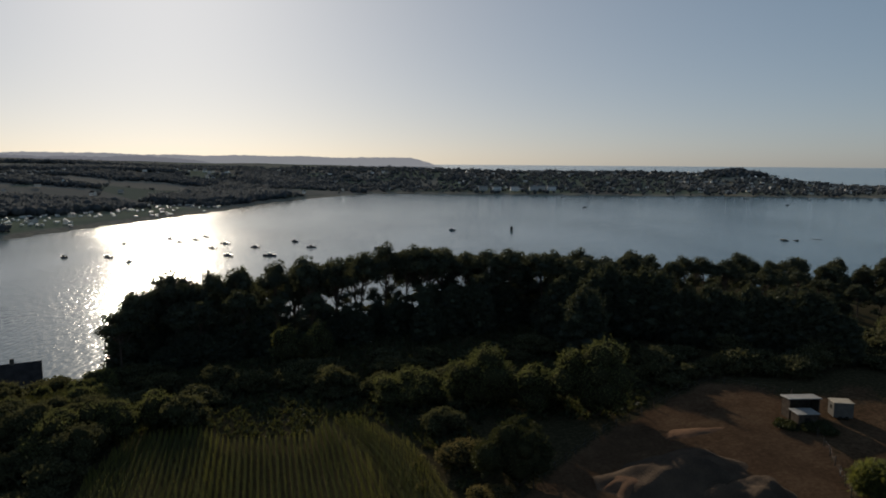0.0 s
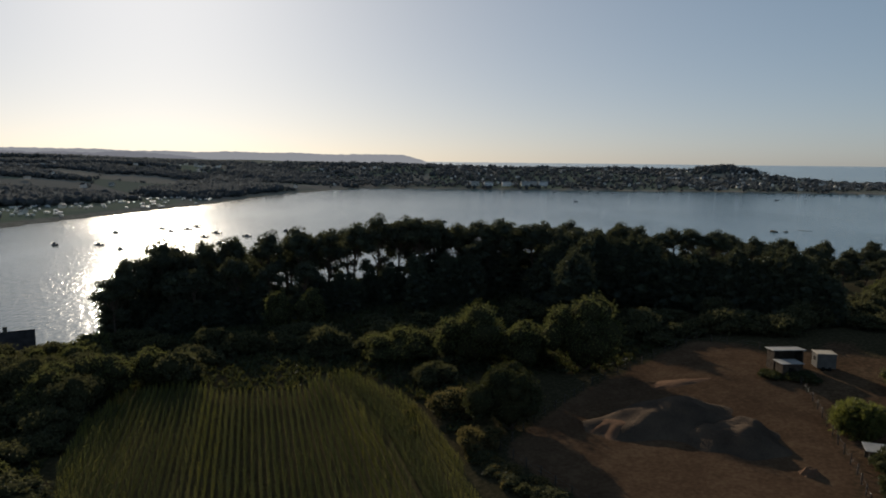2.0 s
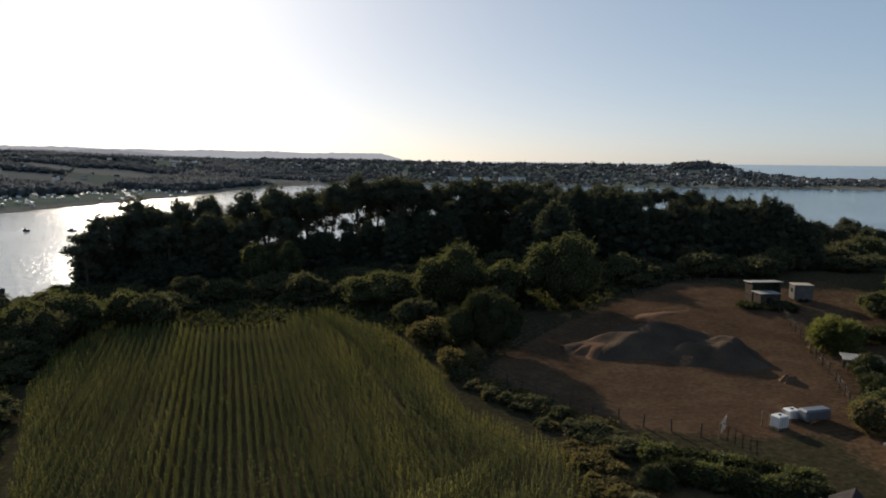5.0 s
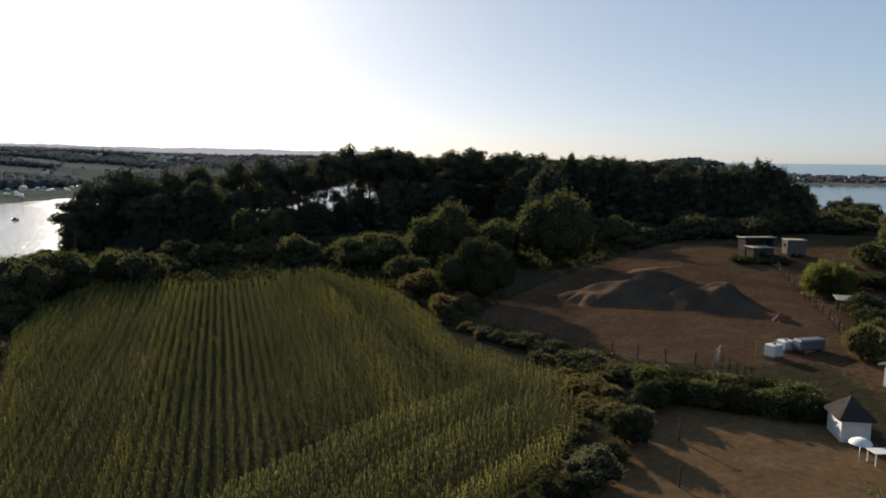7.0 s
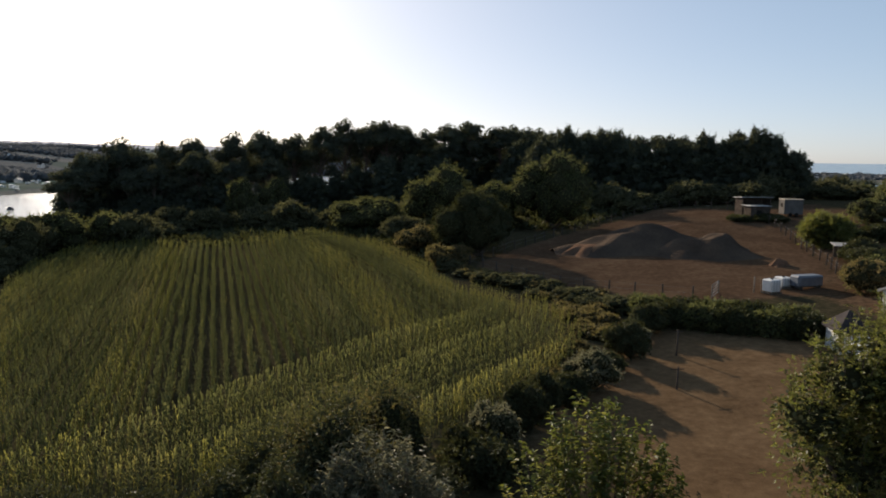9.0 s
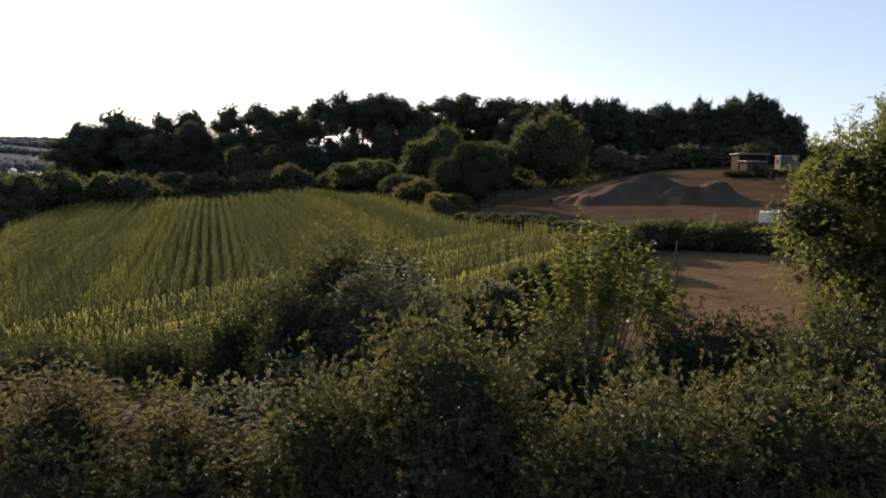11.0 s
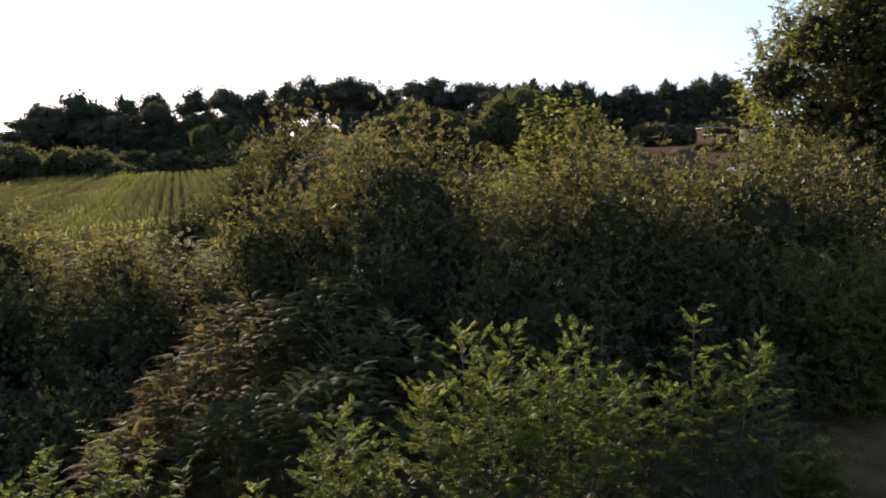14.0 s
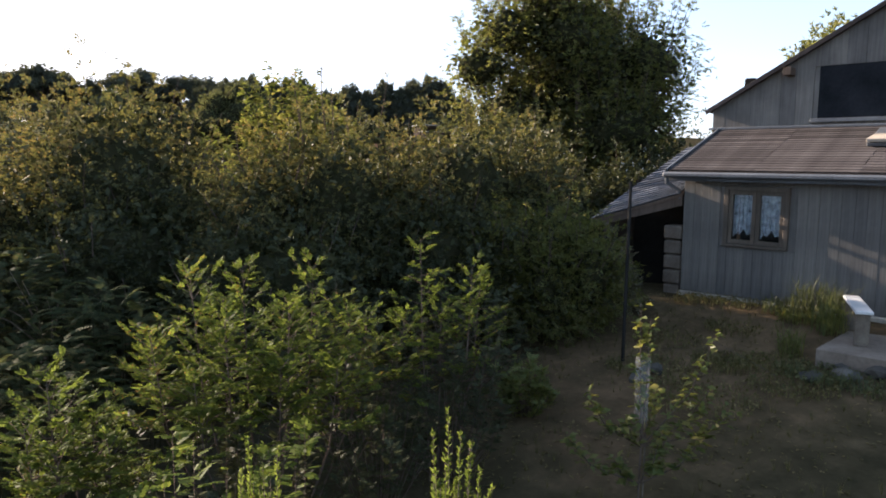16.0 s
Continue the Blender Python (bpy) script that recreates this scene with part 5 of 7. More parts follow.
# white van beyond the willow
vz = ground_at(58, 84.5)
vn = thing("van", (58.2, 85, vz), "white van parked past the willow", "van", turn=15)
part("body", box_bm(bmesh.new(), (-2.3, -0.9, 0.35), (2.3, 0.9, 1.9), 0.2), M_WHITE, vn)
box_part("windscreen", (-2.33, -0.7, 1.1), (-2.2, 0.7, 1.7), M_DARK, vn, 0.02)
for x in (-1.5, 1.5):
    for y in (-0.85, 0.85):
        part("wheel", tube([(x, y - 0.1, 0.33), (x, y + 0.1, 0.33)], [0.33, 0.33], 12), M_DARK, vn)
sh = thing("garden_lean_to", (44.5, 68.2, ground_at(44.5, 68.2)), "low garden lean-to with pale roof sheet", "shed", turn=-20)
box_part("back_wall", (-1.6, 0.8, -0.1), (1.6, 0.9, 1.4), M_POST, sh, 0.01)
for x in (-1.5, 1.5):
    box_part("post", (x - 0.05, -0.9, -0.1), (x + 0.05, -0.8, 1.25), M_POST, sh, 0.01)
part("roof", box_bm(bmesh.new(), (-1.9, -1.1, 0), (1.9, 1.1, 0.06), 0.01, pose(0, 0, 1.35, 4, 0, 0)), M_GREYROOF, sh)


# ---- the yard: hut, big house, terrace, shrubs ----
def hut():
    z = ground_at(27.2, 41.6) - 0.25
    h = thing("garden_hut", (27.2, 41.6, z), "small white hut with dark hipped slate roof", "hut", turn=-10)
    x, y, e = 0.85, 1.05, 1.85 - z
    box_part("wall", (-x, -y, -0.2), (x, y, e), M_WHITE, h, 0.02)
    bm = bmesh.new()
    o = 0.22
    base = [bm.verts.new(c) for c in ((-x - o, -y - o, e - 0.05), (x + o, -y - o, e - 0.05), (x + o, y + o, e - 0.05), (-x - o, y + o, e - 0.05))]
    up = [bm.verts.new((c.co.x, c.co.y, e + 0.05)) for c in base]
    rid = [bm.verts.new((-0.15, -0.3, e + 1.15)), bm.verts.new((0.15, 0.3, e + 1.15))]
    for i in range(4):
        bm.faces.new((base[i], base[(i + 1) % 4], up[(i + 1) % 4], up[i]))
    bm.faces.new((up[0], up[1], rid[0]))
    bm.faces.new((up[1], up[2], rid[1], rid[0]))
    bm.faces.new((up[2], up[3], rid[1]))
    bm.faces.new((up[3], up[0], rid[0], rid[1]))
    bm.faces.new(base[::-1])
    part("roof", bm, M_SLATE, h)
    b = thing("house", (38.9, 46.6, ground_at(34, 46) - 0.8), "white house with grey roof beside the hut", "house", turn=14)
    part("wall", gable_walls(bmesh.new(), 4, 3.2, 2.5, 1.4), M_WHITE, b)
    part("roof", gable_roof(bmesh.new(), 4, 3.2, 2.5, 1.4, 0.3), M_GREYROOF, b)
    box_part("window", (-4.06, -0.7, 1.2), (-3.96, 0.5, 2.4), M_DARK, b, 0.02)
    s = thing("garden_steps", (30.9, 41.6, ground_at(30.9, 41.6)), "weathered timber steps beside the hut", "steps", turn=-18)
    for k in range(6):
        box_part("tread", (-0.7, 0.3 * k - 0.15, 0.19 * k + 0.12), (0.7, 0.3 * k + 0.17, 0.19 * k + 0.17), M_POST, s, 0.01)
    for x in (-0.65, 0.65):
        part("stringer", tube([(x, -0.2, -0.1), (x, 1.6, 1.05)], [0.07, 0.07], 4), M_POST, s)
    p = thing("parasol", (25.4, 37.7, ground_at(25.4, 37.7)), "closed-over white garden parasol on a pole", "parasol")
    part("pole", tube([(0, 0, -0.1), (0, 0, 1.6)], [0.025, 0.025], 6), M_MAST, p)
    part("canopy", tube([(0, 0, 1.3), (0, 0, 1.42), (0, 0, 1.56), (0, 0, 1.62)], [0.62, 0.55, 0.32, 0.04], 10), M_CLOTH, p)
    t = thing("garden_table", (26.8, 37.8, ground_at(26.8, 37.8)), "white garden table beside the parasol", "table")
    box_part("tabletop", (-0.7, -0.45, 0.7), (0.7, 0.45, 0.74), M_WHITE, t, 0.01)
    for x in (-0.6, 0.6):
        for y in (-0.36, 0.36):
            box_part("leg", (x - 0.03, y - 0.03, -0.05), (x + 0.03, y + 0.03, 0.7), M_WHITE, t, 0.005)


hut()
for k, (x, y) in enumerate(((18.3, 51.2), (20.4, 50.0), (22.4, 48.9), (24.4, 47.6), (26.2, 46.2), (18.9, 48.6), (20.8, 47.5), (22.6, 46.3), (24.4, 45.2), (25.9, 44.2))):
    lob = [(0, 0, 0.75, 1.35, 0.9, 0.8), (0.5, 0.2, 0.9, 0.9, 0.7, 0.65), (-0.5, -0.1, 0.8, 0.9, 0.7, 0.75)]
    place(leafy("hedge_bush", "dark overgrown hedge bush along the yard", "hedge", lob, T_LEAF, M_DARKBUSH if k % 2 else M_BROAD, 1800, 0.17, 100 + k, "yard hedge", stems=3, coarse=True), x, y, -30, 1.15)
for k, (x, y, h, w) in enumerate(((16.7, 47.4, 2.4, 2.3), (13.7, 42.4, 2.6, 2.5), (9.9, 37.0, 2.8, 2.9), (11.8, 39.6, 1.5, 1.8), (6.8, 34.0, 2.7, 2.0), (4.0, 30.0, 2.7, 1.9), (8.5, 35.2, 2.0, 1.8), (5.6, 32.6, 2.8, 1.9), (15.2, 44.8, 1.5, 1.7), (2.5, 28.5, 2.4, 1.9))):
    place(dome("yard_shrub", "rounded grey-green shrub at the edge of the dry yard", "shrub", h, w, M_SALLOW if k % 3 == 2 else M_DARKBUSH, 2400, 0.12, 110 + k, "shrubs along the yard"), x, y, k * 40)
for k, (x, y, h) in enumerate(((16.8, 42.2, 1.65), (14.6, 36.4, 1.25))):
    p = thing("washing_line_post", (x, y, ground_at(x, y)), "weathered wooden washing line post in the dry yard", "post", "washing line")
    part("post", tube([(0, 0, -0.3), (0.03, 0, h)], [0.06, 0.05], 7), M_OLDWOOD, p)
    part("arm", tube([(-0.35, 0, h - 0.15), (0.35, 0, h - 0.12)], [0.03, 0.03], 5), M_OLDWOOD, p)

# rough dry growth between maize and yard
rg = random.Random(6)
weeds = [dome("weed_clump", "dry brown weeds along the field track", "weeds", 1.1, 1.9, M_DRYBUSH, 420, 0.24, 130 + k, "weeds along the track") for k in range(3)]
belt = dome("bush", "dark russet scrub between the maize and the paddock fence", "bush", 1.7, 2.6, M_SCRUB, 700, 0.2, 140, "scrub along the paddock fence")
for k in range(34):
    a = k / 33
    x, y = 4.6 + 13.5 * a + rg.uniform(-1.2, 1.2), 74.5 - 21.5 * a ** 0.8 + rg.uniform(-1.3, 1.0)
    if float(poly_distance(np.array([x]), np.array([y]), FIELD)[0]) < 0.8:
        x, y = x + 1.4, y + 0.8
    (place if k == 0 else plant_copy)(belt, x, y, rg.uniform(0, 360), rg.uniform(0.4, 1.3), 0.15, rg.uniform(0.35, 0.9))
spots = [(13.6 + rg.uniform(-1.2, 1.5), 50 + rg.uniform(-4, 7)) for _ in range(40)] + [(5 + 12 * a + rg.uniform(-1.5, 1.5), 74 - 20 * a ** 0.8 + rg.uniform(-1.0, 1.8)) for a in np.linspace(0, 1, 30)] + [(a + rg.uniform(-1, 1), b + rg.uniform(-1, 1)) for a, b in zip(np.linspace(12, 2, 24), np.linspace(46, 29, 24))] + [(a + rg.uniform(-0.8, 0.8), b + rg.uniform(-0.6, 0.6)) for a, b in zip(np.linspace(16.5, 5.0, 36), np.linspace(57, 74, 36))] + [(-3 + rg.uniform(-1.5, 1.5), 90 + rg.uniform(-9, 14)) for _ in range(12)]
for k, (x, y) in enumerate(spots):
    (place if k < 3 else plant_copy)(weeds[k] if k < 3 else weeds[k % 3], x, y, rg.uniform(0, 360), rg.uniform(0.4, 1.2), 0.15, rg.uniform(0.35, 0.9))


# ---- the hedge and garden growth close by ----
def clump(name, label, category, x, y, top, rx, ry, leaf, material, count, size, seed, group="", sprigs=0, up=0.6, stems=6, low=0.0):
    """A wide irregular bush whose top reaches the given height."""
    rng = random.Random(seed)
    g = ground_at(x, y)
    h = top - g + 0.15
    lobes = [(0, 0, h * 0.55, rx * 0.8, ry * 0.8, h * 0.44)]
    for k in range(6):
        q = k * 1.05 + rng.uniform(-0.3, 0.3)
        hh = h * rng.uniform(0.55, 0.92)
        lobes.append((math.cos(q) * rx * 0.55, math.sin(q) * ry * 0.55, hh * 0.55, rx * rng.uniform(0.35, 0.55), ry * rng.uniform(0.4, 0.55), hh * 0.45))
    ob = leafy(name, label, category, lobes, leaf, material, count, size, seed, group, stems=stems, sprigs=sprigs, up=up)
    return place(ob, x, y, 0, 1.0)


def wands(name, label, category, x, y, top, rx, ry, count, leaves, leaf, size, material, seed, foot, clothed=0.75):
    """A bush of rising shoots from a wide foot, each set with leaves along its upper part."""
    rng = np.random.default_rng(seed)
    g = ground_at(x, y)
    root = tagged(new(name), label, category)
    bits, pts, dirs = [], [], []
    for k in range(count):
        q, r = rng.uniform(0, 2 * math.pi), math.sqrt(rng.uniform(0, 1))
        tip = np.array([math.cos(q) * r * rx, math.sin(q) * r * ry, (top - g) * (1 - 0.45 * r ** 2) * rng.uniform(0.72, 1.02)])
        base = np.array([tip[0] * foot, tip[1] * foot, -0.1])
        mid = base * 0.4 + tip * 0.6 + np.array([tip[0] * 0.1, tip[1] * 0.1, 0.0])
        bits.append(tube([base, mid, tip], [0.022, 0.013, 0.003], 4))
        s = 1 - rng.uniform(0, 1, leaves) ** 1.15 * clothed
        s = s[:, None]
        pts.append(np.where(s > 0.6, mid + (tip - mid) * ((s - 0.6) / 0.4), base + (mid - base) * (s / 0.6)) + rng.normal(0, 0.03, (leaves, 3)))
        a = rng.uniform(0, 2 * math.pi, leaves)
        dirs.append(np.stack([np.cos(a), np.sin(a), rng.uniform(-0.1, 1.1, leaves)], -1))
    pts, dirs = np.concatenate(pts), np.concatenate(dirs)
    part("branchwork", join(*bits), M_BARK, root)
    part("foliage", scatter(leaf, pts, frames(dirs, rng, (0, 0, 0.8)), rng.uniform(size * 0.7, size * 1.2, len(pts))), material, root)
    root.matrix_basis = pose(x, y, g)
    return root


T_WIDE = leaf_shape(0.5, 0.3)
HEDGE = "bramble hedge"
clump("bramble_bush", "overgrown bramble hedge with russet sunlit leaves", "bramble", 0.5, 12.6, 3.95, 2.7, 1.9, T_LEAF, M_BRAMBLE, 8500, 0.10, 201, HEDGE, 46)
clump("bramble_bush", "overgrown bramble hedge with russet sunlit leaves", "bramble", 3.6, 9.9, 3.35, 2.2, 1.7, T_LEAF, M_BRAMBLE, 9500, 0.085, 202, HEDGE, 50)
clump("bramble_bush", "overgrown bramble hedge with russet sunlit leaves", "bramble", 6.3, 10.4, 3.55, 2.4, 1.9, T_LEAF, M_BRAMBLE, 8500, 0.09, 203, HEDGE, 46)
clump("bramble_bush", "bramble hedge running up to the cherry tree", "bramble", 9.6, 13.6, 3.7, 2.3, 1.8, T_LEAF, M_DARKBUSH, 6500, 0.10, 204, HEDGE, 36)
clump("bramble_bush", "steep end of the bramble hedge above the bracken", "bramble", -2.0, 13.0, 2.6, 1.6, 1.6, T_LEAF, M_BRAMBLE, 5500, 0.095, 205, HEDGE, 26)
# These three repeat the brambles in a darker leaf colour for shade.
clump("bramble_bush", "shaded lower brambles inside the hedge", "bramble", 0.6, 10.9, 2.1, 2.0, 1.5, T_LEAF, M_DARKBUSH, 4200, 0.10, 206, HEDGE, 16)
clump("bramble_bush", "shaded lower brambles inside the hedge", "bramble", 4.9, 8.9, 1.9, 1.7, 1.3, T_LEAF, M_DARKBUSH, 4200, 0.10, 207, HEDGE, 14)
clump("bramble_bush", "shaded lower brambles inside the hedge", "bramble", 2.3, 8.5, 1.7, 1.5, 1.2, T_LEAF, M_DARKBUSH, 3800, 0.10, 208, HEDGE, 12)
# scrub between the porch and the cherry tree
clump("hedge_bush", "dark thicket behind the porch", "bush", 12.2, 12.8, 2.7, 1.5, 1.4, T_LEAF, M_DARKBUSH, 2800, 0.12, 209, "bushes behind the hedge", 12)
clump("hedge_bush", "dark thicket behind the porch", "bush", 14.8, 14.0, 3.1, 1.8, 1.5, T_LEAF, M_DARKBUSH, 2800, 0.13, 210, "bushes behind the hedge", 12)
# scrub behind the hedge
wands("sallow_bush", "tall grey-green sallow bush with upright stems", "bush", -0.8, 20.6, 3.85, 2.5, 1.6, 230, 95, T_LONG, 0.2, M_SALLOW, 211, 0.75)
clump("hedge_bush", "dark thicket at the foot of the sallow", "bush", -3.6, 20.6, 3.3, 1.5, 1.3, T_LEAF, M_DARKBUSH, 3600, 0.12, 216, "bushes behind the hedge", 12)
clump("hedge_bush", "dark bush at the maize field's near corner", "bush", -3.6, 21.6, 2.0, 1.6, 1.6, T_LEAF, M_DARKBUSH, 3200, 0.13, 212, "bushes behind the hedge", 10)
wands("young_cherry_tree", "young cherry tree with bright yellow-green leaves", "tree", 5.7, 20.2, 5.2, 2.9, 1.7, 84, 64, T_WIDE, 0.2, M_SAPLING, 213, 0.3, 0.42)
clump("hedge_bush", "dark green bush between hedge and yard", "bush", 4.6, 17.0, 2.3, 2.3, 1.7, T_LEAF, M_DARKBUSH, 4200, 0.12, 214, "bushes behind the hedge", 14)
clump("hedge_bush", "dark green bush between hedge and yard", "bush", 8.4, 17.6, 2.75, 2.3, 1.7, T_LEAF, M_DARKBUSH, 4200, 0.12, 215, "bushes behind the hedge", 14)
clump("hedge_bush", "dark green bush at the foot of the cherry tree", "bush", 11.6, 17.2, 2.9, 1.9, 1.6, T_LEAF, M_BRAMBLE, 3600, 0.12, 229, "bushes behind the hedge", 14)
clump("hedge_bush", "yellowing tall bush at the near edge of the maize", "bush", -0.6, 26.4, 4.0, 1.7, 1.4, T_LEAF, M_BRAMBLE, 4200, 0.11, 227, "bushes behind the hedge", 26)
clump("hedge_bush", "dark thicket at the near edge of the maize", "bush", -2.4, 26.0, 3.3, 1.5, 1.3, T_LEAF, M_DARKBUSH, 3000, 0.11, 228, "bushes behind the hedge", 12)
clump("hedge_bush", "tall ivy-grown bush with a yellowing top at the maize edge", "bush", -2.3, 23.0, 4.7, 2.2, 1.6, T_LEAF, M_BRAMBLE, 5600, 0.11, 217, "bushes behind the hedge", 22)
clump("hedge_bush", "dark thicket running down the maize edge", "bush", -4.8, 25.4, 2.3, 1.6, 1.3, T_LEAF, M_DARKBUSH, 2800, 0.13, 218, "bushes behind the hedge", 12)
clump("hedge_bush", "dark thicket running down the maize edge", "bush", -6.1, 23.7, 1.5, 1.5, 1.3, T_LEAF, M_DARKBUSH, 2400, 0.13, 219, "bushes behind the hedge", 10)
for k, (x, y, top, rx) in enumerate(((-4.9, 17.2, 1.0, 1.6), (-7.2, 18.2, 0.7, 1.8), (-3.2, 18.4, 1.3, 1.4), (-9.8, 19.4, 0.5, 1.8))):
    clump("bramble_bush", "grey-green brambles between hedge and maize", "bramble", x, y, top, rx, 1.3, T_LEAF, M_BRAMBLE if k % 2 else M_SALLOW, 2600, 0.11, 280 + k, "brambles below the bank", 16)
for k, (x, y, top, rx) in enumerate(((-6.2, 24.6, 0.15, 2.0), (-9.6, 24.8, 0.1, 2.2), (-13.2, 25.0, 0.0, 2.4), (-17.2, 26.0, 0.2, 2.6), (-21.5, 28.0, 0.2, 2.8), (0.5, 25.5, 0.9, 2.0), (3.2, 27.5, 0.8, 1.8))):
    clump("hedge_bush", "low dark hedge at the foot of the maize", "hedge", x, y, top, rx, 1.4, T_LEAF, M_DARKBUSH, 2600, 0.13, 220 + k, "hedge at the foot of the maize", 8)


def cherry():
    lobes = [(0, 0, 6.4, 2.7, 2.7, 2.9), (-1.6, 0.6, 4.9, 2.1, 2.1, 2.0), (1.7, -0.5, 4.9, 2.1, 2.1, 2.2), (0.2, -1.7, 4.2, 2.2, 1.9, 1.9), (0.3, 1.6, 5.2, 2.2, 1.9, 2.2), (-1.0, -0.9, 7.4, 1.7, 1.7, 1.8), (1.3, 0.8, 7.2, 1.8, 1.7, 1.8), (-0.3, 0.2, 2.9, 2.3, 2.2, 1.5), (1.7, -0.9, 6.7, 1.9, 1.9, 2.1), (-2.3, -0.7, 3.3, 1.5, 1.5, 1.2), (-2.2, 0.0, 7.6, 1.4, 1.4, 1.5), (-1.3, -0.5, 8.4, 1.4, 1.4, 1.5), (-3.0, 0.2, 6.4, 1.2, 1.2, 1.3), (0.6, 0.3, 8.3, 1.5, 1.5, 1.5)]
    lobes = [(x, y, z, rx * 0.87, ry * 0.87, rz * 0.87) for x, y, z, rx, ry, rz in lobes]
    ob = leafy("cherry_tree", "large leafy cherry tree beside the house", "tree", lobes, T_LEAF, M_CHERRY, 21500, 0.11, 231, stems=13, sprigs=290, wood=M_BARK, trunk=0.12, reach=1.6)
    return place(ob, 14.2, 17.6, 0, 1.12, tall=0.89)


cherry()


def ferns(x, y, top, radius, count, seed, length=0.8):
    """A stand of bracken: fronds arching out from a spread of stems."""
    rng = np.random.default_rng(seed)
    g = ground_at(x, y)
    h = top - g
    q, r = rng.uniform(0, 2 * math.pi, count), radius * np.sqrt(rng.uniform(0, 1, count))
    px, py = r * np.cos(q), r * np.sin(q)
    pz = (h - 0.25 * length) * (1 - 0.45 * (r / radius) ** 2) * rng.uniform(0.35, 1.0, count) ** 0.4
    out = np.stack([np.cos(q) + rng.normal(0, 0.7, count), np.sin(q) + rng.normal(0, 0.7, count), rng.uniform(-0.1, 0.7, count)], -1)
    ax = frames(out, rng, (0, 0, 2.5))
    root = tagged(new("bracken"), "stand of arching bracken fronds turning yellow-brown", "bracken", "bracken stands")
    bits = []
    for k in range(0, count, 12):
        bits.append(tube([(px[k] * 0.8, py[k] * 0.8, -0.1), (px[k], py[k], pz[k])], [0.007, 0.004], 3))
    tagged(part("branchwork", join(*bits), M_CORE, root), kind="stuff")
    # Sunlit and shaded stands are told apart by frond colour here.
    part("foliage", scatter(T_FROND, np.stack([px, py, pz], -1), ax, rng.uniform(0.6, 1.15, count) * length), M_LITDRYFERN if x < -1.8 else M_FERN, root)
    root.matrix_basis = pose(x, y, g)


for k, (x, y, top, rad, n) in enumerate(((-2.0, 9.5, 1.15, 0.9, 260), (-2.5, 8.5, 0.55, 0.7, 220), (-0.9, 9.4, 1.3, 0.9, 240), (0.1, 8.2, 0.95, 0.9, 220), (-2.9, 7.7, -0.1, 0.7, 200), (-0.6, 7.2, 0.6, 0.9, 220), (-1.6, 7.4, 0.2, 0.8, 180), (-8.0, 15.6, 1.6, 1.5, 360), (-5.6, 14.5, 1.2, 1.3, 340), (-10.8, 16.4, 1.9, 1.6, 360), (-3.9, 13.9, 1.05, 1.0, 260), (-13.5, 17.5, 2.0, 1.7, 340))):
    ferns(x, y, top if y < 12 else top + 0.4, rad, int(n * 1.7), 240 + k, 0.34)
# Leaf colour darkened here in place of the bank's own shade.
for k, (x, y, top, rx) in enumerate(((-5.0, 12.4, 0.85, 1.7), (-7.6, 12.8, 1.2, 1.9), (-10.4, 13.4, 1.3, 2.0), (-4.4, 9.8, -0.4, 1.4), (-6.6, 9.8, -0.3, 1.6), (-13.2, 14.6, 1.5, 2.2))):
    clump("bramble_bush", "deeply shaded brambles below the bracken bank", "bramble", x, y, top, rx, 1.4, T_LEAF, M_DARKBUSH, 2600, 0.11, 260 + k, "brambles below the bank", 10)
for k, (x, y, top, rx) in enumerate(((-8.2, 15.3, 2.15, 1.5), (-10.9, 16.0, 2.3, 1.5), (-5.4, 14.4, 1.5, 1.0))):
    clump("bramble_bush", "yellowing brambles on top of the bracken bank", "bramble", x, y, top, rx, 1.1, T_LEAF, M_DRYBUSH, 3200, 0.085, 270 + k, "brambles below the bank", 14)
# dead twigs over the bracken
dt = thing("dead_branch", (-0.6, 9.6, ground_at(-0.6, 9.6)), "bare grey dead branches standing in the bracken", "branch")
rng9 = random.Random(12)
for k in range(9):
    q = rng9.uniform(-1.1, 1.1)
    a = Vector((rng9.uniform(-0.2, 0.2), rng9.uniform(-0.2, 0.2), 1.2))
    b = a + Vector((math.sin(q), rng9.uniform(-0.3, 0.2), math.cos(q))) * rng9.uniform(0.7, 1.25)
    part("twig", tube([(0, 0, -0.1), tuple(a), tuple((a + b) / 2 + Vector((0.05, 0, 0.05))), tuple(b)], [0.02, 0.014, 0.009, 0.003], 5), M_TWIG, dt)


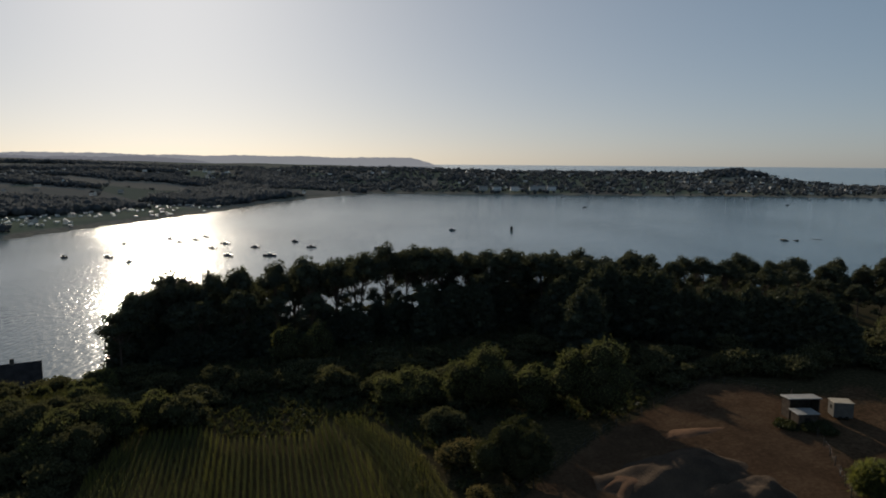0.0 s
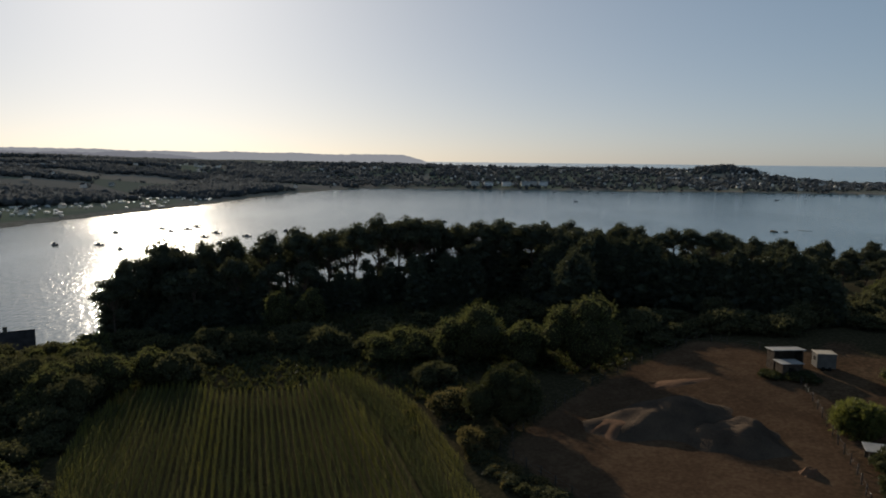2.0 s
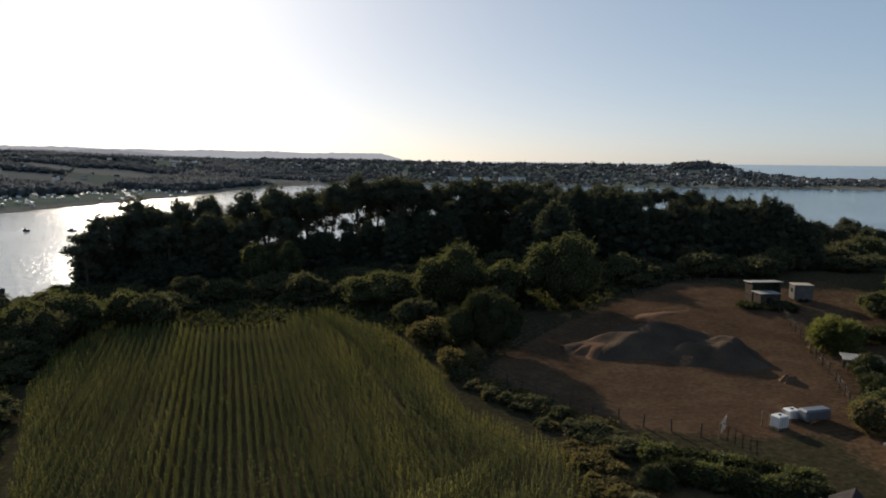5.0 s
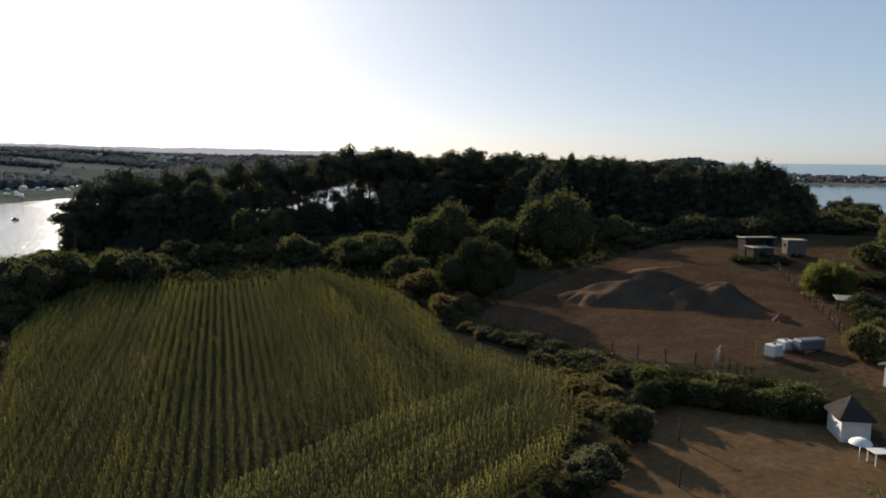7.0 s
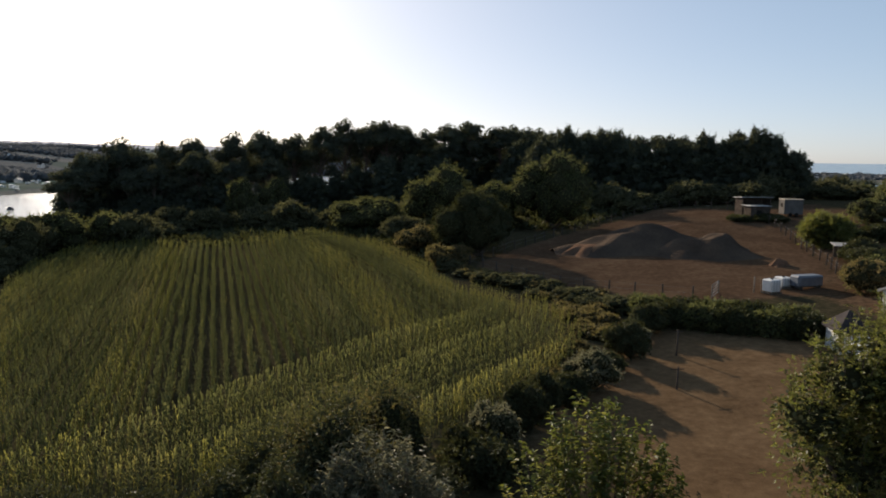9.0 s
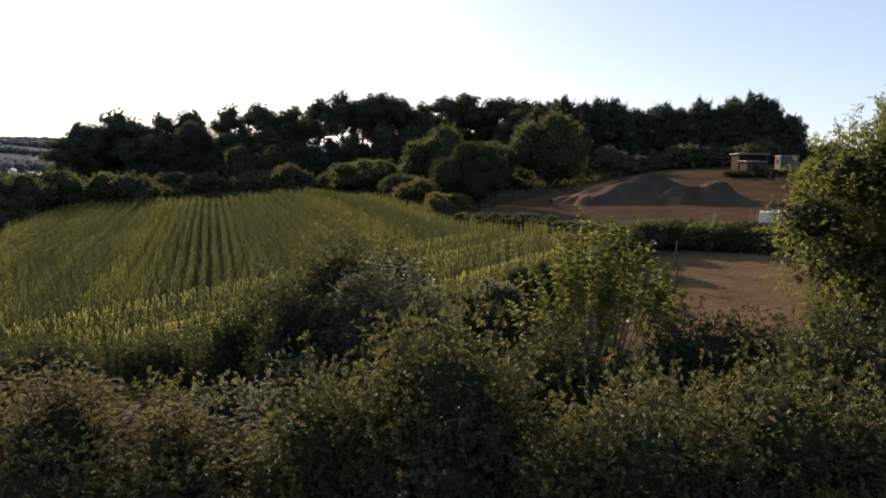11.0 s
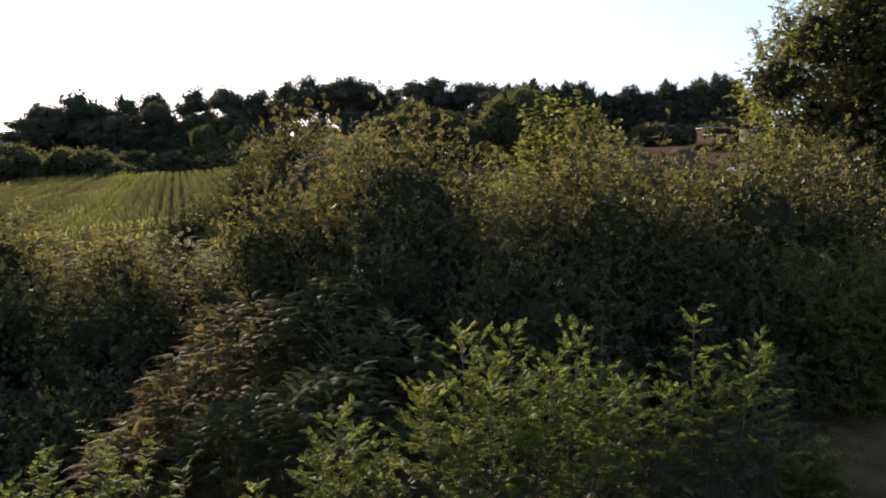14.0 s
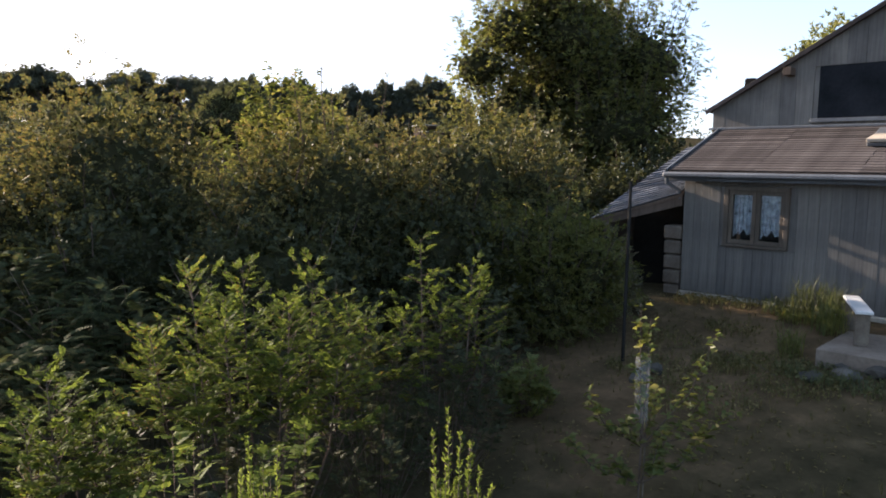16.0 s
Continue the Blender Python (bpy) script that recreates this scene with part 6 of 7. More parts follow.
def fresh_shrub(x, y, top, rx, count, seed, label, sprigs=8, material=None):
    """A shrub of long shoots with compound leaves, densest near the shoot tips."""
    rng = np.random.default_rng(seed)
    g = ground_at(x, y)
    root = tagged(new("shrub"), label, "shrub", "fresh green garden shrubs")
    h = top - g
    bits, pts, dirs = [], [], []
    for k in range(count):
        q, r = rng.uniform(0, 2 * math.pi), rx * math.sqrt(rng.uniform(0, 1))
        tip = np.array([math.cos(q) * r, math.sin(q) * r, h * (1 - 0.62 * (r / rx) ** 2) * rng.uniform(0.66, 0.97)])
        if k < sprigs:
            tip[2] = h * rng.uniform(0.97, 1.08) * (1 - 0.25 * (r / rx) ** 2)
        foot = np.array([tip[0] * 0.2, tip[1] * 0.2, -0.1])
        mid = foot * 0.45 + tip * 0.55 + np.array([tip[0] * 0.12, tip[1] * 0.12, 0])
        bits.append(tube([foot, mid, tip], [0.007, 0.004, 0.0015], 3))
        n = int(rng.integers(24, 34))
        s = 1 - rng.uniform(0, 1, n) ** 1.4 * (0.42 if k % 3 else 0.7)
        p = np.where(s[:, None] > 0.55, mid + (tip - mid) * ((s[:, None] - 0.55) / 0.45), foot + (mid - foot) * (s[:, None] / 0.55))
        a = rng.uniform(0, 2 * math.pi, n)
        pts.append(p)
        dirs.append(np.stack([np.cos(a), np.sin(a), rng.uniform(0.0, 0.9, n)], -1))
    pts, dirs = np.concatenate(pts), np.concatenate(dirs)
    ax = frames(dirs, rng, (0, 0, 1.2))
    part("branchwork", join(*bits), M_BARK, root)
    part("foliage", scatter(T_PINNATE, pts, ax, rng.uniform(0.06, 0.12, len(pts))), material or M_SHRUB, root)
    root.matrix_basis = pose(x, y, g)


def layered_shrub(x, y, tips, seed, label, limbs=26, material=None):
    """A shrub whose leaders (dx, dy, top) each bear tiers of level side shoots with compound leaves."""
    rng = np.random.default_rng(seed)
    g = ground_at(x, y)
    root = tagged(new("shrub"), label, "shrub", "fresh green garden shrubs")
    bits, pts, dirs = [], [], []
    for dx, dy, top in tips:
        tip = np.array([dx, dy, top - 0.13 - g])
        foot = np.array([dx * 0.3, dy * 0.3, -0.1])
        mid = foot * 0.4 + tip * 0.6 + np.array([dx * 0.15, dy * 0.15, 0])
        bits.append(tube([foot, mid, tip], [0.014, 0.008, 0.002], 5))
        for k in range(limbs):
            s = 1 - 0.55 * (k + rng.uniform(0, 1)) / limbs
            base = mid + (tip - mid) * (s - 0.45) / 0.55
            q = k * 2.4 + rng.uniform(-0.6, 0.6)
            ln = (0.10 + (1 - s) * 0.95) * rng.uniform(0.6, 1.15)
            way = np.array([math.cos(q), math.sin(q), rng.uniform(0.0, 0.9) + (s > 0.85) * 0.5])
            end = base + way * ln
            bits.append(tube([base, end], [0.004, 0.0015], 3))
            n = int(8 + ln * 40)
            u = rng.uniform(0.2, 1.0, n)[:, None]
            side = np.where(np.arange(n) % 2, 1.0, -1.0)[:, None] * np.array([-way[1], way[0], 0.0])
            pts.append(base + (end - base) * u)
            dirs.append(side * rng.uniform(0.3, 1.0, (n, 1)) + way * 0.7 + rng.normal(0, 0.2, (n, 3)))
    pts, dirs = np.concatenate(pts), np.concatenate(dirs)
    part("branchwork", join(*bits), M_BARK, root)
    part("foliage", scatter(T_PINNATE, pts, frames(dirs, rng, (0, 0, 1.6)), rng.uniform(0.05, 0.09, len(pts))), material or M_SHRUB, root)
    root.matrix_basis = pose(x, y, g)


FRESH = "bright green shrub with small compound leaves in sunlight"
MAIN_TIPS = [(-0.58, 0.0, 1.58), (-0.14, 0.05, 1.58), (0.47, 0.0, 1.56), (-0.92, -0.1, 1.14), (0.15, -0.35, 1.30), (-0.38, -0.35, 1.22), (0.75, -0.2, 1.18), (1.0, 0.05, 1.05), (1.38, 0.0, 1.06),
             (-0.65, -0.5, 0.82), (0.0, -0.6, 0.86), (0.5, -0.55, 0.8), (-0.25, 0.4, 1.25), (0.35, 0.4, 1.2), (-0.9, 0.3, 0.85)]
layered_shrub(1.2, 5.0, MAIN_TIPS, 301, FRESH)
layered_shrub(2.95, 5.1, [(-0.18, 0.0, 1.74), (0.4, 0.0, 1.42), (0.55, 0.1, 1.25), (0.1, 0.1, 1.0)], 303, "sparse green shrub with a few tall shoots", 16)
layered_shrub(-0.2, 4.9, [(-0.25, 0.0, 0.92), (-0.1, 0.1, 0.72), (0.05, -0.1, 0.55), (-0.4, -0.2, 0.55), (-0.2, -0.35, 0.4), (0.15, -0.3, 0.35)], 304, FRESH, 20)
fresh_shrub(-1.5, 4.6, 0.45, 0.7, 26, 305, "yellow-green low shrub in the garden")
fresh_shrub(-2.9, 6.2, 0.1, 0.9, 30, 306, "yellow-green low shrub in the garden")
fresh_shrub(-4.4, 6.6, -0.1, 0.9, 30, 307, "yellow-green low shrub in the garden")
fresh_shrub(4.58, 5.9, 0.02, 0.42, 34, 308, "small yellow-green shrub beside the path", material=M_SAPLING)
# The next five shrubs get dark leaves as the brambles' shade.
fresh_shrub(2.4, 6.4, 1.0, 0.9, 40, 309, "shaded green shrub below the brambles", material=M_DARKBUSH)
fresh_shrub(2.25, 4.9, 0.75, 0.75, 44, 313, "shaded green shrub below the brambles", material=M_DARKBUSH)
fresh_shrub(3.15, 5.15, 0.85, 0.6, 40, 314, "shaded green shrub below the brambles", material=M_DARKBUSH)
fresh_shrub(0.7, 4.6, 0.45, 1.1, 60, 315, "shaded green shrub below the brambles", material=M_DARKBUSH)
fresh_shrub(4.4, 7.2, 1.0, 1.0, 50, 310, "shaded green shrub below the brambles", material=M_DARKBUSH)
clump("broom_bush", "soft dark green bush beside the porch", "bush", 6.6, 8.5, 1.72, 1.65, 1.25, T_LONG, M_CHERRY, 9000, 0.09, 311, "", 60)
clump("broom_bush", "feathery pale bush in front of the porch", "bush", 8.15, 8.9, 1.0, 0.8, 0.75, T_LONG, M_SALLOW, 2600, 0.10, 312, "", 40)


def rosemary(x, y, top, shoots, seed, rx):
    """Upright shoots set all round with short narrow leaves."""
    rng = np.random.default_rng(seed)
    g = ground_at(x, y)
    root = tagged(new("rosemary_bush"), "upright rosemary shoots with narrow pale green leaves", "herb", "rosemary shoots")
    bits, pts, dirs = [], [], []
    for k in range(shoots):
        lean = rng.uniform(-0.5, 1.0)
        tip = np.array([lean * rx * 1.5, rng.uniform(-rx, rx) * 0.6, (top - g) * (1 - 0.16 * abs(lean - 0.2)) * rng.uniform(0.72, 1.0)])
        foot = np.array([rng.uniform(-0.3, 0.3) * rx, tip[1] * 0.5, -0.1])
        mid = foot * 0.5 + tip * 0.5 + (0.05 * lean, 0, 0.03)
        bits.append(tube([foot, mid, tip], [0.008, 0.005, 0.0015], 4))
        for b in range(5):
            base = mid + (tip - mid) * (b * 0.17)
            end = tip if b == 4 else base + np.array([rng.uniform(-0.14, 0.2), rng.uniform(-0.1, 0.1), rng.uniform(0.12, 0.26)])
            base = mid if b == 4 else base
            bits.append(tube([base, end], [0.003, 0.001], 3))
            n = 200 if b == 4 else 80
            u = rng.uniform(0.05, 1.0, n)
            a = rng.uniform(0, 2 * math.pi, n)
            pts.append(base + (end - base) * u[:, None])
            dirs.append(np.stack([np.cos(a), np.sin(a), np.full(n, 0.7)], -1) + (end - base) / np.linalg.norm(end - base) * 0.5)
    pts, dirs = np.concatenate(pts), np.concatenate(dirs)
    part("branchwork", join(*bits), M_TWIG, root)
    part("foliage", scatter(T_LONG, pts, frames(dirs, rng), rng.uniform(0.024, 0.038, len(pts))), M_SHRUB, root)
    root.matrix_basis = pose(x, y, g)


rosemary(1.4, 1.96, 1.12, 30, 321, 0.15)
rosemary(0.55, 2.45, 1.08, 16, 323, 0.12)
fresh_shrub(0.2, 2.6, 0.95, 0.34, 30, 324, "yellow-green leafy shrub beside the rosemary")
fresh_shrub(0.85, 2.75, 0.8, 0.3, 24, 325, "yellow-green leafy shrub beside the rosemary")


def sapling():
    rng = np.random.default_rng(33)
    x, y = 4.18, 3.51
    g = ground_at(x, y)
    t = thing("fruit_sapling", (x, y, g), "thin young fruit tree with large yellowing leaves", "tree")
    h = 1.15 - g
    tips = [(-0.05, 0.0, h), (0.05, -0.02, h * 0.93), (-0.55, 0.1, h * 0.62), (0.62, -0.25, h * 0.86), (0.5, -0.3, h * 0.6), (-0.25, -0.1, h * 0.5), (0.25, 0.1, h * 0.58), (-0.72, 0.15, h * 0.42), (0.78, -0.35, h * 0.48), (0.35, 0.05, h * 0.3), (-0.2, 0.1, h * 0.26), (0.5, -0.25, h * 0.36), (0.1, -0.15, h * 0.4)]
    pts, dirs = [], []
    part("trunk", tube([(0, 0, -0.1), (0.02, 0, h * 0.45)], [0.012, 0.01], 6), M_BARK, t)
    for tp in tips:
        tp = np.array(tp)
        a = np.array([0.01, 0, h * (0.32 if tp[2] > h * 0.45 else 0.14)])
        mid = (a + tp) / 2 + np.array([tp[0] * 0.15, tp[1] * 0.15, -0.04])
        part("branch", tube([a, mid, tp], [0.009, 0.006, 0.002], 5), M_BARK, t)
        n = 58
        s = rng.uniform(0.3, 1, n)[:, None]
        pts.append(np.where(s < 0.5, a + (mid - a) * s * 2, mid + (tp - mid) * (s * 2 - 1)))
        q = rng.uniform(0, 2 * math.pi, n)
        dirs.append(np.stack([np.cos(q), np.sin(q), rng.uniform(-0.3, 0.7, n)], -1))
    pts, dirs = np.concatenate(pts), np.concatenate(dirs)
    pts = pts + rng.normal(0, 0.025, pts.shape)
    part("foliage", scatter(T_LEAF, pts, frames(dirs, rng, (0, 0, 0.8)), rng.uniform(0.06, 0.11, len(pts))), M_SAPLING, t)
    part("stake", tube([(0.1, 0.05, -0.2), (0.12, 0.05, h * 0.75)], [0.009, 0.008], 5), M_POST, t)
    m = Mat("tree_guard_film")
    film = m.finish(m.n("MixShader", i0=0.86, i1=m.n("BsdfDiffuse", Color=(0.34, 0.37, 0.38, 1)).outputs[0], i2=m.n("BsdfTransparent").outputs[0]).outputs[0])
    part("tree_guard", tube([(0, 0, 0.45 * h), (0, 0, 0.6 * h), (0, 0, 0.75 * h)], [0.06, 0.06, 0.065], 10), film, t)


sapling()

# pole with a sack at its foot, line on the ground
pl = thing("garden_pole", (6.75, 6.63, ground_at(6.75, 6.63)), "thin dark metal pole standing in the garden", "pole")
part("pole", tube([(0, 0, -0.2), (0.03, 0, 2.1 - ground_at(6.75, 6.63))], [0.026, 0.024], 7), M_DARK, pl)
for k, (x, y) in enumerate(((6.31, 5.86), (6.75, 5.95))):
    rock("feed_sack", (x, y, ground_at(x, y) + 0.06), (0.2, 0.17, 0.17), 11 + k, "grey half-full sack lying near the pole", "sack", "sacks by the pole", M_STONE)
for k, (x, y, a, b, c) in enumerate(((8.6, 4.5, 0.4, 0.32, 0.2), (9.0, 4.3, 0.36, 0.3, 0.22), (8.2, 4.7, 0.3, 0.26, 0.15), (9.3, 4.05, 0.4, 0.32, 0.2), (8.85, 4.7, 0.28, 0.24, 0.15))):
    rock("garden_stone", (x, y, ground_at(x, y) + c * 0.25), (a, b, c), 20 + k, "rough grey stone edging the garden bed", "stone", "stones edging the bed", M_STONE)
hose = thing("garden_rope", (0, 0, 0), "pale rope stretched low across the garden", "rope")
p0, p1 = (7.85, 5.99), (7.68, 4.82)
part("rope", tube([(p0[0], p0[1], ground_at(*p0) + 0.25), ((p0[0] + p1[0]) / 2, (p0[1] + p1[1]) / 2, ground_at(*p0) + 0.18), (p1[0], p1[1], ground_at(*p1) + 0.12)], [0.0028, 0.0028, 0.0028], 4), M_POST, hose)


def grass_tufts():
    """Thin dry grass over the garden and the rough ground near the hedge."""
    rng = np.random.default_rng(55)
    n = 9000
    x, y = rng.uniform(-9, 13, n), rng.uniform(0.5, 22, n)
    wall = (x - 9.844) * 0.9497 + (y - 8.583) * 0.3133
    ok = (wall < -0.15)
    x, y = x[ok], y[ok]
    v, f = [], []
    for k in range(6):
        q = k * 1.05
        d, w = np.array([math.cos(q), math.sin(q), 0]), np.array([-math.sin(q), math.cos(q), 0])
        o = len(v)
        v += [-w * 0.02, w * 0.02, d * 0.35 + (0, 0, 1.0)]
        f.append((o, o + 1, o + 2))
    q = rng.uniform(0, 6.28, len(x))
    z, one = np.zeros(len(x)), np.ones(len(x))
    ax = np.stack([np.stack([np.cos(q), np.sin(q), z], -1), np.stack([-np.sin(q), np.cos(q), z], -1), np.stack([z, z, one], -1)], 1)
    ob = part("grass", scatter((np.array(v), np.array(f)), np.stack([x, y, land(x, y) - 0.01], -1), ax, rng.uniform(0.05, 0.16, len(x))), M_GRASS)
    tagged(ob, "short dry grass and weeds over the garden ground", "grass", kind="stuff")


grass_tufts()


def fallen_leaves():
    """Dry leaves strewn over the bare garden ground."""
    rng = np.random.default_rng(56)
    n = 5200
    x, y = rng.uniform(2.5, 10, n), rng.uniform(2.0, 9.5, n)
    wall = (x - 9.844) * 0.9497 + (y - 8.583) * 0.3133
    patch = np.sin(x * 1.7 + 1.2 * np.sin(y * 1.3)) + np.sin(y * 2.1 + x)
    ok = (wall < -0.1) & (patch > rng.uniform(-1.6, 1.4, n))
    x, y = x[ok], y[ok]
    d = rng.normal(size=(len(x), 3)) * (1, 1, 0.15)
    ob = part("fallen_leaves", scatter(T_LEAF, np.stack([x, y, land(x, y) + 0.012], -1), frames(d, rng, (0, 0, 3.0)), rng.uniform(0.035, 0.075, len(x))), M_DRYBUSH)
    tagged(ob, "dry brown leaves strewn over the garden ground", "leaves", kind="stuff")


fallen_leaves()


# ---- the wooden house ----
def planks_material(name, a, b):
    m = Mat(name)
    co = m.n("TexCoord").outputs["Object"]
    grain = m.noise(1.0, 5, 0.65, m.n("Mapping", Vector=co, Scale=(26, 26, 0.9)).outputs[0])
    blot = m.noise(1.3, 4, 0.6, co)
    rnd = m.n("ObjectInfo").outputs["Random"]
    col = m.mix(m.n("MapRange", Value=blot, i1=0.3, i2=0.7).outputs[0], c4(a), c4(b))
    col = m.mix(0.55, col, m.ramp(grain, [(0.25, (0.25, 0.24, 0.23)), (0.75, (0.72, 0.72, 0.72))]), "OVERLAY")
    col = m.mix(0.35, col, m.ramp(rnd, [(0.0, (0.25, 0.25, 0.27)), (1.0, (0.75, 0.72, 0.68))]), "OVERLAY")
    return m.finish(m.n("BsdfPrincipled", Base_Color=col, Roughness=0.85, Specular_IOR_Level=0.2, Normal=m.bump(grain, 0.4, 0.006)).outputs[0])


M_PLANK = planks_material("silvered_planks", (0.092, 0.088, 0.082), (0.158, 0.15, 0.138))
M_FRAME = planks_material("window_wood", (0.075, 0.062, 0.05), (0.12, 0.10, 0.08))
M_BEAM = planks_material("brown_beam", (0.075, 0.055, 0.044), (0.125, 0.092, 0.072))
M_SHINGLE = surface("brown_grey_shingle", (0.048, 0.043, 0.042), (0.084, 0.075, 0.073), 3.0, 30, 0.85, 0.4, vary=0.5)
M_TILE = surface("bluish_tile", (0.06, 0.067, 0.082), (0.105, 0.115, 0.135), 3.0, 25, 0.76, 0.3, vary=0.5)
M_GUTTER = surface("zinc_gutter", (0.07, 0.077, 0.088), (0.11, 0.12, 0.133), 2, 20, 0.55, 0.1, 0.3)
M_PILLAR = surface("old_pillar_stone", (0.10, 0.082, 0.066), (0.165, 0.138, 0.112), 3, 25, 0.9, 0.5)
M_TERRACE = surface("worn_terrace_slab", (0.15, 0.12, 0.095), (0.225, 0.185, 0.15), 1.8, 20, 0.9, 0.4)


def lace_material():
    """Thin white net that lets half of the dark room show through, denser in its folds."""
    m = Mat("lace_curtain")
    thread = m.n("BsdfDiffuse", Color=(0.74, 0.77, 0.82, 1))
    fold = m.n("MapRange", Value=m.noise(9.0, 3, 0.6), i1=0.35, i2=0.65, i3=0.3, i4=0.7).outputs[0]
    return m.finish(m.n("MixShader", i0=fold, i1=m.n("BsdfTransparent").outputs[0], i2=thread.outputs[0]).outputs[0])


M_LACE = lace_material()
M_GLASSY = surface("dark_glazing", (0.012, 0.014, 0.016), (0.024, 0.026, 0.03), 2, 20, 0.8, 0.02)


def glass_material():
    m = Mat("window_glass")
    g = m.n("BsdfGlossy", Color=(0.9, 0.95, 1, 1), Roughness=0.03)
    t = m.n("BsdfTransparent", Color=(0.92, 0.95, 0.96, 1))
    f = m.n("Fresnel", IOR=1.45)
    return m.finish(m.n("MixShader", i0=f.outputs[0], i1=t.outputs[0], i2=g.outputs[0]).outputs[0])


M_GLASS = glass_material()


def wooden_house():
    h = thing("wooden_house", (9.844, 8.583, 0.0), "weathered grey plank house with shingled lean-to roof", "house", turn=-71.74)
    W, WX0, WX1, WZ0, WZ1 = 6.4, 0.82, 1.80, 0.96, 1.90
    EAVE = 2.16
    # thick wall behind the boards, with the window's opening through it
    bm = bmesh.new()
    for lo, hi in (((0, 0.03, 0.0), (WX0, 0.2, EAVE)), ((WX1, 0.03, 0.0), (W, 0.2, EAVE)), ((WX0, 0.03, 0.0), (WX1, 0.2, WZ0)), ((WX0, 0.03, WZ1), (WX1, 0.2, EAVE))):
        box_bm(bm, lo, hi)
    front = part("front_wall", bm, M_PLANK, h)
    for nm, x0 in (("side_wall", 0.0), ("far_wall", W - 0.2)):
        part(nm, box_bm(box_bm(bmesh.new(), (x0, 0.2, -0.6), (x0 + 0.2, 2.0, 2.1)), (x0, 2.2, -0.6), (x0 + 0.2, 7.6, 3.0)), M_PLANK, h)
    box_part("back_wall", (0.2, 7.6, -0.6), (W - 0.2, 7.8, 3.0), M_PLANK, h)
    box_part("plinth", (-0.02, -0.04, -0.9), (W, 0.2, 0.0), M_SLAB, h, 0.02, "pale concrete plinth")
    x, k, shared = 0.0, 0, {}
    rng = random.Random(5)
    while x < W - 0.05:
        w = (0.14, 0.17, 0.20, 0.155)[rng.randrange(4)]
        w = min(w, W - x)
        spans = [(0.02, EAVE - 0.02)] if x + w <= WX0 - 0.05 or x >= WX1 + 0.05 else [(0.02, WZ0 - 0.07), (WZ1 + 0.07, EAVE - 0.02)]
        for z0, z1 in spans:
            key = (round(w, 3), round(z1 - z0, 3))
            if key not in shared:
                bm = box_bm(bmesh.new(), (0.0015, 0, 0), (w - 0.0015, 0.026, z1 - z0), 0.003)
                me = bpy.data.meshes.new("plank")
                bm.to_mesh(me)
                bm.free()
                me.materials.append(M_PLANK)
                shared[key] = me
            ob = new("plank", shared[key])
            ob.parent = front
            ob.location = (x, 0.002 + rng.uniform(-0.003, 0.003), z0)
        x += w
        k += 1
    # window
    win = part("window", box_bm(box_bm(box_bm(box_bm(bmesh.new(), (WX0 - 0.06, -0.03, WZ0 - 0.06), (WX0 + 0.02, 0.12, WZ1 + 0.06), 0.006), (WX1 - 0.02, -0.03, WZ0 - 0.06), (WX1 + 0.06, 0.12, WZ1 + 0.06), 0.006), (WX0 + 0.02, -0.03, WZ1 - 0.02), (WX1 - 0.02, 0.12, WZ1 + 0.06), 0.006), (WX0 - 0.06, -0.05, WZ0 - 0.06), (WX1 + 0.06, 0.12, WZ0 - 0.01), 0.006), M_FRAME, h, "brown wooden window frame")
    mid = (WX0 + WX1) / 2
    for a, b in ((WX0 + 0.02, mid - 0.005), (mid + 0.005, WX1 - 0.02)):
        bm = bmesh.new()
        for lo, hi in (((a, 0.0, WZ0), (a + 0.065, 0.05, WZ1 - 0.02)), ((b - 0.065, 0.0, WZ0), (b, 0.05, WZ1 - 0.02)), ((a + 0.065, 0.0, WZ0), (b - 0.065, 0.05, WZ0 + 0.07)), ((a + 0.065, 0.0, WZ1 - 0.085), (b - 0.065, 0.05, WZ1 - 0.02))):
            box_bm(bm, lo, hi, 0.004)
        part("casement", bm, M_FRAME, win)
        pane = box_part("pane", (a + 0.06, 0.022, WZ0 + 0.06), (b - 0.06, 0.028, WZ1 - 0.08), M_GLASS, win)
        pane.visible_shadow = False
        # a gathered lace curtain with scalloped hem
        n, m = 40, 10
        v, f = [], []
        for i in range(n + 1):
            u = i / n
            xx = a + 0.05 + (b - a - 0.1) * u
            hem = WZ0 + 0.10 + 0.05 * abs(math.sin(u * math.pi * 3)) + 0.10 * (1 - abs(2 * u - 1)) ** 2
            for j in range(m + 1):
                v.append((xx, 0.11 + 0.018 * math.sin(u * 34) * (0.4 + 0.6 * j / m), WZ1 - 0.07 - (WZ1 - 0.07 - hem) * j / m))
        for i in range(n):
            for j in range(m):
                o = i * (m + 1) + j
                f.append((o, o + 1, o + m + 2, o + m + 1))
        cu = new("curtain", fast_mesh("curtain", np.array(v), np.array(f), M_LACE, smooth=True))
        cu.parent = win
        cu["label"] = "white lace curtain with scalloped hem"
    box_part("window_lining", (WX0, 0.2, WZ0 - 0.05), (WX1, 0.9, WZ0), M_DARK, h)
    # lean-to roof: slab and overlapping courses
    pitch = math.atan2(3.07 - 2.24, 2.25)
    ln = math.hypot(0.83, 2.25)
    m = Matrix.Translation((0, -0.22, 2.20)) @ Matrix.Rotation(pitch, 4, "X")
    roof = part("lean_to_roof", box_bm(bmesh.new(), (-0.22, 0, -0.05), (W + 0.2, ln, 0.02), 0, m), M_BEAM, h)
    courses = 20
    me = {}
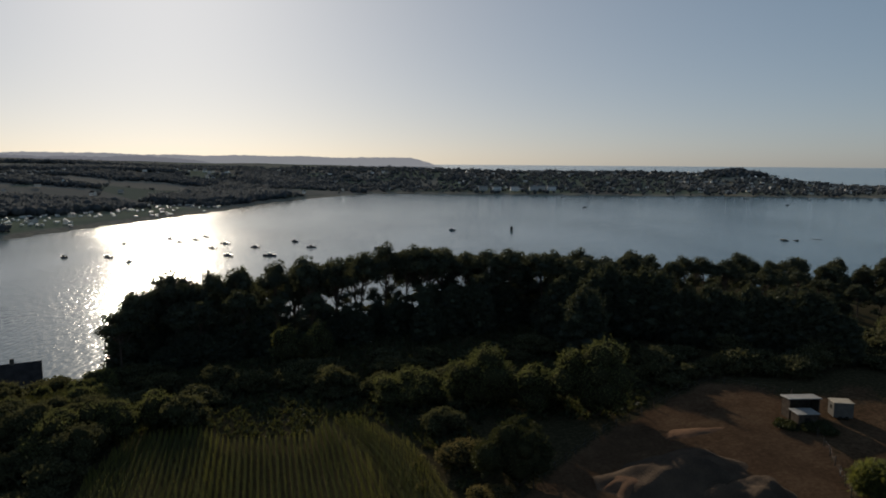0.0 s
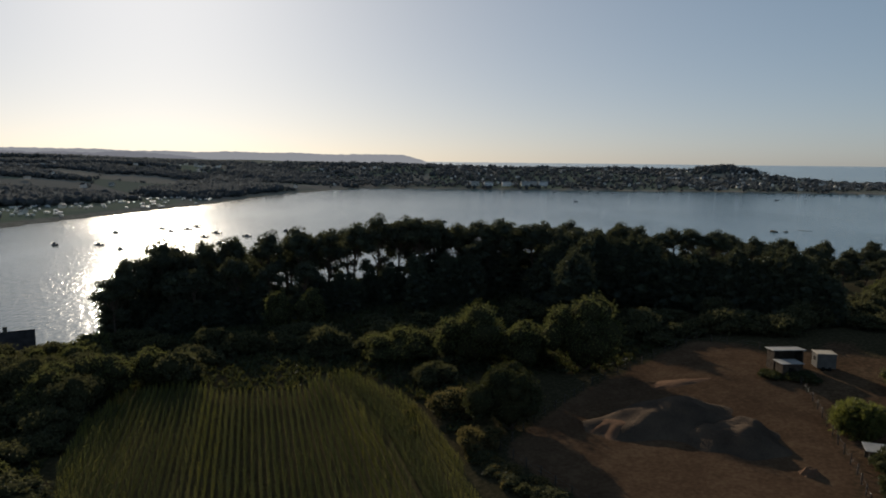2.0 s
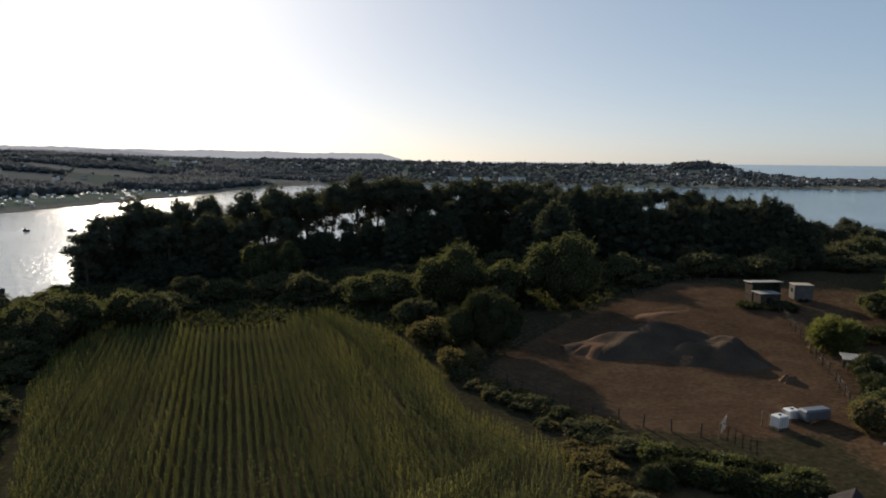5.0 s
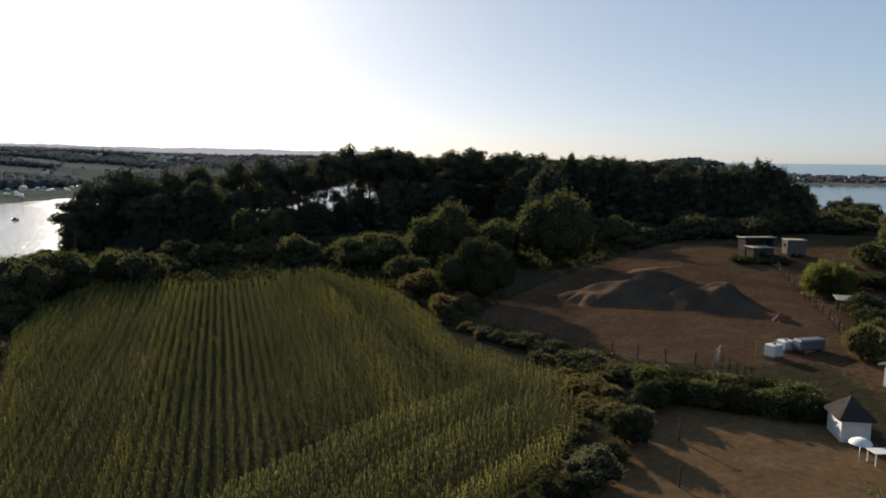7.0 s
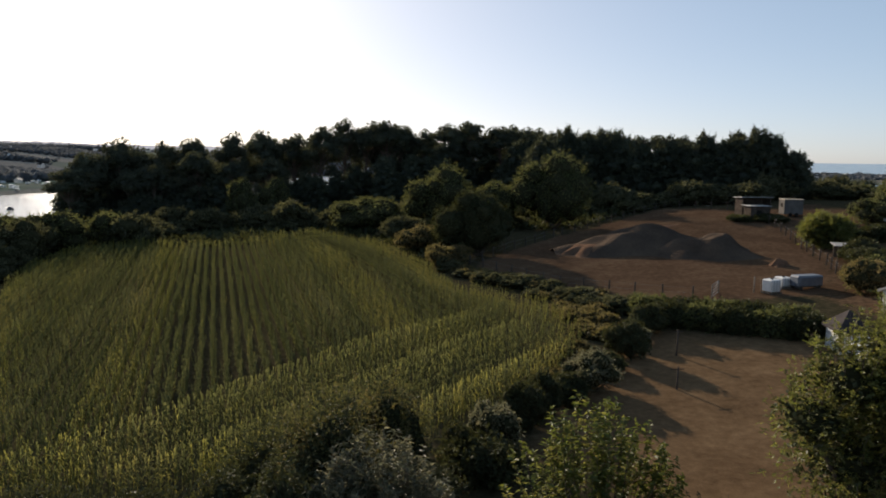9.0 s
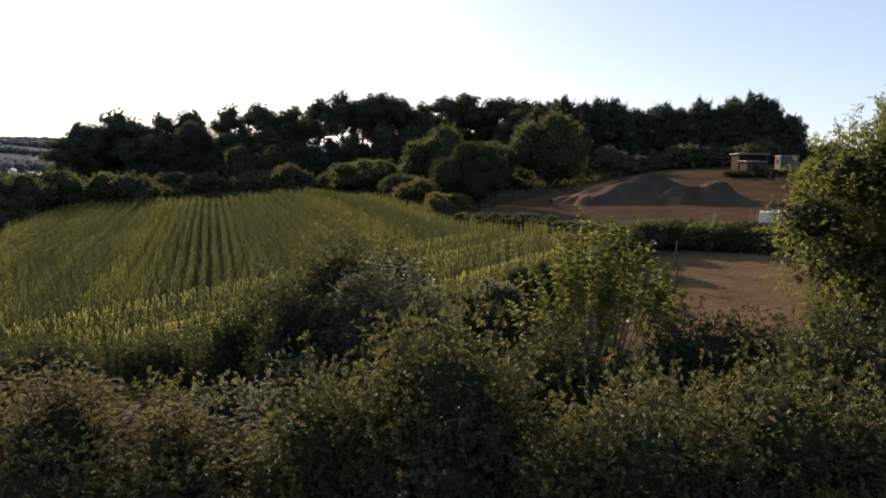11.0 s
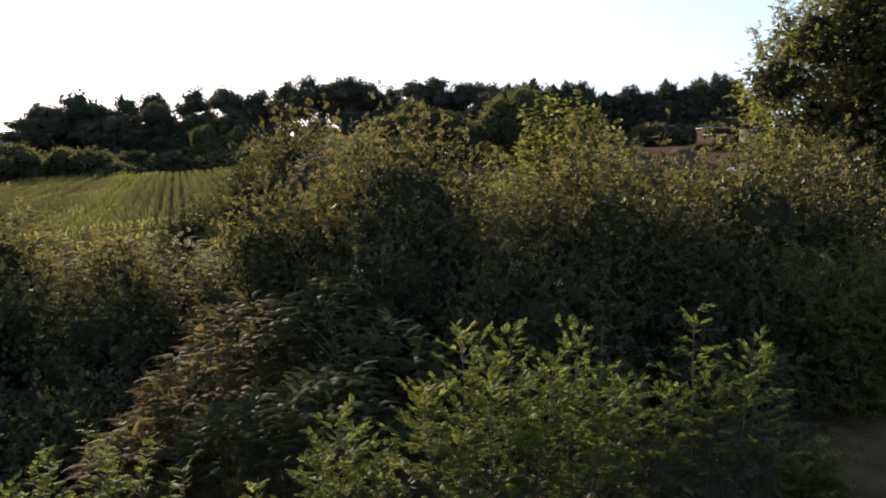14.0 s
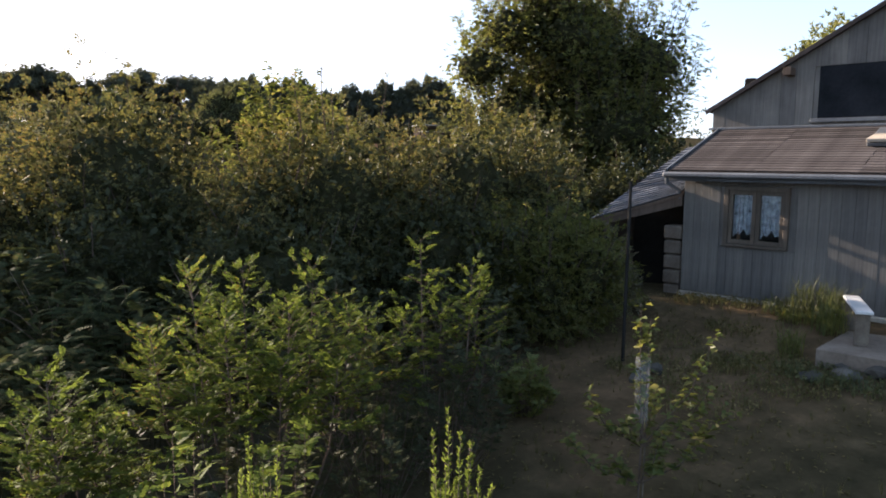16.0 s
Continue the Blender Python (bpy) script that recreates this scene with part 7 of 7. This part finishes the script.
    for k in range(courses):
        y0 = ln * k / courses
        for half, (xa, xb) in enumerate(((-0.24, 1.3), (1.3, 2.9), (2.9, 4.6), (4.6, W + 0.22))):
            if half not in me:
                bm = box_bm(bmesh.new(), (xa + 0.002, 0, 0), (xb - 0.002, ln / courses * 1.25, 0.010), 0.003)
                d = bpy.data.meshes.new("shingle_course")
                bm.to_mesh(d)
                bm.free()
                d.materials.append(M_SHINGLE)
                me[half] = d
            ob = new("shingle_course", me[half])
            ob.parent = roof
            ob.matrix_basis = m @ Matrix.Translation((rng.uniform(-0.004, 0.004), y0, 0.036)) @ Matrix.Rotation(radians(-6.0), 4, "X")
    box_part("verge_board", (-0.27, -0.02, -0.10), (-0.23, ln, 0.07), M_GUTTER, roof, 0.004, m=m)
    part("gutter", box_bm(box_bm(bmesh.new(), (-0.28, -0.36, 2.10), (W + 0.2, -0.22, 2.20), 0.03), (-0.26, -0.22, 2.04), (W + 0.2, -0.18, 2.17), 0.005), M_GUTTER, h, "grey zinc gutter along the eave")
    part("downpipe", tube([(-0.22, -0.28, 2.12), (-0.22, -0.26, 2.0), (-0.1, -0.02, 1.86), (-0.1, 0.05, 1.6)], [0.04, 0.04, 0.035, 0.035], 8), M_GUTTER, h)
    # open skylight in the lean-to roof
    sky_m = m @ Matrix.Translation((2.72, 1.15, 0.06))
    sk = part("skylight", box_bm(bmesh.new(), (0, 0, 0), (0.9, 0.8, 0.07), 0.01, sky_m), M_GUTTER, h)
    part("sash", box_bm(bmesh.new(), (0.0, -0.04, 0.02), (0.9, 0.78, 0.08), 0.01, sky_m @ Matrix.Translation((0, 0, 0.06)) @ Matrix.Rotation(radians(-9), 4, "X")), M_SLAB, sk, "pale open roof window sash")
    # the gable behind
    gy, gx0, gx1, peak = 2.03, -0.42, 8.42, 4.0
    line = lambda x: 3.43 + 0.562 * (min(x, 2 * peak - x) + 0.40)
    gb = part("gable_wall", bmesh.new(), M_PLANK, h)
    bm = bmesh.new()
    ring = [(gx0, 2.6), (gx1, 2.6), (gx1, line(gx1)), (peak, line(peak)), (gx0, line(gx0))]
    fr = [bm.verts.new((x, gy, z)) for x, z in ring]
    bk = [bm.verts.new((x, gy + 0.15, z)) for x, z in ring]
    bm.faces.new(fr)
    bm.faces.new(bk[::-1])
    for i in range(5):
        bm.faces.new((fr[i], bk[i], bk[(i + 1) % 5], fr[(i + 1) % 5]))
    bmesh.ops.recalc_face_normals(bm, faces=bm.faces[:])
    bm.to_mesh(gb.data)
    bm.free()
    PX0, PX1, PZ0, PZ1 = 1.57, 3.9, 3.2, 4.16
    x = gx0
    while x < gx1 - 0.02:
        w = min((0.22, 0.28, 0.25, 0.31)[rng.randrange(4)], gx1 - x)
        if x < peak < x + w:
            w = peak - x if peak - x > 0.03 else w
        tops = (line(x + 0.002), line(x + w - 0.002))
        spans = [((2.95, 2.95), tops)] if x + w <= PX0 or x >= PX1 else [((2.95, 2.95), (PZ0, PZ0)), ((PZ1, PZ1), tops)]
        for (a0, a1), (b0, b1) in spans:
            bm = bmesh.new()
            q = [bm.verts.new((xx, yy, zz)) for yy in (gy - 0.03, gy) for xx, zz in ((x + 0.002, a0), (x + w - 0.002, a1), (x + w - 0.002, b1), (x + 0.002, b0))]
            for fc in ((0, 1, 2, 3), (7, 6, 5, 4), (0, 4, 5, 1), (1, 5, 6, 2), (2, 6, 7, 3), (3, 7, 4, 0)):
                bm.faces.new([q[i] for i in fc])
            bmesh.ops.recalc_face_normals(bm, faces=bm.faces[:])
            ob = part("board", bm, M_PLANK, gb)
            ob.location = (0, rng.uniform(-0.006, 0.004), 0)
        x += w
    box_part("loft_window", (PX0, gy - 0.02, PZ0), (PX1, gy - 0.008, PZ1), M_GLASSY, h, 0, "dark loft glazing")
    box_part("loft_sill", (PX0 - 0.1, gy - 0.1, PZ0 - 0.07), (PX1 + 0.1, gy - 0.03, PZ0), M_GUTTER, h, 0.005)
    box_part("flashing", (gx0 - 0.05, gy - 0.12, 3.03), (W + 0.2, gy - 0.03, 3.08), M_GUTTER, h, 0.01)
    a = math.atan(0.562)
    for side in (-1, 1):
        mm = Matrix.Translation((peak, gy - 0.12, line(peak) + 0.02)) @ Matrix.Rotation(side * a, 4, "Y")
        span = (peak - gx0) / math.cos(a) + 0.12
        lo, hi = ((0, 0, 0), (span, 6.2, 0.05)) if side > 0 else ((-span, 0, 0), (0, 6.2, 0.05))
        r = part("main_roof", box_bm(bmesh.new(), lo, hi, 0.01, mm), M_SLATE, h)
        lo2, hi2 = ((0, -0.03, -0.03), (span, 0.0, 0.056)) if side > 0 else ((-span, -0.03, -0.03), (0, 0.0, 0.056))
        part("rake_board", box_bm(bmesh.new(), lo2, hi2, 0.005, mm), M_SLATE, r)
    box_part("vent_cap", (0.05, gy + 0.3, line(0.0) + 0.05), (0.25, gy + 0.5, line(0.0) + 0.42), M_DARK, h, 0.02)
    box_part("purlin_end", (1.0, gy - 0.3, line(1.0) - 0.2), (1.14, gy, line(1.0) - 0.06), M_BEAM, h, 0.005)
    # porch roof against the corner
    A, B, C, D = Vector((-1.62, -0.6, 1.24)), Vector((-0.04, -0.04, 1.80)), Vector((-0.06, 2.2, 2.72)), Vector((-1.0, 2.2, 2.68))
    nrm = (B - A).cross(C - A).normalized() * 0.06
    bm = bmesh.new()
    vs = [bm.verts.new(p) for p in (A, B, C, D)] + [bm.verts.new(p - nrm) for p in (A, B, C, D)]
    for fc in ((0, 1, 2, 3), (7, 6, 5, 4), (0, 4, 5, 1), (1, 5, 6, 2), (2, 6, 7, 3), (3, 7, 4, 0)):
        bm.faces.new([vs[i] for i in fc])
    bmesh.ops.recalc_face_normals(bm, faces=bm.faces[:])
    porch = part("porch_roof", bm, M_BEAM, h)
    rows = 22
    for k in range(rows):
        s0, s1 = k / rows, (k + 1.2) / rows
        p = [A.lerp(D, s0), B.lerp(C, s0), B.lerp(C, min(s1, 1)), A.lerp(D, min(s1, 1))]
        up0, up1 = nrm * 0.75, nrm * 0.25
        q = [p[0] + up0, p[1] + up0, p[2] + up1, p[3] + up1, p[0] + nrm * 0.3, p[1] + nrm * 0.3]
        bm = bmesh.new()
        vv = [bm.verts.new(c) for c in q]
        bm.faces.new((vv[0], vv[1], vv[2], vv[3]))
        bm.faces.new((vv[4], vv[5], vv[1], vv[0]))
        part("tile_course", bm, M_TILE, porch)
    ab = (B - A)
    fb = bmesh.new()
    q = [fb.verts.new(c) for c in (A + Vector((0.02, 0.05, -0.02)), B + Vector((0, 0.05, -0.02)), B + Vector((0, 0.05, -0.22)), A + Vector((0.02, 0.05, -0.13)), A + Vector((0.02, 0.10, -0.02)), B + Vector((0, 0.10, -0.02)), B + Vector((0, 0.10, -0.22)), A + Vector((0.02, 0.10, -0.13)))]
    for fc in ((0, 1, 2, 3), (7, 6, 5, 4), (0, 4, 5, 1), (1, 5, 6, 2), (2, 6, 7, 3), (3, 7, 4, 0)):
        fb.faces.new([q[i] for i in fc])
    bmesh.ops.recalc_face_normals(fb, faces=fb.faces[:])
    part("porch_fascia", fb, M_BEAM, h, "brown timber fascia below the porch tiles")
    part("porch_post", tube([(-1.35, -0.42, -0.9), (-1.35, -0.42, 1.2)], [0.06, 0.06], 6), M_BEAM, h)
    for k in range(7):
        rr_ = random.Random(60 + k)
        z0 = -0.75 + k * 0.28
        ob = box_part("pillar_stone", (-0.37 + rr_.uniform(-0.02, 0.02), 0.0, z0), (-0.03 + rr_.uniform(-0.015, 0.015), 0.36, z0 + 0.265), M_PILLAR, h, 0.03)
    # Dark sheet added for the porch's shade, with a side screen closing off light.
    box_part("porch_shade_sheet", (-1.5, 0.9, -0.7), (-0.02, 1.0, 2.0), M_DARK, h)
    box_part("porch_side_screen", (-1.56, -0.2, -0.7), (-1.5, 1.0, 1.4), M_OLDWOOD, h)


wooden_house()


# bench, terrace and weeds by the wall
ter = new("terrace")
ter.matrix_basis = pose(9.844, 8.583, 0, 0, 0, -71.74)
tagged(ter, "pale concrete terrace slab along the house wall", "terrace", kind="structure")
for k in range(4):
    box_part("slab", (3.05 + k * 1.0, -2.2, -0.85), (4.04 + k * 1.0, -0.06, -0.13 + 0.004 * k), M_TERRACE, ter, 0.015)
bn = thing("garden_bench", (9.76, 5.12, -0.126), "pale-topped plank bench standing on the terrace", "bench", turn=-50)
box_part("seat", (-0.11, -0.65, 0.46), (0.11, 0.65, 0.505), M_PLASTIC, bn, 0.008)
for y in (-0.52, 0.52):
    box_part("leg", (-0.09, y - 0.025, 0), (0.09, y + 0.025, 0.46), M_POST, bn, 0.005)
part("brace", tube([(0, -0.5, 0.1), (0, 0.5, 0.38)], [0.015, 0.015], 5), M_POST, bn)


def weed_tuft(x, y, high, wide, blades, material, seed):
    """Arching blades and small stem leaves rising from one patch of ground."""
    rng = np.random.default_rng(seed)
    root = tagged(new("weed_clump"), "green weeds and tall grass beside the house", "weeds", "weeds beside the house")
    v, f = [], []
    for k in range(blades):
        q, r = rng.uniform(0, 6.28), wide * 0.5 * math.sqrt(rng.uniform(0, 1))
        a, h = rng.uniform(0, 6.28), high * rng.uniform(0.35, 1.0)
        foot = np.array([r * math.cos(q), r * math.sin(q), -0.02])
        out, w = np.array([math.cos(a), math.sin(a), 0]), np.array([-math.sin(a), math.cos(a), 0]) * rng.uniform(0.002, 0.006)
        p1, p2 = foot + out * h * 0.15 + (0, 0, h * 0.7), foot + out * h * rng.uniform(0.3, 0.6) + (0, 0, h)
        o = len(v)
        v += [foot - w, foot + w, p1 - w, p1 + w, p2]
        f += [(o, o + 1, o + 3), (o, o + 3, o + 2), (o + 2, o + 3, o + 4)]
    n = blades * 3
    r, q = wide * 0.5 * np.sqrt(rng.uniform(0, 1, n)), rng.uniform(0, 6.28, n)
    pts = np.stack([r * np.cos(q), r * np.sin(q), high * rng.uniform(0.05, 0.6, n)], -1)
    leaves = scatter(T_LEAF, pts, frames(rng.normal(size=(n, 3)), rng, (0, 0, 1.5)), rng.uniform(0.025, 0.06, n))
    part("foliage", join((np.array(v), np.array(f)), leaves), material, root)
    return place(root, x, y, 0, 1.0, 0.0)


for k, (X, Y, h, w, n, mt) in enumerate(((1.95, -0.35, 0.35, 0.6, 130, M_BROAD), (2.55, -0.45, 0.75, 0.9, 260, M_BROAD), (2.85, -0.95, 0.6, 0.5, 130, M_SAPLING), (2.3, -0.7, 0.25, 0.6, 120, M_SAPLING), (1.2, -0.3, 0.2, 0.8, 120, M_GRASS), (0.5, -0.35, 0.2, 0.8, 120, M_GRASS), (2.65, -2.0, 0.6, 0.35, 80, M_SAPLING), (2.6, -2.5, 0.16, 1.0, 200, M_GRASS), (3.2, -2.6, 0.2, 1.0, 220, M_BROAD), (3.9, -2.6, 0.18, 1.0, 200, M_BROAD), (2.1, -2.9, 0.2, 0.9, 200, M_GRASS), (3.1, -3.2, 0.14, 1.1, 200, M_GRASS), (1.6, -1.4, 0.15, 0.9, 140, M_GRASS), (0.9, -2.2, 0.14, 1.1, 160, M_GRASS), (1.4, -3.6, 0.16, 1.3, 200, M_GRASS), (2.4, -4.3, 0.18, 1.4, 220, M_GRASS))):
    weed_tuft(9.844 + 0.3133 * X + 0.9497 * Y, 8.583 - 0.9497 * X + 0.3133 * Y, h, w, n, mt, 400 + k)
# treetop behind the gable
bush_at(25.2, 15.8, 8.7, 5.2, M_CHERRY, 44, "leafy green treetop behind the gable", "tree", 12000, 0.16, "")
